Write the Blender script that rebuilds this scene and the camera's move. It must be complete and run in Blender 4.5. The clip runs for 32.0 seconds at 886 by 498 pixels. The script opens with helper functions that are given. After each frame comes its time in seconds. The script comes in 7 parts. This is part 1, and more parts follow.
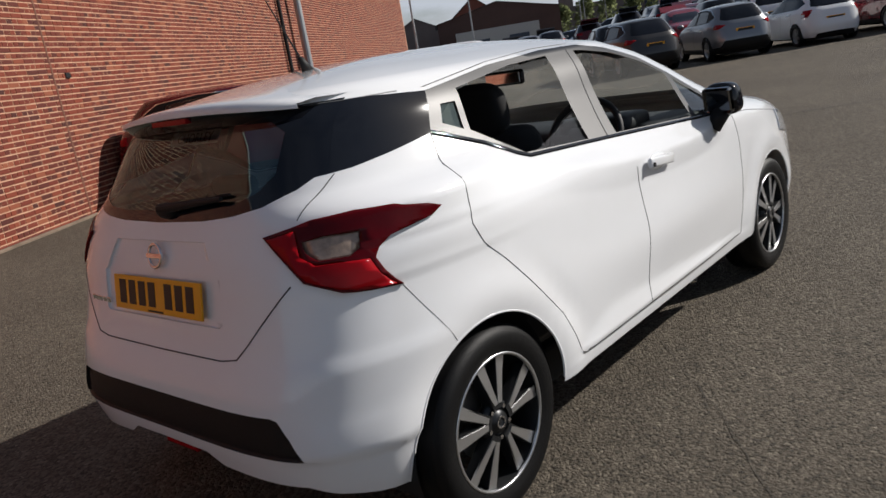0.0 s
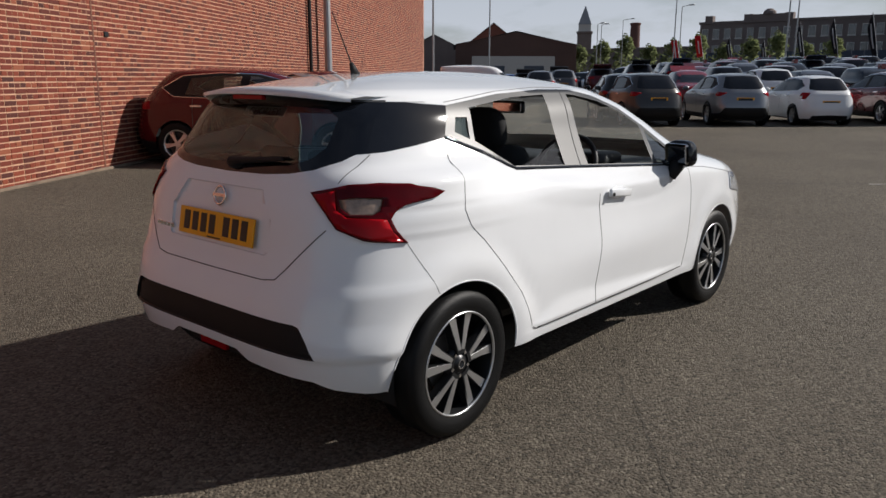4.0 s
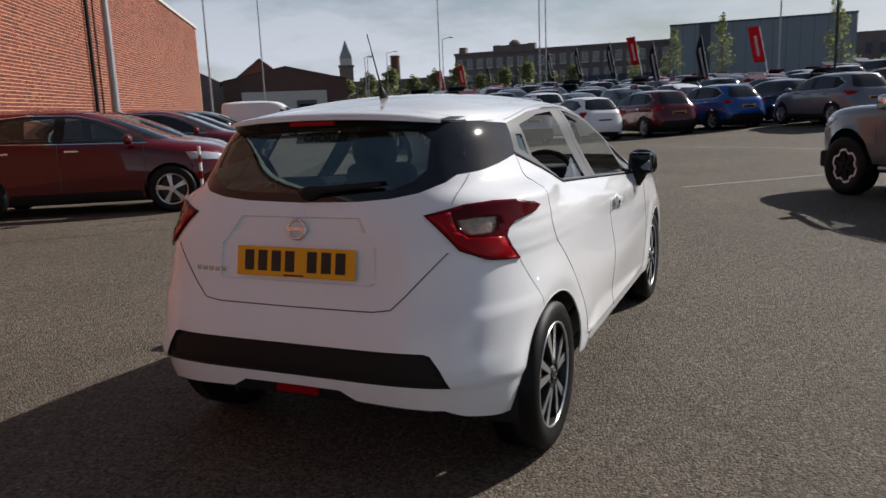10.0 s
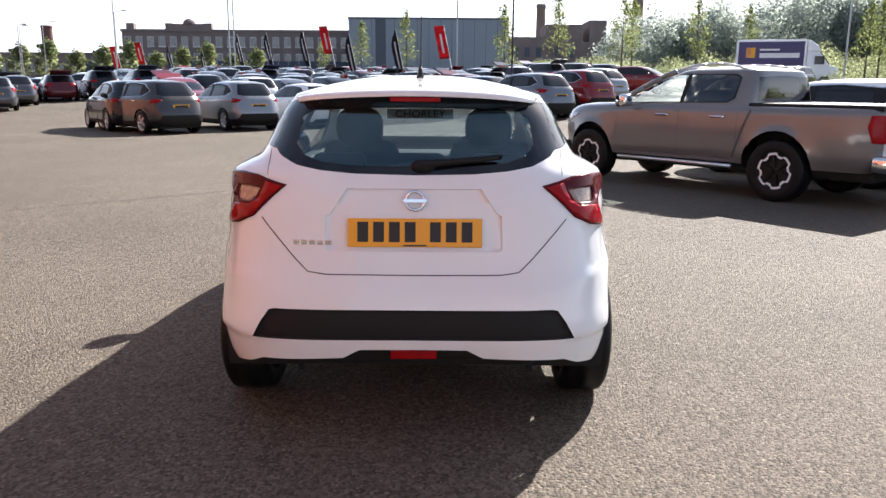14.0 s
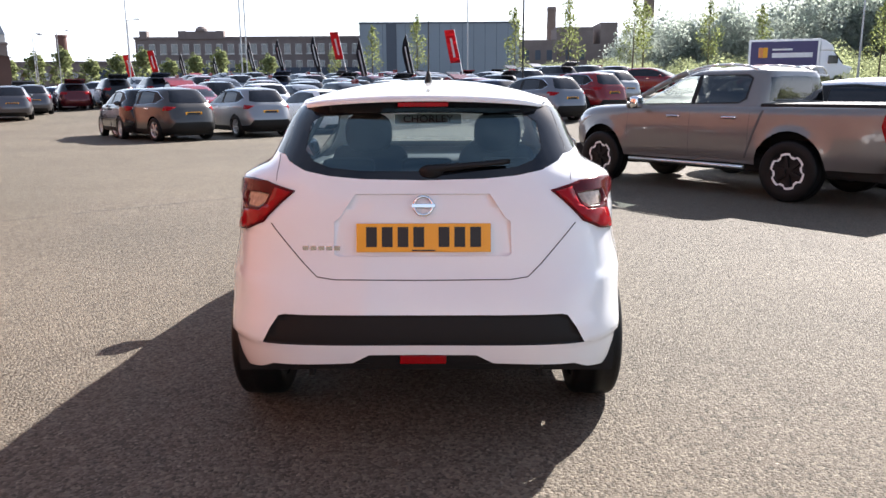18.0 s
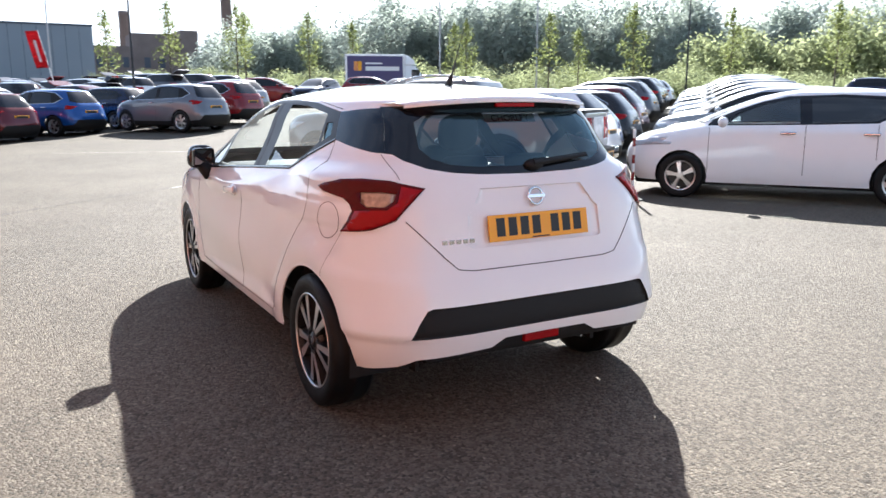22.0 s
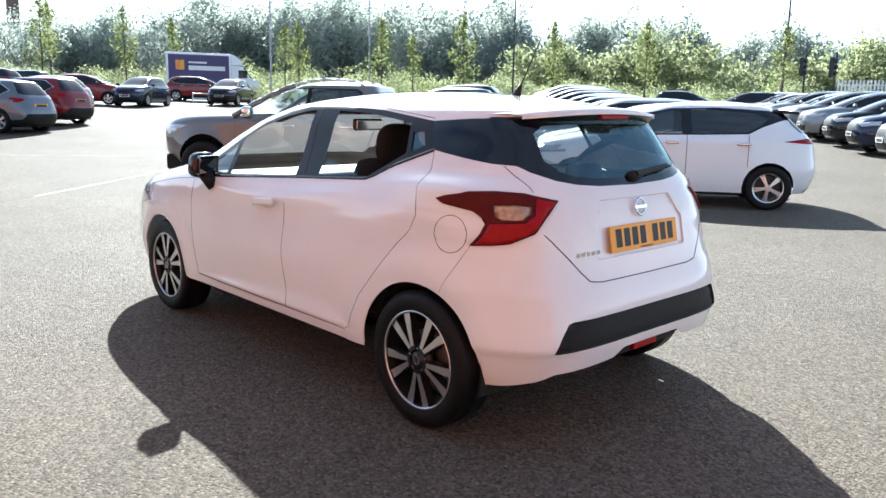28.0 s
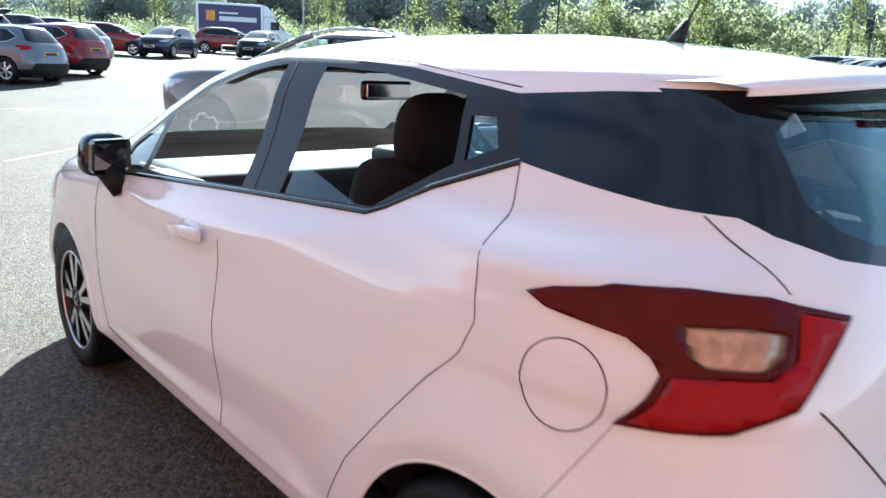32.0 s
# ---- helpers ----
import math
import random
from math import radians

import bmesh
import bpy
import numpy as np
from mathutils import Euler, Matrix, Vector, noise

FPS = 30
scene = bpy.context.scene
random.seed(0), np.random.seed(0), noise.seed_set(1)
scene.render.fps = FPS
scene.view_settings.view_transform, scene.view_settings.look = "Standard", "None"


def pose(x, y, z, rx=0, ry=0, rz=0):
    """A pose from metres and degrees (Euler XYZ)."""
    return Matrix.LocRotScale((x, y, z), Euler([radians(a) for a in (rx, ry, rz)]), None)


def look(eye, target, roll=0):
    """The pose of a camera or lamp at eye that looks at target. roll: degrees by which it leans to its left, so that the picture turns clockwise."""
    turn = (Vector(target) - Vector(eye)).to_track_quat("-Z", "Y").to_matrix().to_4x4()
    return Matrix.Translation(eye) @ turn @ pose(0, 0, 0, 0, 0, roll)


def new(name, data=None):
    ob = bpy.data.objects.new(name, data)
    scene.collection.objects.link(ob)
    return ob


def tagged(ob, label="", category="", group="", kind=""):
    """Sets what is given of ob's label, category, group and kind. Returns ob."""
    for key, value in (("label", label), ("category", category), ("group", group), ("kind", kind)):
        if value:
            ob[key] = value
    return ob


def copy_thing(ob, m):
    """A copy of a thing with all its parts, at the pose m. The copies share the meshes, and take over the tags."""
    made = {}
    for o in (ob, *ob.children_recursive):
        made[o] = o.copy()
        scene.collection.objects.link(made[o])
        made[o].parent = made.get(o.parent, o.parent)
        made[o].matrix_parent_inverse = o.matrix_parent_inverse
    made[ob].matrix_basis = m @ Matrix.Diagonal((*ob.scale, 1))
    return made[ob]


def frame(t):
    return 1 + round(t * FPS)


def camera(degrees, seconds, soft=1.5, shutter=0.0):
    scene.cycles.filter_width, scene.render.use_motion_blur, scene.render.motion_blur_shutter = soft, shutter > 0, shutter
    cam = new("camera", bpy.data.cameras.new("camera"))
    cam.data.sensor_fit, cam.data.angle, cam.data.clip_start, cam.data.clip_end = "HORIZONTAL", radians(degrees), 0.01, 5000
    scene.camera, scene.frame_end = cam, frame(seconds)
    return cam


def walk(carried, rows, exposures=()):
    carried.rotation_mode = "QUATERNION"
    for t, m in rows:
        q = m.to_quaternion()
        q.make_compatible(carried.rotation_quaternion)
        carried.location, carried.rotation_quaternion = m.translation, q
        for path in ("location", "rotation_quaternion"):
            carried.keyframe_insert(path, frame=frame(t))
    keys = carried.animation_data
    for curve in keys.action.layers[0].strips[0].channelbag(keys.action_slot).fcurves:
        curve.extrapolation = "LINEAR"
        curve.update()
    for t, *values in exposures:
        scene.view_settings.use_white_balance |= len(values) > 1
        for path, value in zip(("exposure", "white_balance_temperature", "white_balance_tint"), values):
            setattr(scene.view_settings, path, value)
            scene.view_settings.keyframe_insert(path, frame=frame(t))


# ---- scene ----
cam = camera(60.3, 32.0, soft=1.5, shutter=0.25)
PATH = [
    (0, (2.216, -1.635, 1.396), (0.907, -0.201, 0.918), -9.7),
    (0.5, (2.426, -1.925, 1.41), (1.166, -0.447, 0.934), -9.5),
    (1, (2.631, -2.107, 1.409), (1.349, -0.647, 0.935), -5.5),
    (1.5, (2.65, -2.225, 1.422), (1.354, -0.765, 0.988), 1.8),
    (2, (2.65, -2.248, 1.424), (1.382, -0.763, 0.994), 1),
    (2.5, (2.648, -2.23, 1.42), (1.382, -0.746, 0.979), 0.5),
    (4.5, (2.674, -2.223, 1.422), (1.39, -0.754, 0.981), 0.1),
    (5, (2.668, -2.224, 1.417), (1.378, -0.764, 0.962), -0),
    (5.5, (2.664, -2.218, 1.412), (1.376, -0.761, 0.943), 0.1),
    (6, (2.66, -2.226, 1.412), (1.371, -0.767, 0.953), 0.1),
    (6.5, (2.656, -2.224, 1.416), (1.36, -0.77, 0.962), 0.1),
    (7, (2.655, -2.221, 1.416), (1.359, -0.766, 0.966), 0.1),
    (7.5, (2.656, -2.214, 1.413), (1.365, -0.756, 0.96), 0),
    (8, (2.654, -2.201, 1.413), (1.365, -0.737, 0.969), 0.3),
    (8.5, (2.539, -2.253, 1.399), (1.276, -0.763, 0.97), 0.3),
    (9, (2.28, -2.434, 1.402), (1.135, -0.843, 1.005), -0.8),
    (9.5, (2.06, -2.648, 1.404), (1.063, -0.962, 1.002), -0.6),
    (10, (1.649, -2.867, 1.387), (0.847, -1.072, 1.02), -2.3),
    (10.5, (1.304, -3.058, 1.386), (0.65, -1.198, 1.047), 0.6),
    (11, (0.957, -3.222, 1.405), (0.496, -1.31, 1.04), 0.8),
    (11.5, (0.589, -3.279, 1.385), (0.352, -1.336, 0.975), -1.1),
    (12, (0.373, -3.401, 1.381), (0.224, -1.447, 0.984), 0.3),
    (12.5, (0.209, -3.455, 1.393), (0.15, -1.494, 1.002), 0.5),
    (13, (0.097, -3.441, 1.388), (0.122, -1.483, 0.98), 0.4),
    (13.5, (0.104, -3.441, 1.387), (0.119, -1.483, 0.981), 0.6),
    (14, (0.108, -3.447, 1.387), (0.112, -1.49, 0.974), 0.4),
    (14.5, (0.113, -3.452, 1.388), (0.114, -1.494, 0.981), 0.2),
    (16.5, (0.119, -3.448, 1.391), (0.105, -1.489, 0.991), -0.1),
    (17, (0.122, -3.445, 1.387), (0.118, -1.487, 0.976), -0.3),
    (17.5, (0.122, -3.442, 1.386), (0.102, -1.484, 0.979), -0.7),
    (18, (0.123, -3.446, 1.39), (0.094, -1.488, 0.987), -0.3),
    (18.5, (0.116, -3.448, 1.389), (0.074, -1.489, 0.986), -0.2),
    (19, (0.118, -3.464, 1.39), (0.066, -1.504, 0.994), -0.2),
    (19.5, (0.019, -3.475, 1.373), (0.026, -1.516, 0.969), 0.5),
    (20, (-0.341, -3.43, 1.364), (-0.158, -1.48, 0.962), -0.3),
    (20.5, (-0.683, -3.443, 1.34), (-0.292, -1.521, 0.945), -0.9),
    (21, (-1.127, -3.361, 1.324), (-0.53, -1.498, 0.91), -0.7),
    (21.5, (-1.528, -3.26, 1.331), (-0.752, -1.466, 0.906), 0.5),
    (22, (-1.947, -3.159, 1.36), (-0.981, -1.45, 0.978), -0.1),
    (22.5, (-2.311, -2.934, 1.343), (-1.203, -1.314, 0.958), 0.2),
    (23, (-2.617, -2.768, 1.352), (-1.403, -1.212, 1.026), 0.5),
    (23.5, (-2.816, -2.611, 1.365), (-1.542, -1.115, 0.995), 0.4),
    (24, (-2.89, -2.365, 1.363), (-1.535, -0.948, 0.972), 1),
    (24.5, (-2.9, -2.324, 1.368), (-1.534, -0.913, 0.985), 1.7),
    (25, (-2.897, -2.334, 1.368), (-1.535, -0.921, 0.983), 1),
    (25.5, (-2.9, -2.345, 1.371), (-1.533, -0.935, 0.992), 0.7),
    (27.5, (-2.904, -2.35, 1.375), (-1.554, -0.921, 1.007), 1),
    (28, (-2.909, -2.353, 1.375), (-1.562, -0.921, 1.007), 1.1),
    (28.5, (-2.907, -2.352, 1.373), (-1.557, -0.923, 1.005), 0.9),
    (29, (-2.907, -2.354, 1.373), (-1.56, -0.924, 0.999), 0.8),
    (29.5, (-2.904, -2.353, 1.372), (-1.553, -0.927, 0.997), 0.8),
    (30, (-2.872, -2.347, 1.355), (-1.541, -0.907, 0.962), 0.9),
    (30.5, (-2.695, -2.19, 1.322), (-1.353, -0.768, 0.906), 1.2),
    (31, (-2.415, -1.822, 1.35), (-1.077, -0.399, 0.918), 1.5),
    (31.5, (-2.043, -1.436, 1.373), (-0.783, 0.044, 0.904), 1.2),
    (32, (-1.706, -0.892, 1.363), (-0.434, 0.577, 0.889), 2.3),
]
EXPOSURES = [(0.0, 0.05, 6500, 10), (8.5, 0.06, 6500, 10), (10.0, 0.2, 6500, 11), (11.0, 0.52, 6500, 12), (13.0, 1.55, 6450, 13), (17.0, 1.9, 6450, 12), (19.0, 1.93, 6400, 12), (21.0, 2.03, 6200, 10), (28.0, 2.05, 5800, 3), (30.0, 2.09, 5750, 3), (32.0, 2.22, 5500, -2)]
walk(cam, [(t, look(eye, aim, roll)) for t, eye, aim, roll in PATH], EXPOSURES)

# ---- light ----
SUN_AZ, SUN_EL = 34.0, 34.0   # degrees from +y towards +x, and up
world = bpy.data.worlds.new("world")
scene.world = world
world.use_nodes = True
wn = world.node_tree.nodes
sky = wn.new("ShaderNodeTexSky")
sky.sky_type, sky.sun_disc = "NISHITA", False
sky.sun_elevation, sky.sun_rotation = radians(SUN_EL), radians(SUN_AZ)
sky.air_density, sky.dust_density, sky.ozone_density = 1.0, 1.0, 1.5
wl = world.node_tree.links
wtc = wn.new("ShaderNodeTexCoord")
stretch = wn.new("ShaderNodeVectorMath"); stretch.operation = "MULTIPLY"
stretch.inputs[1].default_value = (1.0, 1.0, 3.2)
wl.new(wtc.outputs["Generated"], stretch.inputs[0])
cl = wn.new("ShaderNodeTexNoise")
cl.inputs["Scale"].default_value, cl.inputs["Detail"].default_value, cl.inputs["Roughness"].default_value = 3.2, 7, 0.58
wl.new(stretch.outputs[0], cl.inputs["Vector"])
cover = wn.new("ShaderNodeMapRange")
cover.inputs["From Min"].default_value, cover.inputs["From Max"].default_value = 0.30, 0.56
wl.new(cl.outputs[0], cover.inputs["Value"])
sep = wn.new("ShaderNodeSeparateXYZ")
wl.new(wtc.outputs["Generated"], sep.inputs[0])
low = wn.new("ShaderNodeMapRange")   # broken cloud gathers low down, thin above
low.inputs["From Min"].default_value, low.inputs["From Max"].default_value = 0.0, 0.36
low.inputs["To Min"].default_value, low.inputs["To Max"].default_value = 1.0, 0.14
wl.new(sep.outputs[2], low.inputs["Value"])
amount = wn.new("ShaderNodeMath"); amount.operation = "MULTIPLY"
wl.new(cover.outputs[0], amount.inputs[0]); wl.new(low.outputs[0], amount.inputs[1])
cloud = wn.new("ShaderNodeMix"); cloud.data_type = "RGBA"
cloud.inputs[7].default_value = (10.8, 11.6, 13.2, 1)
wl.new(amount.outputs[0], cloud.inputs[0]); wl.new(sky.outputs[0], cloud.inputs[6])
wl.new(cloud.outputs[2], wn["Background"].inputs[0])
wn["Background"].inputs[1].default_value = 0.051
sun = new("sun", bpy.data.lights.new("sun", "SUN"))
sun.data.energy, sun.data.angle, sun.data.color = 5.0, radians(0.6), (1.0, 0.95, 0.89)
sd = Vector((math.sin(radians(SUN_AZ)) * math.cos(radians(SUN_EL)), math.cos(radians(SUN_AZ)) * math.cos(radians(SUN_EL)), math.sin(radians(SUN_EL))))
sun.matrix_world = look(sd * 50, (0, 0, 0))


# ---- materials ----
def mat(name, base, rough=0.5, metal=0.0, vary=0.12, scale=6.0, fine=0.0, fscale=200.0, bump=0.0, coat=0.0, spec=0.5, island=0.0):
    """A surface with a base colour that varies at two scales, with relief."""
    m = bpy.data.materials.new(name)
    m.use_nodes = True
    n, l = m.node_tree.nodes, m.node_tree.links
    b = n["Principled BSDF"]
    b.inputs["Roughness"].default_value, b.inputs["Metallic"].default_value = rough, metal
    b.inputs["Coat Weight"].default_value, b.inputs["Coat Roughness"].default_value = coat, 0.03
    b.inputs["Specular IOR Level"].default_value = 0.1 if coat > 0.7 else spec   # the lacquer does the mirroring
    tc = n.new("ShaderNodeTexCoord")
    big = n.new("ShaderNodeTexNoise")
    big.inputs["Scale"].default_value, big.inputs["Detail"].default_value = scale, 5
    l.new(tc.outputs["Object"], big.inputs["Vector"])
    small = n.new("ShaderNodeTexNoise")
    small.inputs["Scale"].default_value, small.inputs["Detail"].default_value = fscale, 3
    l.new(tc.outputs["Object"], small.inputs["Vector"])
    a = n.new("ShaderNodeMath"); a.operation = "MULTIPLY_ADD"
    l.new(big.outputs[0], a.inputs[0]); a.inputs[1].default_value, a.inputs[2].default_value = 2 * vary, 1 - vary
    c = n.new("ShaderNodeMath"); c.operation = "MULTIPLY_ADD"
    l.new(small.outputs[0], c.inputs[0]); c.inputs[1].default_value, c.inputs[2].default_value = 2 * fine, 1 - fine
    d = n.new("ShaderNodeMath"); d.operation = "MULTIPLY"
    l.new(a.outputs[0], d.inputs[0]); l.new(c.outputs[0], d.inputs[1])
    last = d
    if island:
        oi = n.new("ShaderNodeObjectInfo")
        e = n.new("ShaderNodeMath"); e.operation = "MULTIPLY_ADD"
        l.new(oi.outputs["Random"], e.inputs[0]); e.inputs[1].default_value, e.inputs[2].default_value = 2 * island, 1 - island
        f = n.new("ShaderNodeMath"); f.operation = "MULTIPLY"
        l.new(d.outputs[0], f.inputs[0]); l.new(e.outputs[0], f.inputs[1])
        last = f
    mx = n.new("ShaderNodeVectorMath"); mx.operation = "SCALE"
    mx.inputs[0].default_value = base
    l.new(last.outputs[0], mx.inputs["Scale"])
    l.new(mx.outputs[0], b.inputs["Base Color"])
    if bump:
        bp = n.new("ShaderNodeBump")
        bp.inputs["Strength"].default_value, bp.inputs["Distance"].default_value = min(1, bump), 0.004
        l.new(small.outputs[0], bp.inputs["Height"]); l.new(bp.outputs[0], b.inputs["Normal"])
    return m


def glass_mat(name, tint, rough=0.0, dust=0.0, mirror=0.085, sheen=(1, 1, 1)):
    """Thin tinted glass: part lets through, part mirrors by Fresnel, with a film of dust that catches the sun."""
    m = bpy.data.materials.new(name)
    m.use_nodes = True
    n, l = m.node_tree.nodes, m.node_tree.links
    n.remove(n["Principled BSDF"])
    t = n.new("ShaderNodeBsdfTransparent"); t.inputs[0].default_value = (*tint, 1)
    g = n.new("ShaderNodeBsdfGlossy"); g.inputs["Roughness"].default_value = rough
    g.inputs[0].default_value = (*sheen, 1)
    lw = n.new("ShaderNodeLayerWeight"); lw.inputs[0].default_value = 0.5
    p5 = n.new("ShaderNodeMath"); p5.operation = "POWER"; p5.inputs[1].default_value = 5.0
    l.new(lw.outputs["Facing"], p5.inputs[0])
    fr = n.new("ShaderNodeMath"); fr.operation = "MULTIPLY_ADD"
    l.new(p5.outputs[0], fr.inputs[0]); fr.inputs[1].default_value, fr.inputs[2].default_value = 0.99 - mirror, mirror
    mix = n.new("ShaderNodeMixShader")
    l.new(fr.outputs[0], mix.inputs[0]); l.new(t.outputs[0], mix.inputs[1]); l.new(g.outputs[0], mix.inputs[2])
    last = mix
    if dust:
        film = n.new("ShaderNodeBsdfTranslucent"); film.inputs[0].default_value = (0.75, 0.76, 0.74, 1)
        tc, sm = n.new("ShaderNodeTexCoord"), n.new("ShaderNodeTexNoise")
        sm.inputs["Scale"].default_value, sm.inputs["Detail"].default_value = 5.0, 6
        l.new(tc.outputs["Object"], sm.inputs["Vector"])
        k = n.new("ShaderNodeMath"); k.operation = "MULTIPLY_ADD"
        l.new(sm.outputs[0], k.inputs[0]); k.inputs[1].default_value, k.inputs[2].default_value = dust * 0.6, dust * 0.7
        last = n.new("ShaderNodeMixShader")
        l.new(k.outputs[0], last.inputs[0]); l.new(mix.outputs[0], last.inputs[1]); l.new(film.outputs[0], last.inputs[2])
    l.new(last.outputs[0], n["Material Output"].inputs[0])
    return m


M = {
    "white": mat("white_paint", (0.78, 0.79, 0.805), 0.18, vary=0.02, coat=1.0, fscale=900),
    "silver": mat("silver_paint", (0.25, 0.26, 0.275), 0.3, 0.6, vary=0.03, coat=0.8),
    "grey": mat("grey_paint", (0.10, 0.10, 0.11), 0.3, 0.6, vary=0.03, coat=0.8),
    "bronze": mat("bronze_grey_paint", (0.055, 0.053, 0.052), 0.32, 0.5, vary=0.04, coat=0.8),
    "truck": mat("warm_grey_paint", (0.17, 0.163, 0.157), 0.28, 0.35, vary=0.04, coat=1.0),
    "black": mat("black_paint", (0.012, 0.012, 0.014), 0.2, 0.2, vary=0.03, coat=0.8),
    "red": mat("red_paint", (0.17, 0.007, 0.010), 0.25, 0.0, vary=0.03, coat=0.9),
    "darkred": mat("dark_red_paint", (0.10, 0.008, 0.012), 0.25, 0.3, vary=0.03, coat=0.9),
    "blue": mat("blue_paint", (0.01, 0.07, 0.26), 0.25, 0.3, vary=0.03, coat=0.9),
    "navy": mat("navy_paint", (0.012, 0.02, 0.05), 0.25, 0.3, vary=0.03, coat=0.9),
    "orange": mat("orange_paint", (0.45, 0.14, 0.01), 0.25, 0.2, vary=0.03, coat=0.9),
    "gloss": mat("gloss_black_trim", (0.006, 0.007, 0.010), 0.06, vary=0.05),
    "trim": mat("black_plastic_trim", (0.007, 0.007, 0.0075), 0.6, spec=0.3, vary=0.1, fine=0.1, bump=0.15, fscale=500),
    "gap": mat("dark_joint", (0.07, 0.07, 0.072), 0.8),
    "rubber": mat("tyre_rubber", (0.0045, 0.0045, 0.0048), 0.52, spec=0.22, vary=0.25, fine=0.15, bump=0.3, fscale=260),
    "alloy": mat("machined_alloy", (0.62, 0.63, 0.64), 0.28, 0.9, vary=0.06),
    "alloy_dark": mat("dark_alloy", (0.025, 0.026, 0.028), 0.35, 0.5, vary=0.1),
    "chrome": mat("chrome", (0.75, 0.76, 0.78), 0.08, 1.0, vary=0.02),
    "lamp_red": mat("red_lamp_lens", (0.28, 0.0025, 0.006), 0.14, vary=0.25, scale=22, spec=0.18),
    "lamp_deep": mat("deep_red_lamp_lens", (0.075, 0.0015, 0.0035), 0.12, vary=0.3, scale=22, spec=0.18),
    "lamp_clear": mat("clear_lamp_lens", (0.38, 0.28, 0.215), 0.2, 0.3, vary=0.7, scale=45, coat=0.2),
    "lamp_glass": mat("headlamp_lens", (0.45, 0.47, 0.5), 0.1, 0.3, vary=0.4, scale=20, coat=1.0),
    "plate_y": mat("yellow_plate", (0.80, 0.36, 0.004), 0.35, vary=0.03),
    "plate_w": mat("white_plate", (0.75, 0.75, 0.72), 0.35, vary=0.03),
    "ink": mat("black_print", (0.01, 0.01, 0.01), 0.5),
    "white_print": mat("white_print", (0.75, 0.75, 0.75), 0.5),
    "cloth": mat("dark_seat_cloth", (0.011, 0.011, 0.012), 0.9, vary=0.2, fine=0.3, bump=0.4, fscale=350),
    "inner": mat("dark_cabin_plastic", (0.022, 0.022, 0.024), 0.6, vary=0.15, bump=0.15, fscale=300),
    "under": mat("underbody_black", (0.008, 0.008, 0.008), 0.9),
    "glass": glass_mat("window_glass", (0.80, 0.87, 0.86)),
    "tint": glass_mat("privacy_glass", (0.48, 0.55, 0.56), mirror=0.115, sheen=(0.7, 0.95, 1.0)),
    "dark_tint": glass_mat("dark_privacy_glass", (0.10, 0.105, 0.105)),
    "asphalt": None,
    "frame": mat("satin_black_frame", (0.014, 0.015, 0.018), 0.40, vary=0.08, spec=0.28),
    "deepred": mat("deep_red_paint", (0.085, 0.003, 0.006), 0.22, 0.0, vary=0.03, coat=0.9),
    # darker paint for a silver car: its backlit shade is put into the colour
    "gunmetal": mat("shaded_silver_paint", (0.15, 0.16, 0.18), 0.3, 0.5, vary=0.03, coat=0.8),
    "dusty": glass_mat("dusty_windscreen", (0.78, 0.85, 0.84), dust=0.06),
}


# ---- mesh tools ----
def link(name, me, material, parent=None, label=""):
    ob = new(name, me)
    if material:
        me.materials.append(material)
    if parent:
        ob.parent = parent
    return tagged(ob, label)


def part(name, bm, material, parent=None, label="", smooth=False):
    me = bpy.data.meshes.new(name)
    for f in bm.faces:
        f.smooth = smooth
    bm.to_mesh(me)
    bm.free()
    return link(name, me, material, parent, label)


def thing(name, label, category, m=None, group="", kind=""):
    ob = new(name)
    ob.empty_display_size = 0.1
    if m is not None:
        ob.matrix_world = m
    return tagged(ob, label, category, group, kind)


def box(bm, x0, x1, y0, y1, z0, z1, bevel=0.0):
    r = bmesh.ops.create_cube(bm, size=1, matrix=Matrix.LocRotScale(((x0 + x1) / 2, (y0 + y1) / 2, (z0 + z1) / 2), None, (x1 - x0, y1 - y0, z1 - z0)))
    if bevel:
        es = list({e for v in r["verts"] for e in v.link_edges})
        bmesh.ops.bevel(bm, geom=es, offset=bevel, segments=2, affect="EDGES", profile=0.5)
    return bm


def boxed(x0, x1, y0, y1, z0, z1, bevel=0.0):
    return box(bmesh.new(), x0, x1, y0, y1, z0, z1, bevel)


def cyl(bm, a, b, r0, r1=None, n=16, caps=True):
    a, b = Vector(a), Vector(b)
    d = b - a
    m = Matrix.Translation((a + b) / 2) @ d.to_track_quat("Z", "Y").to_matrix().to_4x4()
    bmesh.ops.create_cone(bm, cap_ends=caps, segments=n, radius1=r0, radius2=r0 if r1 is None else r1, depth=d.length, matrix=m)
    return bm


def rod(a, b, r0, r1=None, n=12):
    return cyl(bmesh.new(), a, b, r0, r1, n)


def spun(profile, n=32, axis="X", closed=False):
    """A body of revolution of (radius, along) points about an axis through the origin."""
    bm = bmesh.new()
    rings = []
    for r, h in profile:
        ring = []
        for i in range(n):
            a = 2 * math.pi * i / n
            c, s = r * math.cos(a), r * math.sin(a)
            ring.append(bm.verts.new((h, c, s) if axis == "X" else (c, s, h)))
        rings.append(ring)
    pairs = list(zip(rings, rings[1:])) + ([(rings[-1], rings[0])] if closed else [])
    for p, q in pairs:
        for i in range(n):
            bm.faces.new((p[i], p[(i + 1) % n], q[(i + 1) % n], q[i]))
    bmesh.ops.recalc_face_normals(bm, faces=bm.faces)
    return bm


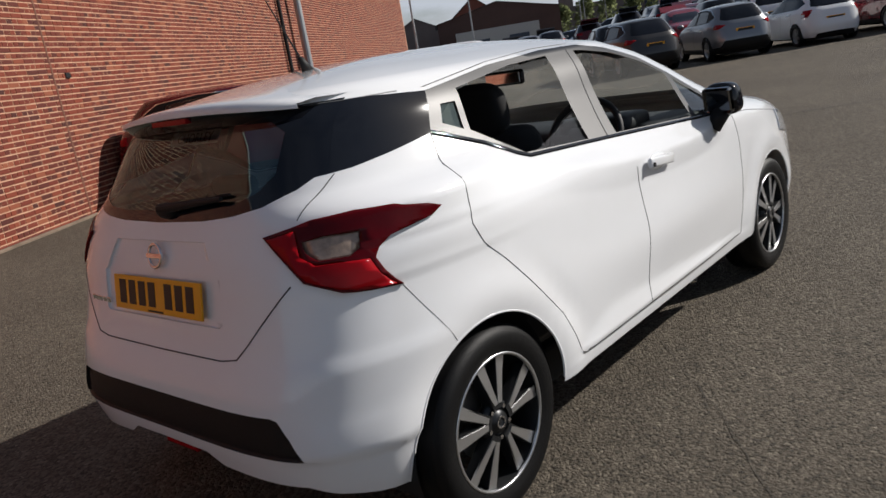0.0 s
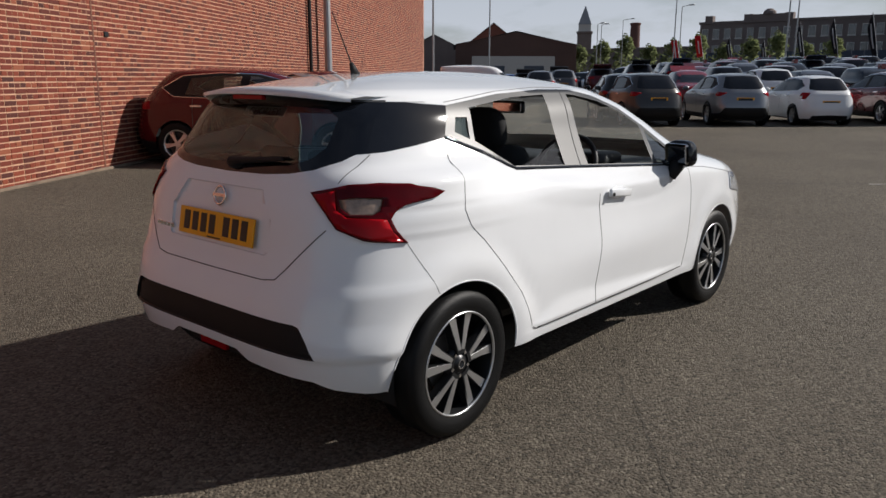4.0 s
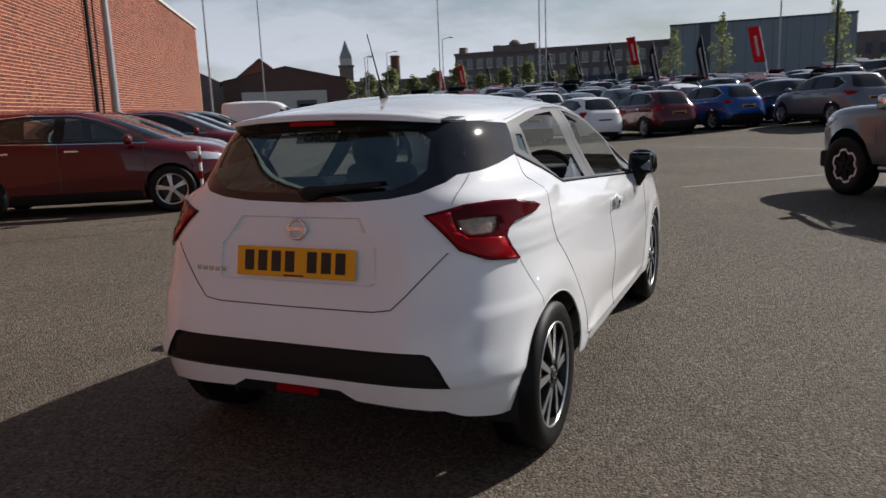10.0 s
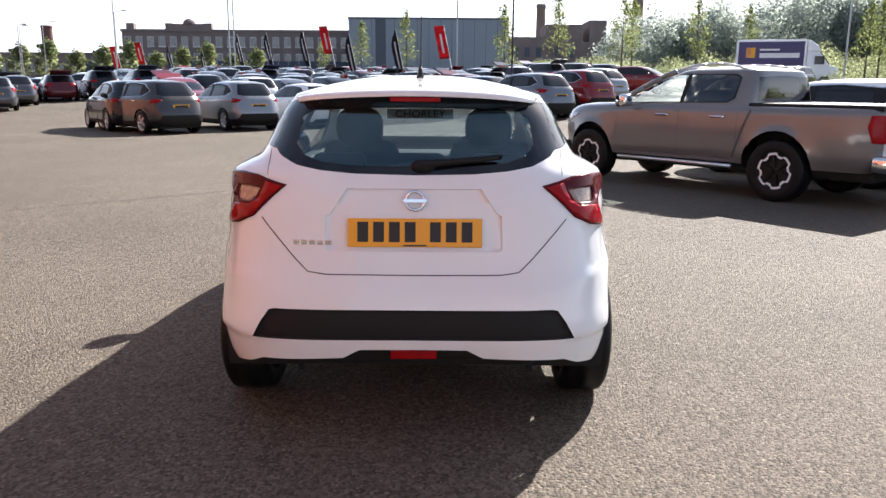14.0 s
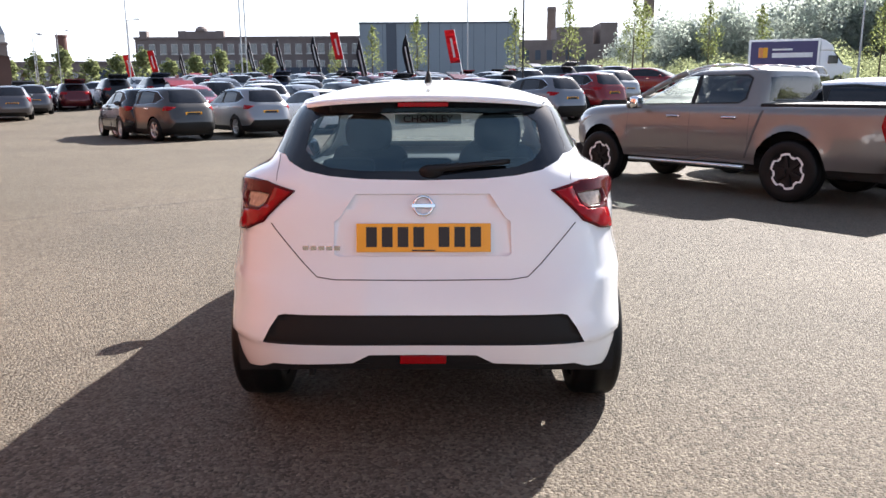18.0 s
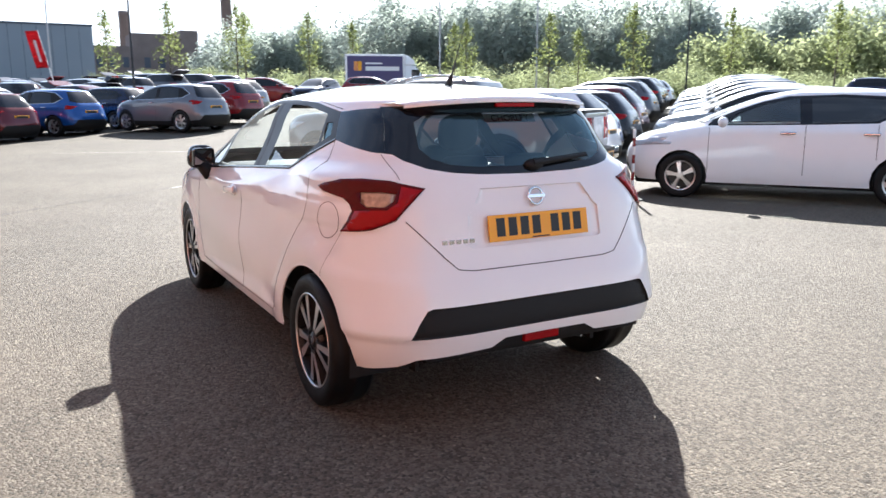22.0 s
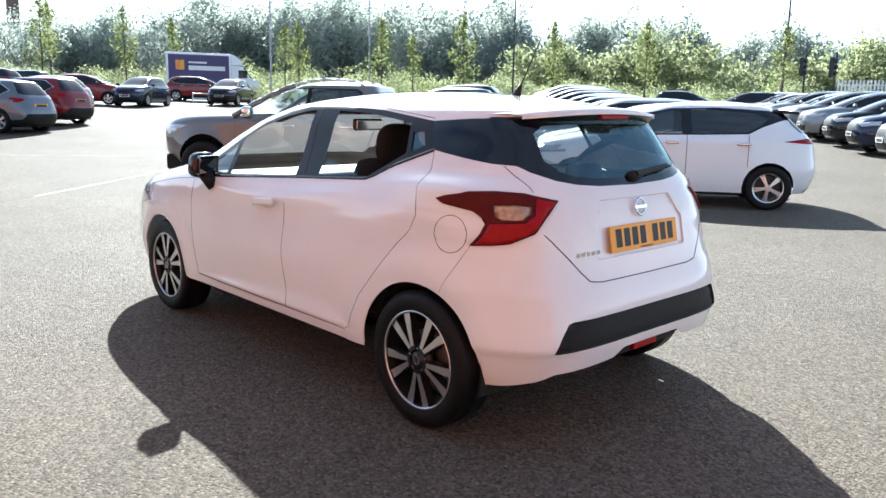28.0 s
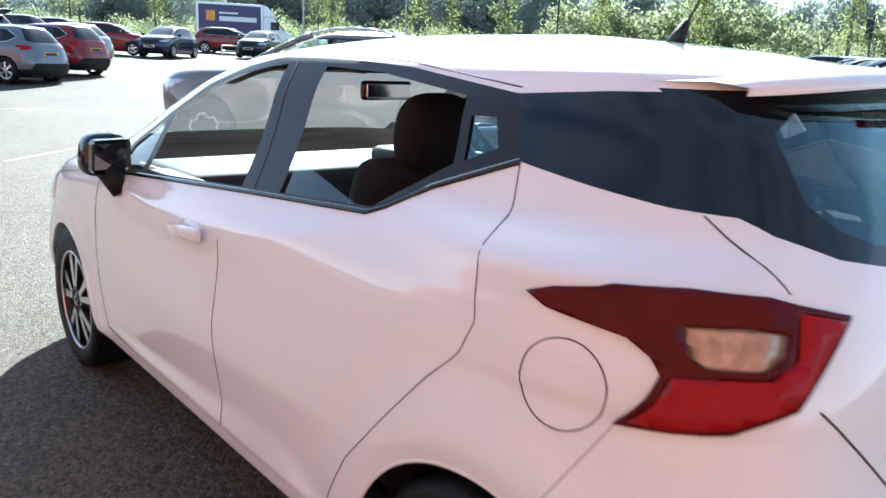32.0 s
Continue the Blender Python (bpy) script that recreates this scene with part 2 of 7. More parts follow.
def rows_between(rows, k):
    """Catmull-Rom between rows of numbers, k steps to each."""
    a = np.array(rows, float)
    p = np.vstack([2 * a[0] - a[1], a, 2 * a[-1] - a[-2]])
    out = []
    for i in range(1, len(p) - 2):
        for j in range(k):
            t = j / k
            out.append(0.5 * (2 * p[i] + (p[i + 1] - p[i - 1]) * t + (2 * p[i - 1] - 5 * p[i] + 4 * p[i + 1] - p[i + 2]) * t * t + (3 * p[i] - p[i - 1] - 3 * p[i + 1] + p[i + 2]) * t ** 3))
    out.append(a[-1])
    return np.array(out)


def outline(w, yr, yf, nr, nf, yc, half):
    """Half of a level of a car body, from the middle of its rear round its right side to the middle of its front."""
    a = np.linspace(0, math.pi / 2, 300)
    rear = np.stack([w * np.sin(a) ** (2 / nr), yc - (yc - yr) * np.cos(a) ** (2 / nr)], 1)
    front = np.stack([w * np.cos(a) ** (2 / nf), yc + (yf - yc) * np.sin(a) ** (2 / nf)], 1)
    p = np.vstack([rear, front[1:]])
    s = np.r_[0, np.cumsum(np.linalg.norm(np.diff(p, axis=0), axis=1))]
    u = np.linspace(0, s[-1], half + 1)
    return np.stack([np.interp(u, s, p[:, 0]), np.interp(u, s, p[:, 1])], 1)


def shell(levels, half, steps, top, flex=None, rings=12):
    """A closed car body from levels (z, w, yr, yf, nr, nf), with a domed roof that rises to top."""
    rows = rows_between(levels, steps)
    loops = []
    for z, w, yr, yf, nr, nf in rows:
        yc = (yr + yf) / 2
        h = outline(w, yr, yf, nr, nf, yc, half)
        loops.append(np.c_[h, np.full(len(h), z)])
    z, w, yr, yf, nr, nf = rows[-1]
    yc = (yr + yf) / 2
    for k in range(1, rings):
        s = 1 - k / rings
        h = loops[len(rows) - 1]
        loops.append(np.c_[h[:, 0] * s, yc + (h[:, 1] - yc) * s, np.full(len(h), z + (top - z) * (1 - s ** 2.2))])
    bm = bmesh.new()
    grid = []
    for h in loops:
        ring = [(x, y, zz) for x, y, zz in h] + [(-x, y, zz) for x, y, zz in h[-2:0:-1]]
        if flex:
            ring = [flex(*p) for p in ring]
        grid.append([bm.verts.new(p) for p in ring])
    n = len(grid[0])
    for p, q in zip(grid, grid[1:]):
        for i in range(n):
            bm.faces.new((p[i], p[(i + 1) % n], q[(i + 1) % n], q[i]))
    tip = bm.verts.new((0, yc, top))
    for i in range(n):
        bm.faces.new((grid[-1][i], grid[-1][(i + 1) % n], tip))
    bmesh.ops.recalc_face_normals(bm, faces=bm.faces)
    bm.normal_update()
    return bm


def inside(p, poly):
    x, y = p
    c = False
    for (x0, y0), (x1, y1) in zip(poly, poly[1:] + poly[:1]):
        if (y0 > y) != (y1 > y) and x < (x1 - x0) * (y - y0) / (y1 - y0) + x0:
            c = not c
    return c


def carve(bm, poly, axis, test):
    """Cuts the faces that pass test along a polygon seen along an axis (0: y, z; 1: x, z; 2: x, y), and returns those inside it."""
    i, j = [(1, 2), (0, 2), (0, 1)][axis]

    def span(f):
        a, b = [v.co[i] for v in f.verts], [v.co[j] for v in f.verts]
        return min(a), max(a), min(b), max(b)
    pa, pb = [p[0] for p in poly], [p[1] for p in poly]
    work = {}
    for f in bm.faces:
        c = f.calc_center_median()
        if min(pa) - 0.2 < c[i] < max(pa) + 0.2 and min(pb) - 0.2 < c[j] < max(pb) + 0.2 and test(c):
            work[f] = span(f)
    for p, q in zip(poly, poly[1:] + poly[:1]):
        lo, hi = (min(p[0], q[0]) - 1e-4, min(p[1], q[1]) - 1e-4), (max(p[0], q[0]) + 1e-4, max(p[1], q[1]) + 1e-4)
        near = [f for f, (a0, a1, b0, b1) in work.items() if a1 >= lo[0] and a0 <= hi[0] and b1 >= lo[1] and b0 <= hi[1]]
        if not near:
            continue
        no = [0, 0, 0]
        no[i], no[j] = -(q[1] - p[1]), q[0] - p[0]
        co = [0, 0, 0]
        co[i], co[j] = p
        geom = list({v for f in near for v in f.verts}) + list({e for f in near for e in f.edges}) + near
        got = bmesh.ops.bisect_plane(bm, geom=geom, dist=1e-5, plane_co=co, plane_no=no)["geom"]
        for f in near:
            work.pop(f, None)
        for f in got:
            if isinstance(f, bmesh.types.BMFace):
                f.normal_update()
                work[f] = span(f)
    out = []
    for f in work:
        c = f.calc_center_median()
        if inside((c[i], c[j]), poly):
            out.append(f)
    for v in {v for f in work for v in f.verts}:
        v.normal_update()
    return out


def lift(bm, faces, name, material, parent=None, label="", out=0.0, rim=0.0, take=True):
    """Takes faces out of a body as a mesh of its own that keeps the body's shading, moved out along the normal, with a rim."""
    me = bpy.data.meshes.new(name)
    idx, co, no, fs = {}, [], [], []
    for f in faces:
        row = []
        for v in f.verts:
            if v not in idx:
                idx[v] = len(co)
                co.append(v.co + v.normal * out)
                no.append(v.normal.copy())
            row.append(idx[v])
        fs.append(row)
    if rim:
        count = {}
        for row in fs:
            for a, b in zip(row, row[1:] + row[:1]):
                count[(a, b)] = 1
        base = len(co)
        lower = {}
        for (a, b) in list(count):
            if (b, a) not in count:
                for v in (a, b):
                    if v not in lower:
                        lower[v] = len(co)
                        co.append(co[v] - no[v] * rim)
                        no.append(no[v])
                fs.append([b, a, lower[a], lower[b]])
    me.from_pydata([tuple(c) for c in co], [], fs)
    me.polygons.foreach_set("use_smooth", [True] * len(me.polygons))
    if not rim:
        me.normals_split_custom_set_from_vertices([tuple(v) for v in no])
    me.update()
    if take:
        bmesh.ops.delete(bm, geom=faces, context="FACES")
    return link(name, me, material, parent, label)


# ---- ground ----
def rise(x, y):
    """The lot is level near the car and climbs gently away beyond the first rows."""
    s = min(1, max(0, (x + 6) / 14))
    s = s * s * (3 - 2 * s)
    d = max(0, y - 12)
    d = d if d < 40 else 40 + (d - 40) * 0.1
    q = min(1, max(0, (x + 30) / 12))
    q = q * q * (3 - 2 * q)
    e = min(1, max(0, (34 - y) / 16))   # the bays beside the road stand a little higher
    return max(0.042 * d * s, 0.042 * min(34, max(0, y - 25)) * q) + 0.036 * min(20, max(0, x - 10)) * e * e * (3 - 2 * e)


def asphalt_mat():
    m = mat("asphalt", (0.062, 0.060, 0.057), 0.84, vary=0.0, bump=0.0, spec=0.30)
    n, l = m.node_tree.nodes, m.node_tree.links
    b = n["Principled BSDF"]
    tc = n.new("ShaderNodeTexCoord")

    def noise_node(scale, detail, rough=0.6):
        t = n.new("ShaderNodeTexNoise")
        t.inputs["Scale"].default_value, t.inputs["Detail"].default_value, t.inputs["Roughness"].default_value = scale, detail, rough
        l.new(tc.outputs["Object"], t.inputs["Vector"])
        return t
    stone = n.new("ShaderNodeTexVoronoi")
    stone.inputs["Scale"].default_value = 78
    l.new(tc.outputs["Object"], stone.inputs["Vector"])
    patch, grain = noise_node(0.35, 6), noise_node(160, 3)
    ramp = n.new("ShaderNodeValToRGB")
    tones = ((0.08, (0.040, 0.033, 0.0245)), (0.55, (0.105, 0.087, 0.065)), (0.88, (0.154, 0.130, 0.098)), (0.98, (0.225, 0.194, 0.152)))
    while len(ramp.color_ramp.elements) < len(tones):
        ramp.color_ramp.elements.new(0.5)
    for e, (p, c) in zip(ramp.color_ramp.elements, tones):
        e.position, e.color = p, (*c, 1)
    l.new(stone.outputs["Color"], ramp.inputs[0])
    k = n.new("ShaderNodeMath"); k.operation = "MULTIPLY_ADD"
    l.new(patch.outputs[0], k.inputs[0]); k.inputs[1].default_value, k.inputs[2].default_value = 0.9, 0.55
    sc = n.new("ShaderNodeVectorMath"); sc.operation = "SCALE"
    l.new(ramp.outputs[0], sc.inputs[0]); l.new(k.outputs[0], sc.inputs["Scale"])
    l.new(sc.outputs[0], b.inputs["Base Color"])
    h = n.new("ShaderNodeMath"); h.operation = "SUBTRACT"
    l.new(grain.outputs[0], h.inputs[0]); l.new(stone.outputs["Distance"], h.inputs[1])
    bp = n.new("ShaderNodeBump")
    bp.inputs["Strength"].default_value, bp.inputs["Distance"].default_value = 1.0, 0.0075
    l.new(h.outputs[0], bp.inputs["Height"]); l.new(bp.outputs[0], b.inputs["Normal"])
    return m


M["asphalt"] = asphalt_mat()
gx = sorted(set(list(np.arange(-60, 80, 2.0)) + [-1500, -700, -300, -150, -90, 110, 160, 300, 700, 1500]))
gy = sorted(set(list(np.arange(-30, 80, 2.0)) + [-1500, -700, -300, -120, -60, 100, 140, 200, 300, 700, 1500]))
gv = [(x, y, rise(x, y)) for y in gy for x in gx]
gf = [(j * len(gx) + i, j * len(gx) + i + 1, (j + 1) * len(gx) + i + 1, (j + 1) * len(gx) + i) for j in range(len(gy) - 1) for i in range(len(gx) - 1)]
gme = bpy.data.meshes.new("ground")
gme.from_pydata(gv, [], gf)
gme.polygons.foreach_set("use_smooth", [True] * len(gme.polygons))
ground = link("ground", gme, M["asphalt"], None, "dark grey worn asphalt of an open car lot")
tagged(ground, "", "ground", "", "structure")

# ---- brick wall of the works building ----
WALL0, WALL_D = Vector((-9.05, 3.15, 0)), Vector((-0.554, 0.832, 0)).normalized()
WALL_N = Vector((WALL_D.y, -WALL_D.x, 0))
WALL_TURN = math.degrees(math.atan2(WALL_D.y, WALL_D.x))
WALL_A, WALL_B, WALL_H = -14.0, 33.2, 6.0


def on_wall(s, out=0.0, z=0.0):
    return WALL0 + WALL_D * s + WALL_N * out + Vector((0, 0, z))


M["mortar"] = mat("pale_mortar", (0.50, 0.29, 0.19), 0.95, vary=0.25, scale=3, fine=0.2)
bw = part("wall_works", boxed(WALL_A, WALL_B, -0.004, 12.0, -0.3, WALL_H), M["mortar"])
bw.matrix_world = Matrix.Translation(WALL0) @ pose(0, 0, 0, 0, 0, WALL_TURN)
tagged(bw, "long sunlit red brick wall of a works building", "wall", "", "structure")


# ---- the white hatchback ----
LEVELS = [
    (0.20, 0.820, -0.530, 3.25, 5.4, 4.5),
    (0.27, 0.852, -0.585, 3.31, 5.5, 5.0),
    (0.35, 0.866, -0.612, 3.34, 5.7, 5.2),
    (0.45, 0.872, -0.628, 3.37, 5.8, 5.4),
    (0.58, 0.870, -0.612, 3.36, 5.8, 5.4),
    (0.70, 0.867, -0.570, 3.32, 5.8, 5.4),
    (0.80, 0.862, -0.545, 3.24, 5.6, 5.2),
    (0.88, 0.853, -0.530, 3.08, 5.4, 4.8),
    (0.945, 0.832, -0.515, 2.80, 5.0, 4.4),
    (1.00, 0.790, -0.495, 2.53, 4.8, 4.6),
    (1.08, 0.735, -0.455, 2.31, 4.8, 5.0),
    (1.18, 0.675, -0.395, 2.09, 4.8, 5.4),
    (1.28, 0.622, -0.33, 1.84, 4.8, 5.6),
    (1.36, 0.562, -0.27, 1.57, 4.6, 5.6),
]
AXLE_F, AXLE_R, HUB_Z, HUB_X = 2.525, 0.0, 0.302, 0.84


def bell(t):
    return math.exp(-t * t)


CREASE = ((0.30, 1.02), (0.45, 1.005), (0.62, 0.968), (0.90, 0.922), (1.18, 0.897), (1.50, 0.886), (1.75, 0.902), (1.90, 0.945), (2.05, 0.985))


def dip(y):
    """The height of the shoulder line, which sags along the doors."""
    return float(np.interp(y, [c[0] for c in CREASE], [c[1] for c in CREASE]))


def tent(z, lo, mid, hi):
    return max(0.0, min((z - lo) / (mid - lo), (hi - z) / (hi - mid)))


def sculpt(x, y, z):
    """The hollow of the doors, the swollen arches, the shoulder line and the hips that carry the tail lamps."""
    if abs(x) < 0.4 or z > 1.10:
        return (x, y, z)
    k = 0.0
    if y < 0.50:   # hips
        hip = min(1.0, (0.50 - y) / 0.70)
        w = float(np.interp(z, [v[0] for v in LEVELS], [v[1] for v in LEVELS]))
        full = max(0.0, 0.862 - w) * min(1, max(0, (1.10 - z) / 0.055)) if z > 0.85 else 0.0
        k += full * hip * hip * (3 - 2 * hip) * min(1, abs(x) / w) ** 3
    if abs(x) < 0.5 or z > 1.02:
        return (x + math.copysign(k, x), y, z)
    k -= 0.022 * bell((z - 0.60) / 0.13) * bell((y - 1.25) / 0.75)
    if 0.30 < y < 2.05:
        c = dip(y)
        k += 0.013 * tent(z, c - 0.10, c, c + 0.045) * min(1, (y - 0.30) / 0.3, (2.05 - y) / 0.2)
    if 0.42 < y < 2.06:   # the lower door folds in above the sill
        fold = 0.345 + 0.095 * min(1, (y - 0.42) / 0.22) * min(1, (2.06 - y) / 1.25)
        if 0.345 < z < fold:
            k -= 0.020 * (fold - z) / max(fold - 0.345, 0.03)
        elif z <= 0.345:
            k += 0.004
    for a in (AXLE_F, AXLE_R):
        r = math.hypot(y - a, z - HUB_Z)
        k += 0.014 * bell((r - 0.40) / 0.07)
    if y < -0.05:   # ledges round the rear bumper's corners
        d = 0.012 * max(0.0, 1 - (z - 0.432) / 0.11 if z >= 0.432 else 1 - (0.432 - z) / 0.022)
        d += 0.005 * max(0.0, 1 - (z - 0.665) / 0.02 if z >= 0.665 else 1 - (0.665 - z) / 0.07)
        d *= min(1, (abs(x) - 0.5) / 0.16) * min(1, (-0.05 - y) / 0.15)
        k += 0.7 * d
        y -= d
    return (x + math.copysign(k, x), y, z)


car = thing("hatchback", "white five-door hatchback with black pillars and dark rear glass", "car")
sb = shell(LEVELS, 120, 6, 1.452, sculpt)
from mathutils.bvhtree import BVHTree
SKIN = BVHTree.FromBMesh(sb)


def side(s):
    return lambda c: c.x * s > 0.3


def rear(c):
    return c.y < 0.02


def circle(y, z, r, n=32):
    return [(y + r * math.cos(2 * math.pi * i / n), z + r * math.sin(2 * math.pi * i / n)) for i in range(n)]


def both(pts):
    """A polygon that is alike on both sides, from its right half."""
    return pts + [(-x, z) for x, z in reversed(pts) if abs(x) > 1e-6]


SURFACE = [SKIN]


def skin(a, b, axis, s=1):
    """The place and normal on the body of a point seen from the side (y, z) or from the rear (x, z)."""
    if axis == 0:
        hit = SURFACE[0].ray_cast(Vector((2.0 * s, a, b)), Vector((-s, 0, 0)))
    else:
        hit = SURFACE[0].ray_cast(Vector((a, -3, b)), Vector((0, 1, 0)))
    return (hit[0], hit[1]) if hit[0] else (Vector((0.8 * s, a, b)), Vector((s, 0, 0)))


def ribbon(name, pts, axis, s, width, out, material, parent, label="", closed=False):
    """A narrow strip that follows a line on the body."""
    line = []
    pts = pts + pts[:1] if closed else pts
    for (a, b), (c, d) in zip(pts, pts[1:]):
        k = max(1, int(math.hypot(c - a, d - b) / 0.015))
        line += [(a + (c - a) * i / k, b + (d - b) * i / k) for i in range(k)]
    line.append(pts[-1])
    at = [skin(a, b, axis, s) for a, b in line]
    bm = bmesh.new()
    last = None
    for i, (p, n) in enumerate(at):
        d = (at[min(i + 1, len(at) - 1)][0] - at[max(i - 1, 0)][0]).normalized()
        w = d.cross(n).normalized() * width / 2
        row = [bm.verts.new(p - w - n * 0.004), bm.verts.new(p - w * 0.8 + n * out), bm.verts.new(p + w * 0.8 + n * out), bm.verts.new(p + w - n * 0.004)]
        if last:
            for j in range(3):
                bm.faces.new((last[j], last[j + 1], row[j + 1], row[j]))
        last = row
    bmesh.ops.recalc_face_normals(bm, faces=bm.faces)
    return part(name, bm, material, parent, label, True)


GLASS_REAR = both([(0.0, 1.052), (0.235, 1.057), (0.37, 1.068), (0.47, 1.086), (0.545, 1.118), (0.585, 1.155), (0.53, 1.335), (0.0, 1.345)])
GLASS_CLEAR = both([(0.0, 1.085), (0.24, 1.088), (0.37, 1.10), (0.44, 1.125), (0.475, 1.165), (0.46, 1.27), (0.40, 1.305), (0.0, 1.31)])
DLO = [(0.105, 1.188), (0.30, 1.115), (0.40, 1.062), (0.46, 1.040), (0.94, 1.010), (1.70, 0.958), (2.02, 0.938), (2.05, 0.975), (1.97, 1.055), (1.80, 1.165), (1.60, 1.262), (1.38, 1.33), (1.18, 1.362), (0.92, 1.366), (0.55, 1.35), (0.18, 1.31)]
WIN_R = [(0.27, 1.165), (0.40, 1.085), (0.45, 1.052), (0.83, 1.026), (0.915, 1.342), (0.65, 1.334), (0.315, 1.298)]
WIN_Q = [(0.17, 1.205), (0.245, 1.172), (0.275, 1.26), (0.205, 1.262)]
WIN_F = [(1.025, 1.014), (1.665, 0.972), (1.75, 1.165), (1.62, 1.232), (1.40, 1.302), (1.20, 1.335), (1.125, 1.342)]
WIN_FQ = [(1.71, 0.972), (1.93, 0.962), (1.95, 1.03), (1.79, 1.142)]
CPANEL = [(0.18, 1.31), (0.105, 1.188), (-0.05, 1.166), (-0.20, 1.147), (-0.32, 1.14), (-0.25, 1.27), (-0.16, 1.33), (-0.02, 1.325)]
LAMP = [(0.045, 1.010), (0.237, 1.040), (0.40, 1.046), (0.553, 1.040), (0.68, 1.022), (0.735, 1.006), (0.69, 0.987), (0.60, 0.976), (0.52, 0.966), (0.475, 0.946), (0.452, 0.920), (0.48, 0.88), (0.537, 0.831), (0.42, 0.838), (0.311, 0.851), (0.178, 0.888)]
LAMP_RED = [(0.062, 1.003), (0.172, 1.018), (0.178, 0.955), (0.232, 0.927), (0.36, 0.924), (0.43, 0.920), (0.46, 0.875), (0.512, 0.838), (0.42, 0.845), (0.311, 0.858), (0.185, 0.893)]
LAMP_CLEAR = [(0.192, 0.990), (0.28, 0.998), (0.412, 0.994), (0.40, 0.952), (0.36, 0.936), (0.245, 0.938), (0.200, 0.962)]
TAILGATE = both([(0.0, 0.676), (0.34, 0.678), (0.41, 0.688), (0.46, 0.735), (0.60, 0.885), (0.588, 1.04), (0.60, 1.12), (0.59, 1.30), (0.0, 1.345)])
RECESS = both([(0.0, 1.002), (0.262, 1.002), (0.322, 0.912), (0.342, 0.90), (0.345, 0.775), (0.33, 0.765), (0.0, 0.765)])
BAND = both([(0.0, 0.428), (0.635, 0.426), (0.60, 0.49), (0.565, 0.54), (0.54, 0.547), (0.0, 0.547)])
UNDER_R = both([(0.0, 0.388), (0.21, 0.386), (0.275, 0.350), (0.60, 0.334), (0.66, 0.303), (0.76, 0.275), (0.95, 0.268), (0.95, 0.1), (0.0, 0.1)])
DOOR_R = [(0.105, 1.188), (0.05, 1.04), (0.025, 0.925), (0.055, 0.86), (0.13, 0.79), (0.25, 0.655), (0.36, 0.53), (0.415, 0.43), (0.45, 0.355), (0.49, 0.335), (0.975, 0.335), (0.99, 0.52), (1.01, 0.66), (1.01, 0.88), (0.945, 1.012), (0.46, 1.042), (0.30, 1.117)]
DOOR_F = [(0.975, 0.335), (0.99, 0.52), (1.01, 0.66), (1.01, 0.88), (0.945, 1.012), (1.70, 0.958), (2.02, 0.938), (2.06, 0.90), (2.075, 0.78), (2.04, 0.50), (2.0, 0.34)]
BUMPER_GAP = [(-0.252, 0.832), (-0.19, 0.724), (-0.135, 0.625)]
BONNET = [(-0.60, 2.30), (-0.66, 2.55), (-0.62, 3.05), (0.62, 3.05), (0.66, 2.55), (0.60, 2.30)]

LAMP, LAMP_RED, LAMP_CLEAR = ([(u * 0.70711, z) for u, z in p] for p in (LAMP, LAMP_RED, LAMP_CLEAR))

# open bottom, wheel openings
bmesh.ops.delete(sb, geom=carve(sb, UNDER_R, 1, lambda c: c.y < -0.25), context="FACES")
for s in (-1, 1):
    bmesh.ops.delete(sb, geom=carve(sb, [(-0.26, 0.1), (3.6, 0.1), (3.6, 0.288), (-0.26, 0.288)], 0, side(s)), context="FACES")
    for a in (AXLE_F, AXLE_R):
        bmesh.ops.delete(sb, geom=carve(sb, circle(a, HUB_Z + 0.003, 0.341), 0, side(s)), context="FACES")

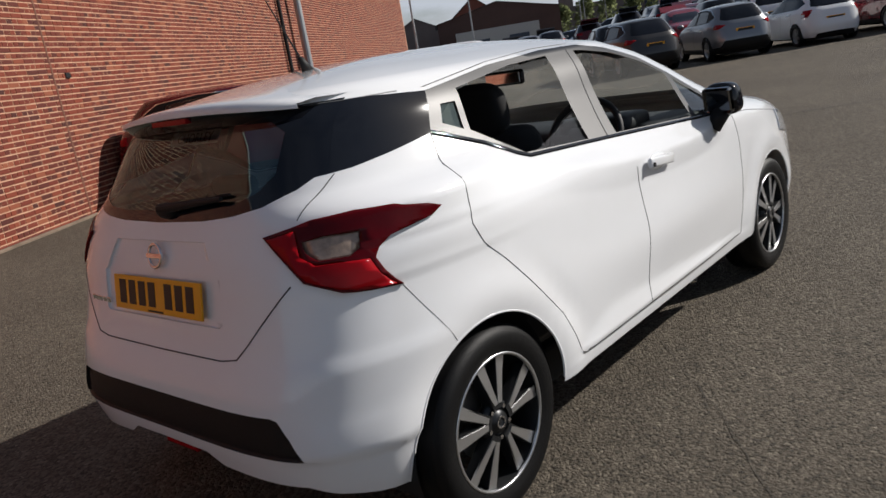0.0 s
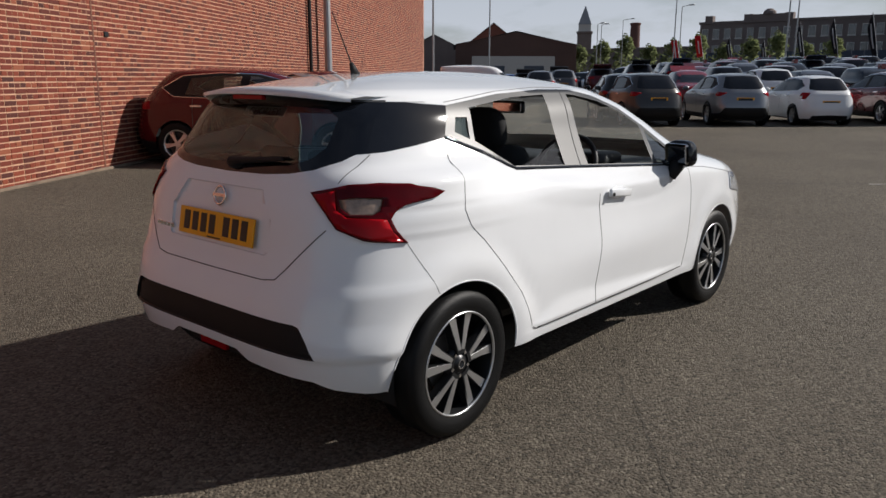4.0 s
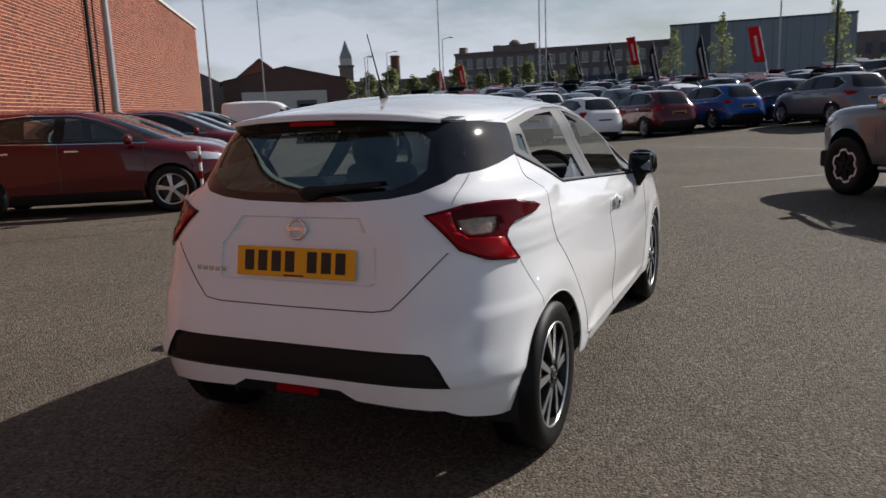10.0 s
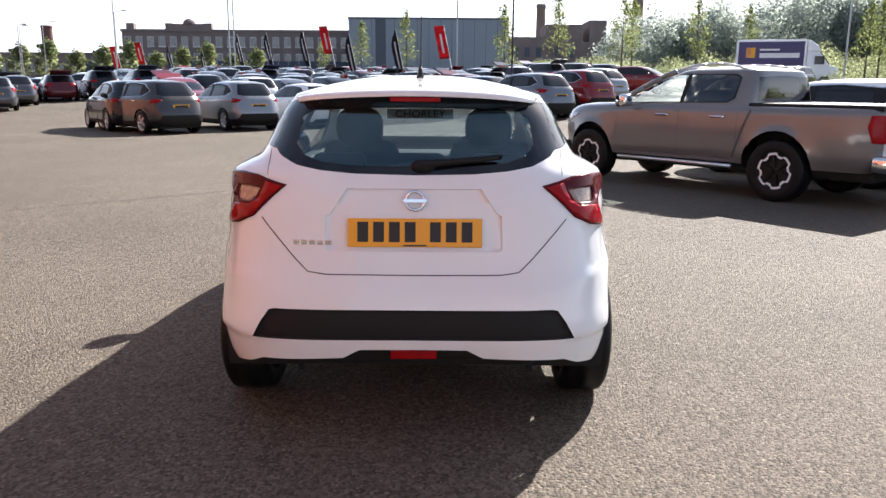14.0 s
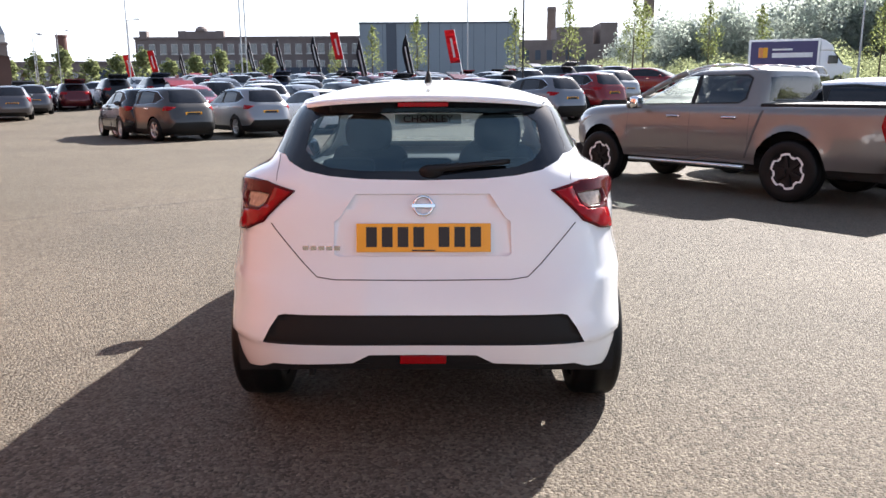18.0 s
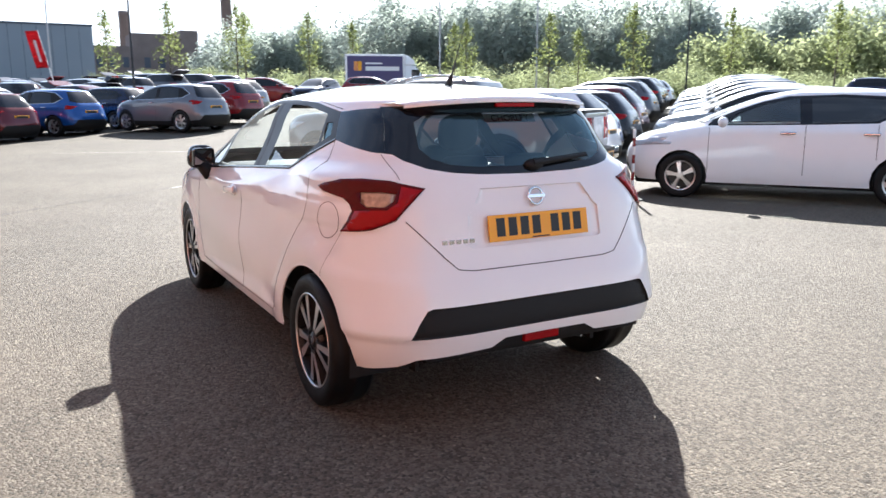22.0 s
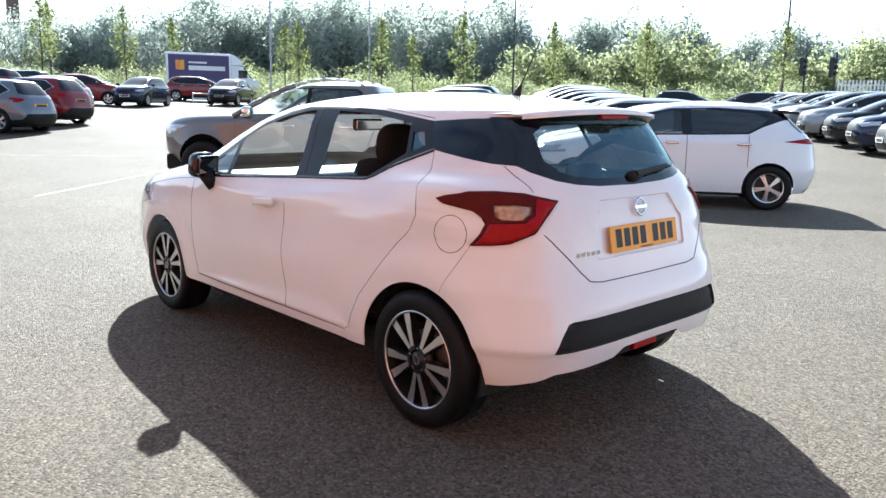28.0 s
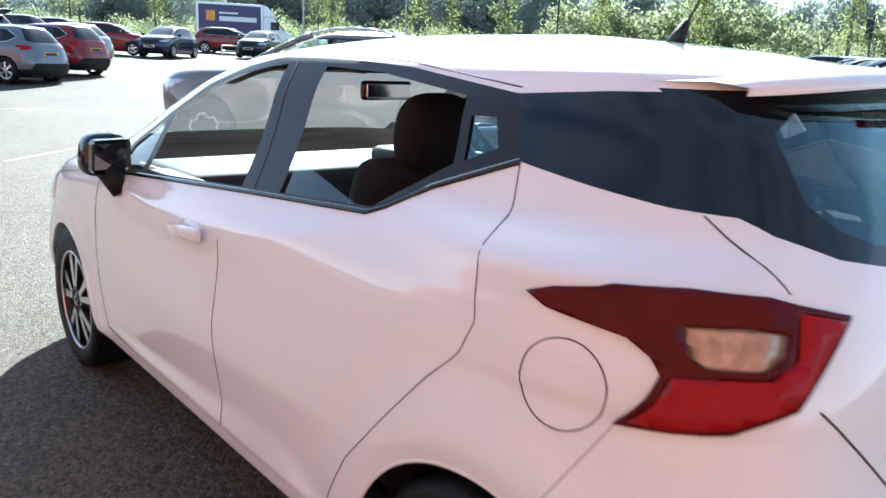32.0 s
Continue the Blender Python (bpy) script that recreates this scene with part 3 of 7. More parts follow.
# the glass house
clear = carve(sb, GLASS_CLEAR, 1, rear)
lift(sb, clear, "rear_window", M["tint"], car, "tinted rear window glass", out=-0.002)
lift(sb, carve(sb, GLASS_REAR, 1, rear), "rear_window_surround", M["gloss"], car, "gloss black surround of the rear glass")
screen_poly = [(1.50, 1.345), (1.80, 1.245), (2.10, 1.10), (2.34, 1.0), (2.6, 0.985), (2.6, 1.345)]
for s in (-1, 1):
    fs = carve(sb, WIN_R, 0, side(s))
    low = carve(sb, [(0.38, 1.02), (0.88, 1.02), (0.88, 1.135), (0.62, 1.07)] if s > 0 else [(0.38, 1.02), (0.88, 1.02), (0.88, 1.12), (0.55, 1.055)], 0, lambda c: c.x * s > 0.3 and inside((c.y, c.z), WIN_R))
    lift(sb, low, "rear_side_window", M["glass"], car, "half lowered door glass", out=-0.006)
    bmesh.ops.delete(sb, geom=carve(sb, WIN_R, 0, side(s)), context="FACES")
    bmesh.ops.delete(sb, geom=carve(sb, WIN_F, 0, side(s)), context="FACES")
    lift(sb, carve(sb, WIN_Q, 0, side(s)), "quarter_window", M["tint"], car, "", out=-0.004)
    lift(sb, carve(sb, WIN_FQ, 0, side(s)), "front_quarter_window", M["glass"], car, "", out=-0.004)
    lift(sb, carve(sb, DLO, 0, side(s)), "window_frame", M["frame"], car, "satin black door window frame and pillars", out=0.001)
    lift(sb, carve(sb, CPANEL, 0, side(s)), "rear_pillar_panel", M["gloss"], car, "gloss black rear pillar panel", out=0.001)
    turn = Matrix.Rotation(radians(45 * s), 3, "Z")
    sb.transform(turn.to_4x4())
    ok = lambda c: c.x * s > 0.2 and c.z < 1.1 and c.y < 0.9
    for shape in (LAMP_CLEAR, LAMP_RED, LAMP):
        carve(sb, shape, 0, ok)
    sb.transform(turn.inverted().to_4x4())
    sb.normal_update()
    cl = [f for f in sb.faces if inside((f.calc_center_median().x * s * 0.70711 + f.calc_center_median().y * 0.70711, f.calc_center_median().z), LAMP) and f.calc_center_median().x * s > 0.35 and f.calc_center_median().y < 0.1]
    uv = lambda f: (f.calc_center_median().x * s * 0.70711 + f.calc_center_median().y * 0.70711, f.calc_center_median().z)
    lamp = lift(sb, [f for f in cl if not inside(uv(f), LAMP_RED) and not inside(uv(f), LAMP_CLEAR)], "tail_lamp", M["lamp_deep"], car, "boomerang-shaped dark red tail lamp", out=0.008, rim=0.016)
    lift(sb, [f for f in cl if f.is_valid and inside(uv(f), LAMP_CLEAR)], "indicator_lens", M["lamp_clear"], lamp, "clear amber-tinted lens", out=0.002, rim=0.006)
    lift(sb, [f for f in cl if f.is_valid and inside(uv(f), LAMP_RED)], "red_lens", M["lamp_red"], lamp, "bright red lens", out=0.010, rim=0.01)

# windscreen, bonnet, tailgate, bumper pieces, doors
lift(sb, [f for f in sb.faces if (c := f.calc_center_median()).y > 1.3 and 1.02 < c.z < 1.352 and abs(c.x) < 0.62 and f.normal.y > 0.25], "windscreen", M["dusty"], car, "dusty windscreen")
lift(sb, carve(sb, BONNET, 2, lambda c: c.z > 0.7 and c.y > 2.2), "bonnet", M["white"], car)
lift(sb, carve(sb, RECESS, 1, rear), "plate_recess", M["white"], car, out=-0.009, rim=-0.009)
lift(sb, carve(sb, BAND, 1, rear), "bumper_insert", M["trim"], car, "textured black bumper insert", out=-0.012, rim=-0.012)
lift(sb, carve(sb, TAILGATE, 1, rear), "tailgate", M["white"], car)
for s in (-1, 1):
    door = lift(sb, carve(sb, DOOR_R, 0, side(s)), "rear_door", M["white"], car)
    ribbon("shut_line", DOOR_R[:14], 0, s, 0.0024, 0.0012, M["gap"], door)
    door = lift(sb, carve(sb, DOOR_F, 0, side(s)), "front_door", M["white"], car)
    ribbon("shut_line", DOOR_F[6:] + DOOR_F[:1], 0, s, 0.0024, 0.0012, M["gap"], door)
    h = new("door_handle"); h.parent = door; tagged(h, "white pull handle")
    p, n = skin(1.18, 0.868, 0, s)
    bm = bmesh.new()
    bmesh.ops.create_uvsphere(bm, u_segments=20, v_segments=10, radius=1, matrix=Matrix.LocRotScale(p - n * 0.002, Euler((0, 0, 0)), (0.012, 0.082, 0.034)))
    part("handle_cup", bm, M["white"], h, "", True)
    bm = boxed(-0.009, 0.009, -0.105, 0.105, -0.020, 0.020, 0.008)
    for v in bm.verts:
        v.co.x -= 0.35 * v.co.y ** 2
    bm.transform(Matrix.LocRotScale(p + n * 0.020, Euler((radians(-5), 0, 0)), None))
    part("grip", bm, M["white"], h, "", True)
    if s > 0:
        q, n = skin(1.095, 0.868, 0, s)
        part("key_lock", rod(q + n * 0.028, q + n * 0.032, 0.009), M["trim"], h)
    ribbon("bumper_joint", BUMPER_GAP, 0, s, 0.0016, 0.0008, M["gap"], car)
    ribbon("window_sill_trim", DLO[:7], 0, s, 0.016, 0.004, M["gloss"], car)
    ribbon("sill_joint", [(0.49, 0.343), (1.98, 0.343)], 0, s, 0.004, 0.0012, M["gap"], car)
    ribbon("bonnet_joint", [(2.06, 0.92), (2.30, 0.90), (2.70, 0.84), (3.0, 0.77)], 0, s, 0.003, 0.0014, M["gap"], car)
    ribbon("roof_joint", [(0.18, 1.322), (0.55, 1.361), (0.92, 1.376), (1.16, 1.372)], 0, s, 0.0032, 0.0014, M["gap"], car)
    ribbon("pillar_joint", [(0.955, 1.01), (1.085, 1.365)], 0, s, 0.006, 0.0022, M["gap"], car)
    # headlamp
    lift(sb, carve(sb, [(2.72, 0.72), (3.06, 0.66), (3.26, 0.60), (3.24, 0.72), (2.98, 0.80), (2.76, 0.83)], 0, lambda c: c.x * s > 0.35), "headlamp", M["lamp_glass"], car, "clear swept-back headlamp", out=0.004, rim=0.01)
    ribbon("arch_lip", [(0.341 * math.cos(a) + AXLE_R, 0.305 + 0.341 * math.sin(a)) for a in np.linspace(0.0, math.pi + 0.1, 40)], 0, s, 0.008, 0.0012, M["white"], car)
    ribbon("arch_lip", [(0.341 * math.cos(a) + AXLE_F, 0.305 + 0.341 * math.sin(a)) for a in np.linspace(-0.05, math.pi + 0.02, 40)], 0, s, 0.008, 0.0012, M["white"], car)
flap = lift(sb, carve(sb, circle(-0.158, 0.868, 0.075), 0, side(-1)), "fuel_flap", M["white"], car, "round fuel filler flap", out=0.0005)
ribbon("flap_joint", circle(-0.158, 0.868, 0.076), 0, -1, 0.003, 0.0014, M["gap"], flap, closed=True)
ribbon("tailgate_joint", [(0.60, 1.14), (0.588, 1.045)], 1, 1, 0.0032, 0.0014, M["gap"], car)
ribbon("tailgate_joint", [(-0.60, 1.14), (-0.588, 1.045)], 1, 1, 0.0032, 0.0014, M["gap"], car)
ribbon("tailgate_joint", [(-0.60, 0.885), (-0.46, 0.735), (-0.41, 0.688), (-0.34, 0.678), (0.0, 0.676), (0.34, 0.678), (0.41, 0.688), (0.46, 0.735), (0.60, 0.885)], 1, 1, 0.005, 0.0014, M["gap"], car)
lift(sb, [f for f in sb.faces if f.calc_center_median().z > 1.3 and f.normal.z > 0.5], "headlining", mat("grey_headlining", (0.22, 0.21, 0.20), 0.9, vary=0.08), car, out=-0.035, take=False)
ribbon("roof_seam", [(0.575, 1.325), (0.3, 1.345)], 1, 1, 0.004, 0.001, M["gap"], car)
lift(sb, list(sb.faces), "body_shell", M["white"], car)
sb.free()

# spoiler over the rear glass
bm = bmesh.new()
top, bot = [], []
for i in range(25):
    u = -1 + i / 12
    x = 0.485 * u
    yb = -0.365 + 0.055 * u ** 2 + 0.07 * abs(u) ** 8
    ya = -0.19 + 0.07 * u ** 4
    za, zb = 1.392 - 0.036 * u ** 2 - 0.008 * u ** 6, 1.368 - 0.022 * u ** 2 - 0.004 * u ** 6
    if i == 0:
        top.append([bm.verts.new((x * f, yy + 0.015, zz)) for f, yy, zz in ((1.135, -0.02, 1.329), (1.10, -0.09, 1.330), (1.06, -0.16, 1.331), (1.025, -0.235, 1.331), (1.02, -0.225, 1.322))])
    top.append([bm.verts.new((x * 1.10, ya + 0.10, za + 0.010 - 0.012 * u ** 6)), bm.verts.new((x * 1.07, ya, za)), bm.verts.new((x * 1.03, (ya + yb) / 2, (za + zb) / 2 + 0.005)), bm.verts.new((x, yb, zb)), bm.verts.new((x, yb + 0.004, zb - 0.014))])
bmesh.ops.delete(bm, geom=top[0], context="VERTS")
top = top[1:]
for p, q in zip(top, top[1:]):
    for j in range(4):
        bm.faces.new((p[j], p[j + 1], q[j + 1], q[j]))
bmesh.ops.recalc_face_normals(bm, faces=bm.faces)
spoiler = part("spoiler", bm, M["white"], car, "white roof spoiler", True)
bm = bmesh.new()
last = None
for i in range(-1, 26):
    u = min(1, max(-1, -1 + i / 12))
    x = 0.485 * u * (1.03 if i in (-1, 25) else 1)
    yb = (0.03 if i in (-1, 25) else 0) - 0.361 + 0.055 * u ** 2 + 0.10 * abs(u) ** 8
    row = [bm.verts.new((x, yb, 1.355 - 0.022 * u ** 2 - 0.004 * u ** 6)), bm.verts.new((x, yb + 0.035, 1.312 - 0.016 * u ** 2)), bm.verts.new((x * 0.98, -0.22 + 0.12 * u ** 4, 1.306 - 0.02 * u ** 2))]
    if last:
        for j in range(2):
            bm.faces.new((last[j], row[j], row[j + 1], last[j + 1]))
    last = row
part("spoiler_underside", bm, M["gloss"], spoiler, "", True)
part("high_brake_lamp", boxed(-0.10, 0.10, -0.363, -0.34, 1.333, 1.350, 0.003), M["lamp_red"], car, "red high-level brake lamp")

# plate, emblem, badge, wiper, aerial
def on_rear(x, z, out=0.0):
    p, n = skin(x, z, 1)
    return p + n * out


PLATE_M = pose(0.005, -0.548, 0.838, -11)
def plate_bits(parent, m, w, h, mt, chars=((0, 1, 2, 3), (4.6, 5.6, 6.6))):
    bm = boxed(-w / 2, w / 2, -0.004, 0.004, -h / 2, h / 2, 0.002)
    bm.transform(m)
    pl = part("number_plate", bm, mt, parent, "number plate with plain black bars")
    cw = 0.050 * w / 0.52
    for g in chars:
        for c in g:
            bm = boxed(-cw * 0.42, cw * 0.42, -0.0052, 0, -0.039 * w / 0.52, 0.039 * w / 0.52)
            x0 = (c - 3.3) * cw * 1.22
            bm.transform(m @ Matrix.Translation((x0, 0, 0.003)))
            part("character_bar", bm, M["ink"], pl)
    return pl


pl = plate_bits(car, PLATE_M, 0.52, 0.111, M["plate_y"])
bm = boxed(-0.045, 0.045, -0.0052, 0, -0.052, -0.046)
bm.transform(PLATE_M)
part("maker_bar", bm, M["ink"], pl)
emb = new("emblem"); emb.parent = car; tagged(emb, "round chrome emblem")
em = Matrix.Translation(on_rear(0.004, 0.957, 0.002)) @ pose(0, 0, 0, -12, 0, 0)
bm = bmesh.new()
for i in range(32):
    a = 2 * math.pi * i / 32
    for j in range(8):
        b = 2 * math.pi * j / 8
        r = 0.036 + 0.006 * math.cos(b)
        bm.verts.new((r * math.cos(a), -0.004 + 0.005 * math.sin(b), r * math.sin(a)))
bm.verts.ensure_lookup_table()
for i in range(32):
    for j in range(8):
        bm.faces.new([bm.verts[k] for k in (i * 8 + j, i * 8 + (j + 1) % 8, ((i + 1) % 32) * 8 + (j + 1) % 8, ((i + 1) % 32) * 8 + j)])
bmesh.ops.recalc_face_normals(bm, faces=bm.faces)
bm.transform(em)
part("ring", bm, M["chrome"], emb, "", True)
bm = boxed(-0.046, 0.046, -0.010, 0.0, -0.008, 0.008, 0.002); bm.transform(em)
part("bar", bm, M["chrome"], emb)
badge = new("badge"); badge.parent = car; tagged(badge, "chrome badge of plain bars")
for i in range(5):
    p = on_rear(-0.456 + 0.031 * i, 0.797, 0.0)
    part("letter_bar", boxed(p.x - 0.012, p.x + 0.012, p.y - 0.003, p.y + 0.004, p.z - 0.009, p.z + 0.009, 0.002), M["chrome"], badge)
wip = new("rear_wiper"); wip.parent = car; tagged(wip, "black rear wiper")
p0, p1 = on_rear(0.02, 1.085, 0.02), on_rear(0.33, 1.108, 0.022)
bm = bmesh.new()
bmesh.ops.create_uvsphere(bm, u_segments=16, v_segments=8, radius=1, matrix=Matrix.LocRotScale(on_rear(0.035, 1.085, 0.004), None, (0.05, 0.028, 0.026)))
part("pivot_cover", bm, M["trim"], wip, "", True)
part("arm", rod(p0, p1, 0.017, 0.007), M["trim"], wip)
q0, q1 = on_rear(0.06, 1.098, 0.008), on_rear(0.345, 1.122, 0.008)
part("blade", rod(q0, q1, 0.007, 0.005), M["rubber"], wip)
aer = new("aerial"); aer.parent = car; tagged(aer, "black rod aerial on a fin base")
bm = bmesh.new()
cyl(bm, (0.004, 0.235, 1.425), (0.006, 0.205, 1.485), 0.028, 0.009, 14)
for v in bm.verts:
    v.co.x *= 0.75
part("base", bm, M["trim"], aer, "", True)
part("mast", rod((0.006, 0.212, 1.47), (0.011, 0.094, 1.702), 0.0038, 0.002, 8), M["trim"], aer)

# mirrors
for s in (-1, 1):
    mir = new("door_mirror"); mir.parent = car; tagged(mir, "gloss black door mirror")
    bm = bmesh.new()
    bmesh.ops.create_uvsphere(bm, u_segments=24, v_segments=14, radius=1)
    for v in bm.verts:
        v.co = Vector([math.copysign(abs(c) ** 0.62, c) for c in v.co])
        if v.co.y < 0:
            v.co.y *= 0.55
        v.co.x *= 1 - 0.12 * v.co.z
    bm.transform(Matrix.LocRotScale((s * 0.885, 1.84, 1.014), Euler((0, 0, radians(-8 * s))), (0.083, 0.070, 0.074)))
    part("housing", bm, M["gloss"], mir, "", True)
    bm = boxed(-0.069, 0.069, -0.004, 0.004, -0.058, 0.058, 0.014)
    bm.transform(Matrix.LocRotScale((s * 0.885, 1.792, 1.014), Euler((radians(8), 0, radians(-12 * s))), None))
    part("mirror_glass", bm, mat("mirror_silver", (0.26, 0.27, 0.28), 0.03, 1.0, vary=0.0), mir, "silvered mirror glass")
    part("stalk", cyl(bmesh.new(), (s * 0.85, 1.80, 0.885), (s * 0.885, 1.83, 0.965), 0.032, 0.042, 14), M["trim"], mir, "", True)


# wheels
def tyre_part(parent, r=0.302, w=0.195, rim=0.215):
    bm = spun([(rim, -w * 0.46), (rim + 0.02, -w / 2), (r - 0.03, -w * 0.52), (r - 0.008, -w * 0.45), (r, -w * 0.36), (r - 0.004, -w * 0.13), (r, -w * 0.12), (r, w * 0.12), (r - 0.004, w * 0.13), (r, w * 0.36), (r - 0.008, w * 0.45), (r - 0.03, w * 0.52), (rim + 0.022, w / 2), (rim, w * 0.46)], 48)
    return part("tyre", bm, M["rubber"], parent, "", True)


def spoke_mesh(r0, r1, w0, w1, a, x0, x1, slant=0.0):
    """A bar from the hub to the rim, wider or narrower outwards."""
    bm = bmesh.new()
    pts = [(r0, -w0), (r1, -w1 + slant), (r1, w1 + slant), (r0, w0)]
    c, s = math.cos(a), math.sin(a)
    lo = [bm.verts.new((x0, r * c - t * s, r * s + t * c)) for r, t in pts]
    hi = [bm.verts.new((x1 - 0.010 * (r - r0) / (r1 - r0) + 0.004, r * c - t * s * 0.86, r * s + t * c * 0.86)) for r, t in pts]
    bm.faces.new(hi); bm.faces.new(lo[::-1])
    for i in range(4):
        bm.faces.new((lo[i], lo[(i + 1) % 4], hi[(i + 1) % 4], hi[i]))
    bmesh.ops.recalc_face_normals(bm, faces=bm.faces)
    return bm


wheel_tpl = []
for s in (-1, 1):
    for a in (AXLE_F, AXLE_R):
        wh = new("wheel"); wh.parent = car
        wh.matrix_local = pose(s * 0.752, a, HUB_Z, 17 * (a + s), 0, 0 if s > 0 else 180)
        tyre_part(wh)
        rim = part("rim", spun([(0.216, -0.08), (0.205, -0.07), (0.20, 0.045), (0.214, 0.088)], 48), M["alloy_dark"], wh, "dark painted alloy barrel", True)
        part("rim_lip", spun([(0.2165, 0.082), (0.2165, 0.092), (0.209, 0.092), (0.206, 0.084)], 48, closed=True), M["alloy"], rim, "", True)
        for k in range(5):
            for sl in (-1, 1):
                an = 2 * math.pi * k / 5 + sl * 0.155
                part("spoke", spoke_mesh(0.045, 0.208, 0.016, 0.020, an, 0.045, 0.083, sl * 0.018), M["alloy_dark"], rim)
                part("spoke_face", spoke_mesh(0.062, 0.207, 0.0100, 0.0200, an, 0.079, 0.0845, sl * 0.020), M["alloy"], rim, "machined bright face")
        part("hub", spun([(0.068, 0.05), (0.066, 0.074), (0.036, 0.078), (0.034, 0.086), (0.0005, 0.088)], 28), M["alloy_dark"], rim, "", True)
        part("centre_cap_ring", spun([(0.020, 0.087), (0.020, 0.091), (0.015, 0.091), (0.015, 0.087)], 24, closed=True), M["chrome"], rim)
        for k in range(5):
            an = 2 * math.pi * (k + 0.5) / 5
            part("wheel_bolt", rod((0.07, 0.05 * math.cos(an), 0.05 * math.sin(an)), (0.084, 0.05 * math.cos(an), 0.05 * math.sin(an)), 0.009, 0.008, 6), M["chrome"], rim)
        part("brake_disc", spun([(0.125, 0.01), (0.125, 0.02), (0.04, 0.022), (0.04, 0.01)], 32, closed=True), mat("brake_steel", (0.25, 0.24, 0.23), 0.4, 0.8) if not wheel_tpl else wheel_tpl[0], wh)
        if not wheel_tpl:
            wheel_tpl.append(bpy.data.materials["brake_steel"])
        # arch liner
        bm = bmesh.new()
        last = None
        for i in range(33):
            b = math.pi * 1.16 * i / 32 - 0.25
            row = [bm.verts.new((s * x, a + 0.343 * math.cos(b), HUB_Z + 0.003 + 0.343 * math.sin(b))) for x in (0.80 if a == AXLE_R else 0.79 - 0.10 * max(0, math.cos(b)), 0.50)]
            if last:
                bm.faces.new((last[0], last[1], row[1], row[0]))
            last = row
        part("arch_liner", bm, M["under"], car, "", True)
        part("arch_back", boxed(min(s * 0.48, s * 0.50), max(s * 0.48, s * 0.50), a - 0.35, a + 0.35, 0.2, 0.66), M["under"], car)

# underside, valance, fog lamp, exhaust
part("underbody", boxed(-0.70, 0.70, 0.36, 2.16, 0.18, 0.33, 0.02), M["under"], car)
part("rear_underbody", boxed(-0.50, 0.50, -0.44, 0.36, 0.25, 0.40, 0.03), M["under"], car)
part("front_underbody", boxed(-0.50, 0.50, 2.16, 3.2, 0.18, 0.36, 0.03), M["under"], car)
bm = bmesh.new()
vs = [(-0.27, 0.352), (-0.21, 0.392), (0.21, 0.392), (0.27, 0.352), (0.20, 0.33), (-0.20, 0.33)]
front = [bm.verts.new((x, -0.585 + 0.03 * abs(x) + 0.5 * max(0, 0.35 - z), z)) for x, z in vs]
back = [bm.verts.new((x * 1.05, -0.45, z - 0.02)) for x, z in vs]
bm.faces.new(front)
for i in range(6):
    bm.faces.new((front[i], back[i], back[(i + 1) % 6], front[(i + 1) % 6]))
bmesh.ops.recalc_face_normals(bm, faces=bm.faces)
part("valance", bm, M["trim"], car, "black lower valance")
part("fog_lamp", boxed(-0.092, 0.092, -0.592, -0.56, 0.338, 0.376, 0.006), M["lamp_red"], car, "red rear fog lamp")
part("bumper_back", boxed(-0.60, 0.60, -0.50, -0.40, 0.30, 0.36, 0.02), M["under"], car)

# cabin
cab = new("cabin"); cab.parent = car; tagged(cab, "dark grey cabin trim")
part("floor", boxed(-0.70, 0.70, -0.35, 2.2, 0.36, 0.42), M["inner"], cab)
for s in (-1, 1):
    bm = bmesh.new()
    box(bm, min(s * 0.70, s * 0.755), max(s * 0.70, s * 0.755), 0.30, 2.0, 0.40, 0.965, 0.02)
    part("door_card", bm, M["inner"], cab)
    part("door_capping", boxed(min(s * 0.70, s * 0.775), max(s * 0.70, s * 0.775), 0.98, 1.75, 0.945, 0.968, 0.008), M["inner"], cab)
    part("rear_side_panel", boxed(min(s * 0.55, s * 0.62), max(s * 0.55, s * 0.62), -0.36, 0.30, 0.42, 1.06, 0.03), M["inner"], cab)
part("dashboard", boxed(-0.70, 0.70, 1.62, 2.15, 0.62, 0.955, 0.06), M["inner"], cab, "", True)
part("instrument_hood", boxed(0.18, 0.56, 1.55, 1.80, 0.93, 1.01, 0.03), M["inner"], cab, "", True)
part("parcel_shelf", boxed(-0.55, 0.55, -0.40, 0.18, 0.985, 1.0, 0.005), M["inner"], cab)
bm = bmesh.new()
last = None
N = 36
for i in range(N):
    a = 2 * math.pi * i / N
    for j in range(8):
        b = 2 * math.pi * j / 8
        r = 0.185 + 0.016 * math.cos(b)
        bm.verts.new((0.36 + r * math.cos(a), 0.016 * math.sin(b), r * math.sin(a)))
bm.verts.ensure_lookup_table()
for i in range(N):
    for j in range(8):
        bm.faces.new([bm.verts[k] for k in (i * 8 + j, i * 8 + (j + 1) % 8, ((i + 1) % N) * 8 + (j + 1) % 8, ((i + 1) % N) * 8 + j)])
bmesh.ops.recalc_face_normals(bm, faces=bm.faces)
bm.transform(pose(0, 1.50, 0.93, -25))
part("steering_wheel", bm, M["inner"], cab, "", True)
bm = boxed(0.28, 0.44, -0.03, 0.02, -0.06, 0.05, 0.02); box(bm, 0.19, 0.53, -0.012, 0.012, -0.025, 0.02, 0.008)
bm.transform(pose(0, 1.50, 0.93, -25))
part("steering_boss", bm, M["inner"], cab, "", True)


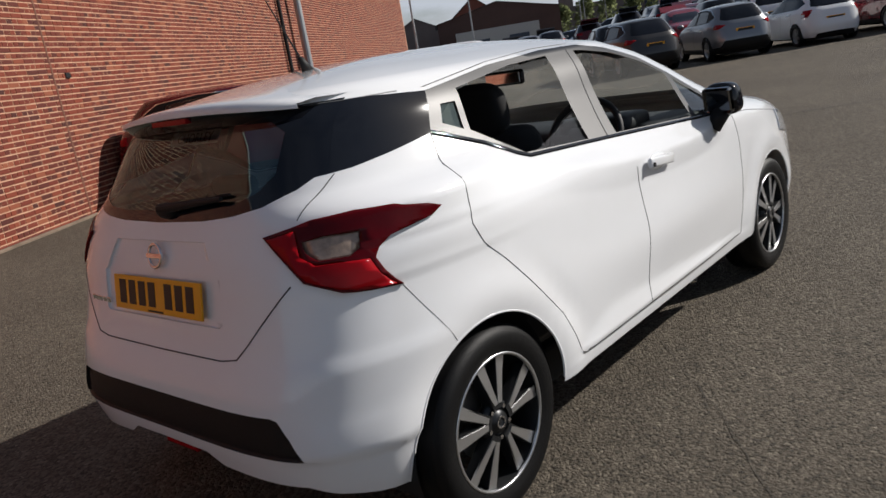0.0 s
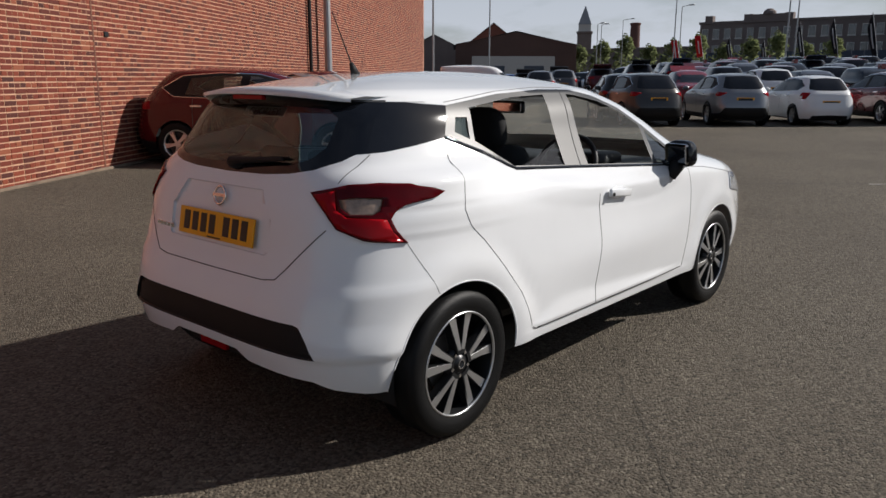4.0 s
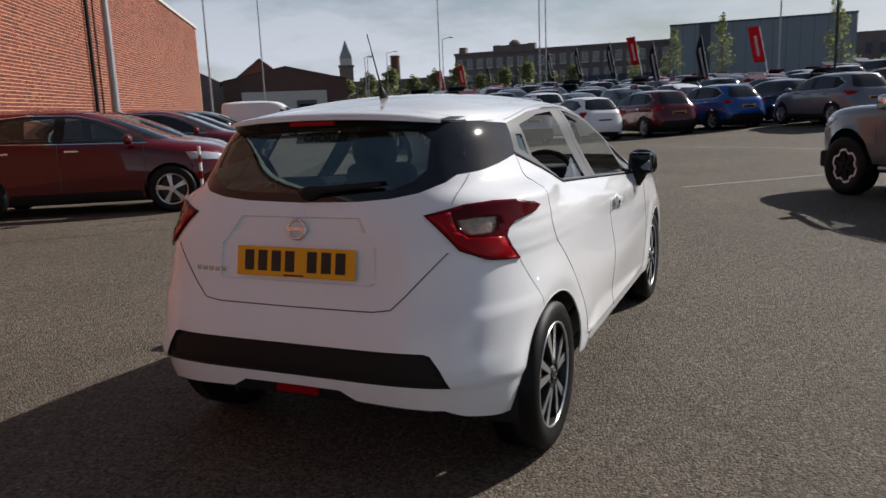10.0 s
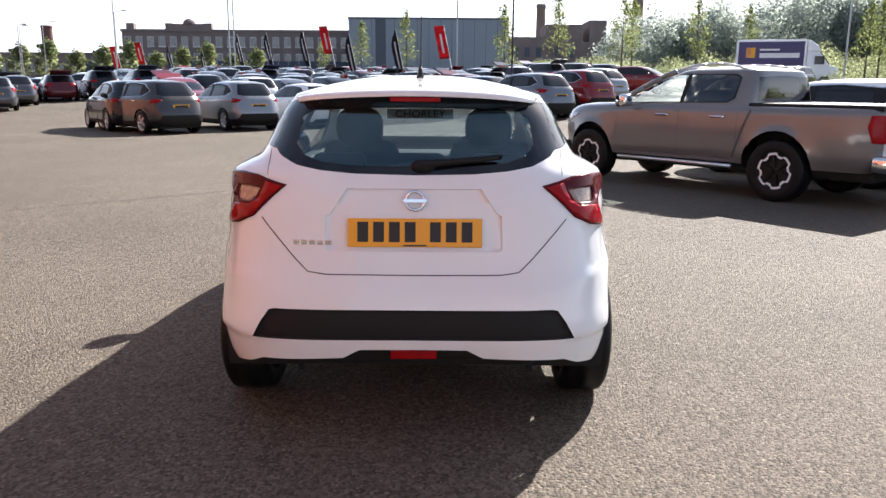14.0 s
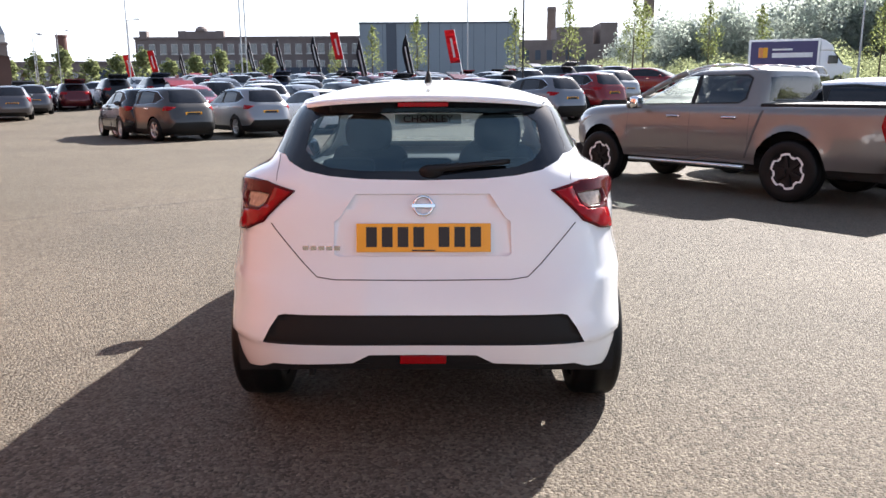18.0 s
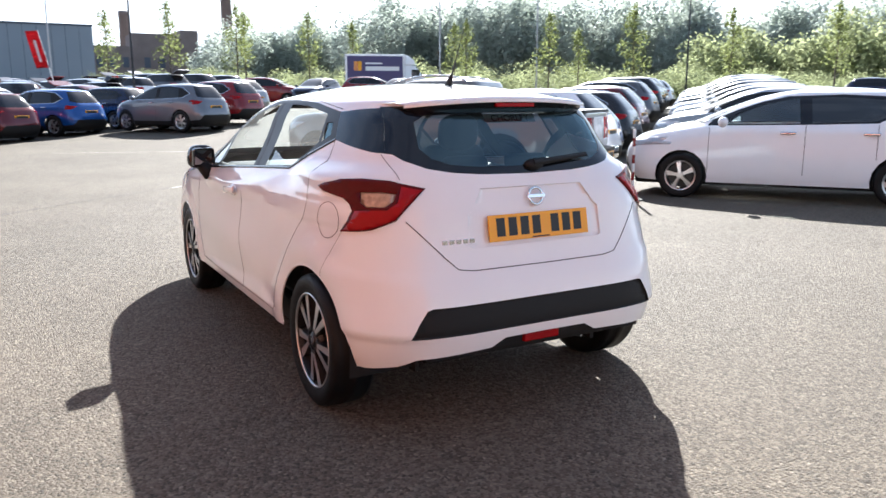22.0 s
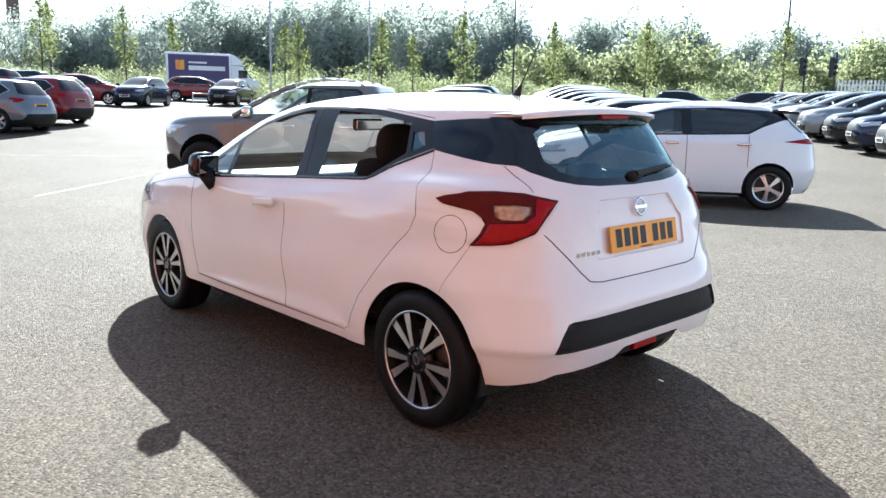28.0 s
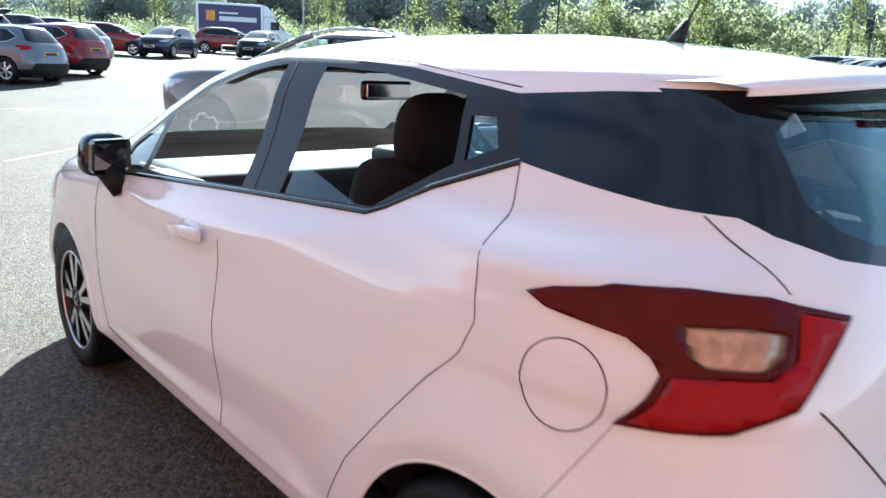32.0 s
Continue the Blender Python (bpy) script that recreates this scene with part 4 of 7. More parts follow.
def seat(x, y):
    st = new("front_seat"); st.parent = cab; tagged(st, "dark cloth seat with headrest")
    part("cushion", boxed(x - 0.25, x + 0.25, y - 0.05, y + 0.48, 0.46, 0.62, 0.05), M["cloth"], st, "", True)
    bm = bmesh.new()
    box(bm, -0.25, 0.25, -0.07, 0.07, 0.0, 0.60, 0.06)
    for v in bm.verts:
        v.co.x *= 1 - 0.22 * max(0, v.co.z - 0.30) / 0.30
    bm.transform(Matrix.Translation((x, y, 0.52)) @ pose(0, 0, 0, 14))
    part("backrest", bm, M["cloth"], st, "", True)
    bm = bmesh.new()
    bmesh.ops.create_uvsphere(bm, u_segments=20, v_segments=12, radius=1)
    for v in bm.verts:
        v.co = Vector([math.copysign(abs(c) ** 0.7, c) for c in v.co])
    bm.transform(Matrix.Translation((x, y - 0.19, 1.175)) @ pose(0, 0, 0, 8) @ Matrix.Diagonal((0.128, 0.055, 0.108, 1)))
    part("headrest", bm, M["cloth"], st, "", True)


seat(-0.34, 0.93)
seat(0.36, 0.93)
part("rear_bench", boxed(-0.62, 0.62, 0.16, 0.62, 0.50, 0.64, 0.05), M["cloth"], cab, "", True)
bm = boxed(-0.62, 0.62, -0.06, 0.06, 0.0, 0.50, 0.05)
bm.transform(Matrix.Translation((0, 0.20, 0.55)) @ pose(0, 0, 0, 16))
part("rear_backrest", bm, M["cloth"], cab, "", True)
for x in (-0.36, 0.0, 0.36):
    part("rear_headrest", boxed(x - 0.12, x + 0.12, 0.02, 0.10, 1.015, 1.095, 0.03), M["cloth"], cab, "", True)
rvm = part("rear_view_mirror", boxed(-0.11, 0.11, 1.42, 1.45, 1.22, 1.29, 0.012), M["gloss"], cab)
part("mirror_face", boxed(-0.10, 0.10, 1.412, 1.421, 1.228, 1.282, 0.004), M["chrome"], rvm, "silvered mirror face")
CARD_M = pose(0.018, -0.292, 1.283, -33)
bm = boxed(-0.135, 0.135, -0.001, 0.001, -0.022, 0.022)
bm.transform(CARD_M)
card = part("window_card", bm, glass_mat("frosted_sticker", (0.7, 0.74, 0.74), rough=0.3, dust=0.5), cab, "pale sticker with dark lettering inside the rear glass")
tx = bpy.data.curves.new("card_word", "FONT")
tx.body, tx.size, tx.align_x = "CHORLEY", 0.046, "CENTER"
tx.extrude = 0.0005
tmp = bpy.data.objects.new("card_word", tx)
tme = bpy.data.meshes.new_from_object(tmp)
bpy.data.objects.remove(tmp)
tob = link("card_word", tme, M["ink"], card)
tob.matrix_local = CARD_M @ pose(0, -0.0015, -0.016, 90)


# ---- parked cars ----
SUV = [(0.24, 0.86, -2.08, 2.08, 5, 4.5), (0.36, 0.89, -2.16, 2.15, 5.2, 4.4), (0.55, 0.90, -2.19, 2.19, 5.4, 4.3), (0.75, 0.895, -2.14, 2.16, 5.4, 4.0), (0.90, 0.885, -2.09, 2.05, 5.4, 3.8), (0.99, 0.87, -2.06, 1.80, 5.2, 3.8), (1.06, 0.83, -2.02, 1.40, 5, 4.2), (1.13, 0.79, -1.97, 1.18, 4.8, 4.8), (1.26, 0.72, -1.86, 0.88, 4.8, 5), (1.39, 0.66, -1.73, 0.56, 4.8, 5), (1.50, 0.58, -1.60, 0.22, 4.6, 5)]


FASTBACK = [(0.24, 0.86, -1.90, 2.06, 4.6, 4.5), (0.36, 0.89, -1.97, 2.15, 4.8, 4.4), (0.55, 0.90, -2.02, 2.19, 4.8, 4.3), (0.75, 0.895, -2.00, 2.14, 4.6, 4.0), (0.90, 0.885, -1.98, 1.98, 4.4, 3.8), (0.99, 0.87, -1.95, 1.68, 4.4, 3.8), (1.06, 0.83, -1.90, 1.36, 4.4, 4.2), (1.13, 0.79, -1.84, 1.18, 4.4, 4.8), (1.26, 0.72, -1.70, 0.90, 4.6, 5), (1.39, 0.66, -1.56, 0.58, 4.8, 5), (1.50, 0.58, -1.34, 0.22, 4.8, 5)]


def deformed(levels, length, width, height, rake=0.0):
    """The same body at other sizes; rake leans the rear glass."""
    return [(z * height / 1.58, w * width / 1.80, yr * length / 4.38 + (rake * max(0, z - 1.0)), yf * length / 4.38, a, b) for z, w, yr, yf, a, b in levels]


def rim_mesh(r, spokes, x):
    """A spoked wheel rim as one mesh, its face at x."""
    bm = spun([(r, -0.07), (r * 0.93, -0.06), (r * 0.90, x - 0.03), (r * 0.99, x + 0.004), (r * 0.93, x), (r * 0.88, x - 0.025)], 24)
    for k in range(spokes):
        a = 2 * math.pi * k / spokes
        for sl in (-0.10, 0.10):
            b2 = spoke_mesh(r * 0.18, r * 0.95, r * 0.07, r * 0.075, a + sl, x - 0.03, x)
            me = bpy.data.meshes.new("tmp"); b2.to_mesh(me); b2.free(); bm.from_mesh(me); bpy.data.meshes.remove(me)
    cyl(bm, (x - 0.03, 0, 0), (x - 0.002, 0, 0), r * 0.26, r * 0.22, 14)
    return bm


def add_wheels(t, half, axles, r, w, rim_r, mt, spokes=5, sep=True):
    tyre_me = rim_me = disc_me = None
    for s in (-1, 1):
        for a in axles:
            wh = new("wheel"); wh.parent = t
            wh.matrix_local = pose(s * (half - w / 2), a, r, 20 * a, 0, 0 if s > 0 else 180)
            if tyre_me is None:
                o = tyre_part(wh, r, w, rim_r)
                tyre_me = o.data
                rim_me = part("rim", rim_mesh(rim_r, spokes, w * 0.42), mt, wh).data
                disc_me = part("brake_disc", rod((0.0, 0, 0), (0.012, 0, 0), rim_r * 0.8, None, 20), M["alloy_dark"], wh).data
            else:
                for n, me in (("tyre", tyre_me), ("rim", rim_me), ("brake_disc", disc_me)):
                    new(n, me).parent = wh


def small_plate(t, y, z, mt, face):
    bm = boxed(-0.26, 0.26, -0.006, 0.006, -0.055, 0.055, 0.003)
    bm.transform(pose(0, y, z, 0, 0, 0))
    pl = part("number_plate", bm, mt, t, "plate with a plain dark bar")
    bm = boxed(-0.21, 0.21, -0.003, 0.003, -0.036, 0.036)
    bm.transform(pose(0, y + face * 0.005, z))
    part("character_bar", bm, M["ink"], pl)


def parked_car(label, paint, kind="suv", m=None, length=4.38, width=1.80, height=1.58, clear=False, group="parked cars", detail=True, spokes=5, floating=False, rails=False):
    """A parked car with its body, glass, lamps, plates, mirrors and wheels, its middle at the origin, looking along +y."""
    fl, fw, fh = length / 4.38, width / 1.80, height / 1.58
    suv = kind == "suv"
    t = thing("parked_car", label, "car", None, group)
    bm = shell(deformed(FASTBACK if floating else SUV, length, width, height, 0.0 if suv or floating else 0.18), 40 if detail else 30, 3 if detail else 2, height, None, 7)
    ax = (-1.32 * fl, 1.33 * fl)
    r = 0.345 if suv else 0.315
    L = lambda pts: [(y * fl, z * fh) for y, z in pts]
    X = lambda pts: [(x * fw, z * fh) for x, z in pts]
    back = lambda c: c.y < -1.15 * fl
    fore = lambda c: c.y > 1.2 * fl
    for s in (-1, 1):
        for a in ax:
            bmesh.ops.delete(bm, geom=carve(bm, circle(a, r, r + 0.045, 18), 0, side(s)), context="FACES")
    gl = L([(-1.60, 1.24), (-1.36, 1.11), (-0.35, 1.075), (1.02, 1.045), (0.96, 1.13), (0.66, 1.265), (0.34, 1.385), (0.04, 1.455), (-0.6, 1.478), (-1.25, 1.43)])
    if floating:
        gl = L([(-1.02, 1.098), (-0.35, 1.075), (1.02, 1.045), (0.96, 1.13), (0.66, 1.265), (0.34, 1.385), (0.04, 1.455), (-0.6, 1.478), (-1.25, 1.445), (-1.60, 1.40), (-1.66, 1.35), (-1.42, 1.285), (-1.20, 1.20)])
    rg = both(X([(0.0, 1.10), (0.45, 1.105), (0.60, 1.14), (0.58, 1.22), (0.47, 1.47), (0.0, 1.49)]))
    lift(bm, carve(bm, rg, 1, back), "rear_window", M["gloss"], t, out=-0.003)
    win = []
    for s in (-1, 1):
        fr = L([(-0.13, 1.09), (0.86, 1.065), (0.62, 1.235), (0.33, 1.345), (0.03, 1.42), (-0.10, 1.432)])
        rr = L([(-1.0, 1.125), (-0.27, 1.095), (-0.24, 1.44), (-0.6, 1.445), (-1.10, 1.41), (-1.30, 1.34), (-1.16, 1.21)]) if floating else L([(-1.18, 1.13), (-0.27, 1.095), (-0.24, 1.44), (-0.6, 1.445), (-1.10, 1.40)])
        lift(bm, carve(bm, fr, 0, side(s)), "front_side_window", M["glass"] if clear else M["gloss"], t, out=-0.004)
        lift(bm, carve(bm, rr, 0, side(s)), "rear_side_window", (M["dark_tint"] if floating else M["tint"]) if clear else M["gloss"], t, out=-0.004)
        lift(bm, carve(bm, gl, 0, side(s)), "window_frame", M["gloss"] if floating or not suv else M["trim"], t)
        if detail:
            ribbon2(t, bm, s, fl, fh)
    if floating:
        for s in (-1, 1):
            lift(bm, carve(bm, L([(-1.48, 1.0), (-1.80, 1.045), (-2.1, 1.045), (-2.1, 0.965), (-1.80, 0.975)]), 0, side(s)), "tail_lamp", M["lamp_red"], t, "red tail lamp", out=0.006, rim=0.012)
    lift(bm, [f for f in bm.faces if (c := f.calc_center_median()).y > 0.15 * fl and 1.09 * fh < c.z < 1.49 * fh and f.normal.y > 0.3 and abs(c.x) < 0.68 * fw], "windscreen", M["glass"] if clear else M["gloss"], t)
    for s in (-1, 1):
        rl = X([(s * 0.52, 0.99), (s * 0.80, 1.035), (s * 0.93, 1.02), (s * 0.93, 0.90), (s * 0.70, 0.895)]) if suv else X([(s * 0.42, 0.985), (s * 0.66, 1.02), (s * 0.93, 1.06), (s * 0.93, 0.985), (s * 0.74, 0.93)]) if floating else X([(s * 0.60, 1.04), (s * 0.93, 1.05), (s * 0.93, 0.86), (s * 0.74, 0.84)])
        if not floating:
            lift(bm, carve(bm, rl, 1, lambda c: c.y < -1.75 * fl), "tail_lamp", M["lamp_red"], t, "red tail lamp", out=0.006, rim=0.012)
        hl = X([(s * 0.48, 0.80), (s * 0.70, 0.86), (s * 0.93, 0.90), (s * 0.93, 0.79), (s * 0.62, 0.725)])
        lift(bm, carve(bm, hl, 1, lambda c: c.y > 1.55 * fl), "headlamp", M["lamp_glass"], t, "clear headlamp", out=0.006, rim=0.012)
    lift(bm, carve(bm, both(X([(0.0, 0.62), (0.30, 0.63), (0.42, 0.80), (0.0, 0.80)])), 1, fore), "grille", M["trim"], t, "black grille", out=0.002)
    lift(bm, carve(bm, both(X([(0.0, 0.30), (0.50, 0.30), (0.58, 0.46), (0.0, 0.50)])), 1, fore), "lower_grille", M["trim"], t, out=0.002)
    if suv:
        lift(bm, carve(bm, both(X([(0.0, 0.20), (0.95, 0.20), (0.95, 0.36), (0.70, 0.40), (0.60, 0.56), (0.0, 0.56)])), 1, lambda c: c.y < -1.7 * fl), "rear_cladding", M["trim"], t, "black lower bumper cladding", out=0.003)
        for s in (-1, 1):
            lift(bm, carve(bm, L([(-0.91, 0.2), (0.91, 0.2), (0.91, 0.36), (-0.91, 0.36)]), 0, side(s)), "sill_cladding", M["trim"], t, out=0.002)
    else:
        lift(bm, carve(bm, both(X([(0.0, 0.20), (0.60, 0.20), (0.55, 0.34), (0.0, 0.36)])), 1, lambda c: c.y < -1.7 * fl), "rear_valance", M["trim"], t, out=0.002)
    if suv and detail:
        for s in (-1, 1):
            lift(bm, carve(bm, [(y * 1.012 - 0.004, 1.24 * fh + (z - 1.24 * fh) * 1.07) for y, z in gl], 0, side(s)), "window_trim", M["chrome"], t, "bright window surround", out=0.002)
    lift(bm, list(bm.faces), "body_shell", paint, t)
    bm.free()
    part("underbody", boxed(-0.62 * fw, 0.62 * fw, (-1.6 if floating else -2.0) * fl, 2.0 * fl, 0.17, 0.42, 0.04), M["under"], t)
    for s in (-1, 1):
        for a in ax:
            part("arch_liner", boxed(min(s * 0.5, s * 0.6) * fw, max(s * 0.5, s * 0.6) * fw, a - r - 0.06, a + r + 0.06, 0.2, 2 * r + 0.08), M["under"], t)
        b2 = bmesh.new()
        bmesh.ops.create_uvsphere(b2, u_segments=12, v_segments=8, radius=1, matrix=Matrix.LocRotScale((s * 0.98 * fw, 0.80 * fl, 1.10 * fh), None, (0.11, 0.07, 0.075)))
        part("door_mirror", b2, paint, t, "", True)
    if floating:
        b2 = boxed(-0.56 * fw, 0.56 * fw, -1.70 * fl, -1.34 * fl, 1.445 * fh, 1.49 * fh, 0.018)
        for v in b2.verts:
            v.co.z -= 0.10 * (v.co.x / fw) ** 2 + 0.10 * max(0, -1.5 * fl - v.co.y)
        part("spoiler", b2, M["gloss"], t, "gloss black roof spoiler", True)
    small_plate(t, -2.125 * fl if suv else -1.99 * fl if floating else -2.135 * fl, (0.80 if suv else 0.74) * fh, M["plate_y"], -1)
    small_plate(t, 2.20 * fl, 0.52 * fh, M["plate_w"], 1)
    add_wheels(t, 0.885 * fw, ax, r, 0.20, r * 0.68, M["alloy"], spokes)
    if rails:
        for s in (-1, 1):
            b2 = bmesh.new()
            cyl(b2, (s * 0.52 * fw, -1.3 * fl, 1.53 * fh), (s * 0.52 * fw, 0.0, 1.585 * fh), 0.018)
            for y in (-1.28, -0.65, -0.03):
                cyl(b2, (s * 0.52 * fw, y * fl, 1.47 * fh), (s * 0.52 * fw, y * fl, (1.585 + 0.04 * y) * fh), 0.014)
            part("roof_rail", b2, M["chrome"], t)
    if m is not None:
        t.matrix_world = m
    return t


def ribbon2(t, bm, s, fl, fh):
    """Door joints and handles on the side of a parked car."""
    for y, z0, z1 in ((-0.20, 0.38, 1.07), (0.98, 0.38, 1.02), (-1.02, 0.62, 1.08)):
        hitx = []
        for k in range(7):
            z = (z0 + (z1 - z0) * k / 6) * fh
            best = 0
            for v in bm.verts:
                if v.co.x * s > best and abs(v.co.y - y * fl) < 0.10 and abs(v.co.z - z) < 0.05:
                    best = v.co.x * s
            hitx.append((best + 0.0015, z))
        b = bmesh.new()
        last = None
        for x, z in hitx:
            if x < 0.3:
                continue
            row = [b.verts.new((s * x, y * fl - 0.004, z)), b.verts.new((s * x, y * fl + 0.004, z))]
            if last:
                b.faces.new((last[0], last[1], row[1], row[0]))
            last = row
        part("door_joint", b, M["gap"], t)
    for y in (0.0, -0.95):
        part("door_handle", boxed(min(s * 0.86, s * 0.915), max(s * 0.86, s * 0.915), y * fl - 0.10, y * fl + 0.10, 0.94 * fh, 0.975 * fh, 0.012), M["chrome"], t)


def heading(x, y, dx, dy):
    return pose(x, y, rise(x, y), 0, 0, math.degrees(math.atan2(-dx, dy)))


HX, HY = -0.554, 0.832          # the lot's grid: cars look along or against this
RX, RY = 0.832, 0.554           # and stand side by side along this

# templates, one of each look, that the rows are filled from
made = {}


def model(key):
    if key not in made:
        paint, kind = key.split("_")
        words = {"white": "white", "silver": "silver", "grey": "dark grey", "black": "black", "red": "bright red", "darkred": "dark red", "blue": "bright blue", "navy": "navy blue", "bronze": "bronze grey", "orange": "orange", "gunmetal": "shade-darkened silver"}[paint]
        spec = {"suv": dict(kind="suv"), "compact": dict(kind="suv", length=4.13, width=1.77, height=1.57, spokes=6), "hatch": dict(kind="hatch", length=3.95, width=1.70, height=1.51), "mpv": dict(kind="hatch", length=4.10, width=1.70, height=1.53, spokes=7)}[kind]
        noun = {"suv": "family crossover", "compact": "small crossover", "hatch": "small hatchback", "mpv": "compact family car"}[kind]
        made[key] = parked_car(f"{words} {noun} parked on the asphalt lot", M[paint], **spec)
        made[key]["placed"] = 0
    return made[key]


def place(key, x, y, dx, dy):
    t = model(key)
    m = heading(x, y, dx, dy)
    if not t["placed"]:
        t["placed"] = 1
        t.matrix_world = m
        return t
    return copy_thing(t, m)


# the row that stands with its tails towards the hatchback
row_a = ["black_compact", "bronze_suv", "silver_suv", "white_hatch", "darkred_suv", "blue_suv", "navy_hatch"]
for i, key in enumerate(row_a):
    k = i - 2
    k = -1.65 if k == -2 else k
    back = 1.32 + (1.2 if i == 0 else 0)
    x, y = -6.3 + RX * 2.52 * k + HX * back, 21.7 + RY * 2.52 * k + HY * back
    if i == 0:
        place(key, x + 0.85, y + 0.4, -0.60, 0.80)
    elif i == 1:
        place(key, x + 0.05, y - 0.7, -0.73, 0.683)
    else:
        place(key, x, y, -0.63, 0.777)
place("gunmetal_compact", 3.0, 24.3, HX, HY)
place("red_compact", 4.85, 26.5, HX, HY)
place("silver_hatch", 6.5, 31.0, HX, HY)
place("red_hatch", 10.9, 38.8, 0.8, -0.6)
place("navy_mpv", 13.3, 37.9, -0.72, -0.69)
place("red_suv", 19.9, 45.0, 0.78, -0.62)
place("black_compact", 19.5, 40.2, -0.72, -0.69)
# against the wall
t = parked_car("dark red family crossover parked tail to the brick wall", M["deepred"], "suv", None, clear=True, rails=False, spokes=5)
c = on_wall(1.78, 2.2)
t.matrix_world = heading(c.x, c.y, RX, RY)
for i, key in enumerate(["silver_hatch", "darkred_compact", "black_suv", "blue_hatch", "silver_suv", "black_hatch"]):
    c = on_wall(2.1 + 2.55 * (i + 1), 2.12 + (0.25 if "suv" in key else 0) + (0.35 if i == 1 else 0))
    place(key, c.x, c.y, RX, RY)
# the far end of the lane by the wall
place("white_hatch", -23.5, 38.5, -0.5, 0.85)
place("blue_hatch", -26.0, 37.0, -0.5, 0.85)
place("grey_hatch", -21.6, 36.2, HX, HY)
place("grey_hatch", -20.3, 32.0, -0.54, 0.842)
place("white_mpv", -21.5, 43.6, -0.93, 0.36)
place("navy_hatch", -25.0, 44.0, -0.93, 0.36)

# the white electric hatchback
electric = parked_car("white hatchback with black roof pillars and chrome handles", M["white"], "hatch", None, 4.49, 1.79, 1.53, clear=True, floating=True)
electric.matrix_world = heading(7.80, 3.99, -0.573, 0.82)
# beside and beyond it
BX, BY = math.cos(radians(42)), math.sin(radians(42))   # the echelon in which the bays step back
for i, key in enumerate(["white_suv", "blue_hatch", "black_suv", "darkred_suv", "navy_hatch", "grey_suv", "white_hatch", "black_suv", "silver_suv", "grey_hatch", "black_hatch", "white_suv"]):
    place(key, 6.3 + BX * 2.6 * i, 9.1 + BY * 2.6 * i, -0.54, 0.842)
for i, key in enumerate(["white_hatch", "silver_suv", "white_mpv", "silver_compact", "white_suv", "grey_suv", "silver_suv", "white_suv", "black_suv", "white_compact", "silver_hatch", "navy_suv"]):
    place(key, 7.80 + BX * 2.6 * (i + 1), 3.99 + BY * 2.6 * (i + 1), -0.573, 0.82)
place("navy_hatch", 38.8, 21.4, 0.5, -0.866)
place("black_hatch", 37.5, 17.0, HX, HY)
# the row with its noses out
for i, key in enumerate(["silver_hatch", "navy_hatch", "black_hatch", "silver_suv", "grey_suv", "white_hatch", "silver_suv", "grey_hatch", "white_mpv", "silver_hatch", "white_suv"]):
    place(key, 18.0 + RX * 2.6 * i, 2.2 + RY * 2.6 * i, HX, HY)

# ---- the sea of stock cars beyond ----
rng = random.Random(4)


def joined_lot():
    """Rows of further cars, each one thing of few parts."""
    bm = shell(deformed(SUV, 4.2, 1.78, 1.56), 22, 2, 1.56, None, 4)
    tests = (lambda f, c: c.z > 1.09 and c.z < 1.46 and (abs(f.normal.x) > 0.45 or abs(f.normal.y) > 0.35))
    glass_me = lift(bm, [f for f in bm.faces if tests(f, f.calc_center_median())], "glasshouse", M["gloss"]).data
    lamp_me = [lift(bm, [f for f in bm.faces if (c := f.calc_center_median()).y < -1.7 and 0.86 < c.z < 1.0 and c.x * s > 0.5], n, M["lamp_red"]).data for s, n in ((-1, "tail_lamp_a"), (1, "tail_lamp_b"))]
    body = lift(bm, list(bm.faces), "body", None)
    body_me = body.data
    for n in ("glasshouse", "tail_lamp_a", "tail_lamp_b", "body"):
        bpy.data.objects.remove(bpy.data.objects[n])
    wb = bmesh.new()
    cyl(wb, (-0.09, 0, 0), (0.09, 0, 0), 0.32, None, 14)
    wheel_me = bpy.data.meshes.new("wheel"); wb.to_mesh(wheel_me); wb.free()
    wheel_me.materials.append(M["rubber"])
    bodies = {}
    for key in ("white", "silver", "grey", "black", "red", "navy", "darkred", "blue"):
        b = body_me.copy(); b.materials.clear(); b.materials.append(M[key]); bodies[key] = b
    names = {"white": "white", "silver": "silver", "grey": "dark grey", "black": "black", "red": "red", "navy": "navy blue", "darkred": "dark red", "blue": "blue"}
    keys = ["white"] * 3 + ["silver"] * 2 + ["grey"] * 4 + ["black"] * 8 + ["red"] * 3 + ["navy"] * 2 + ["darkred"] * 2 + ["blue"]
    return bodies, glass_me, lamp_me, wheel_me, names, keys


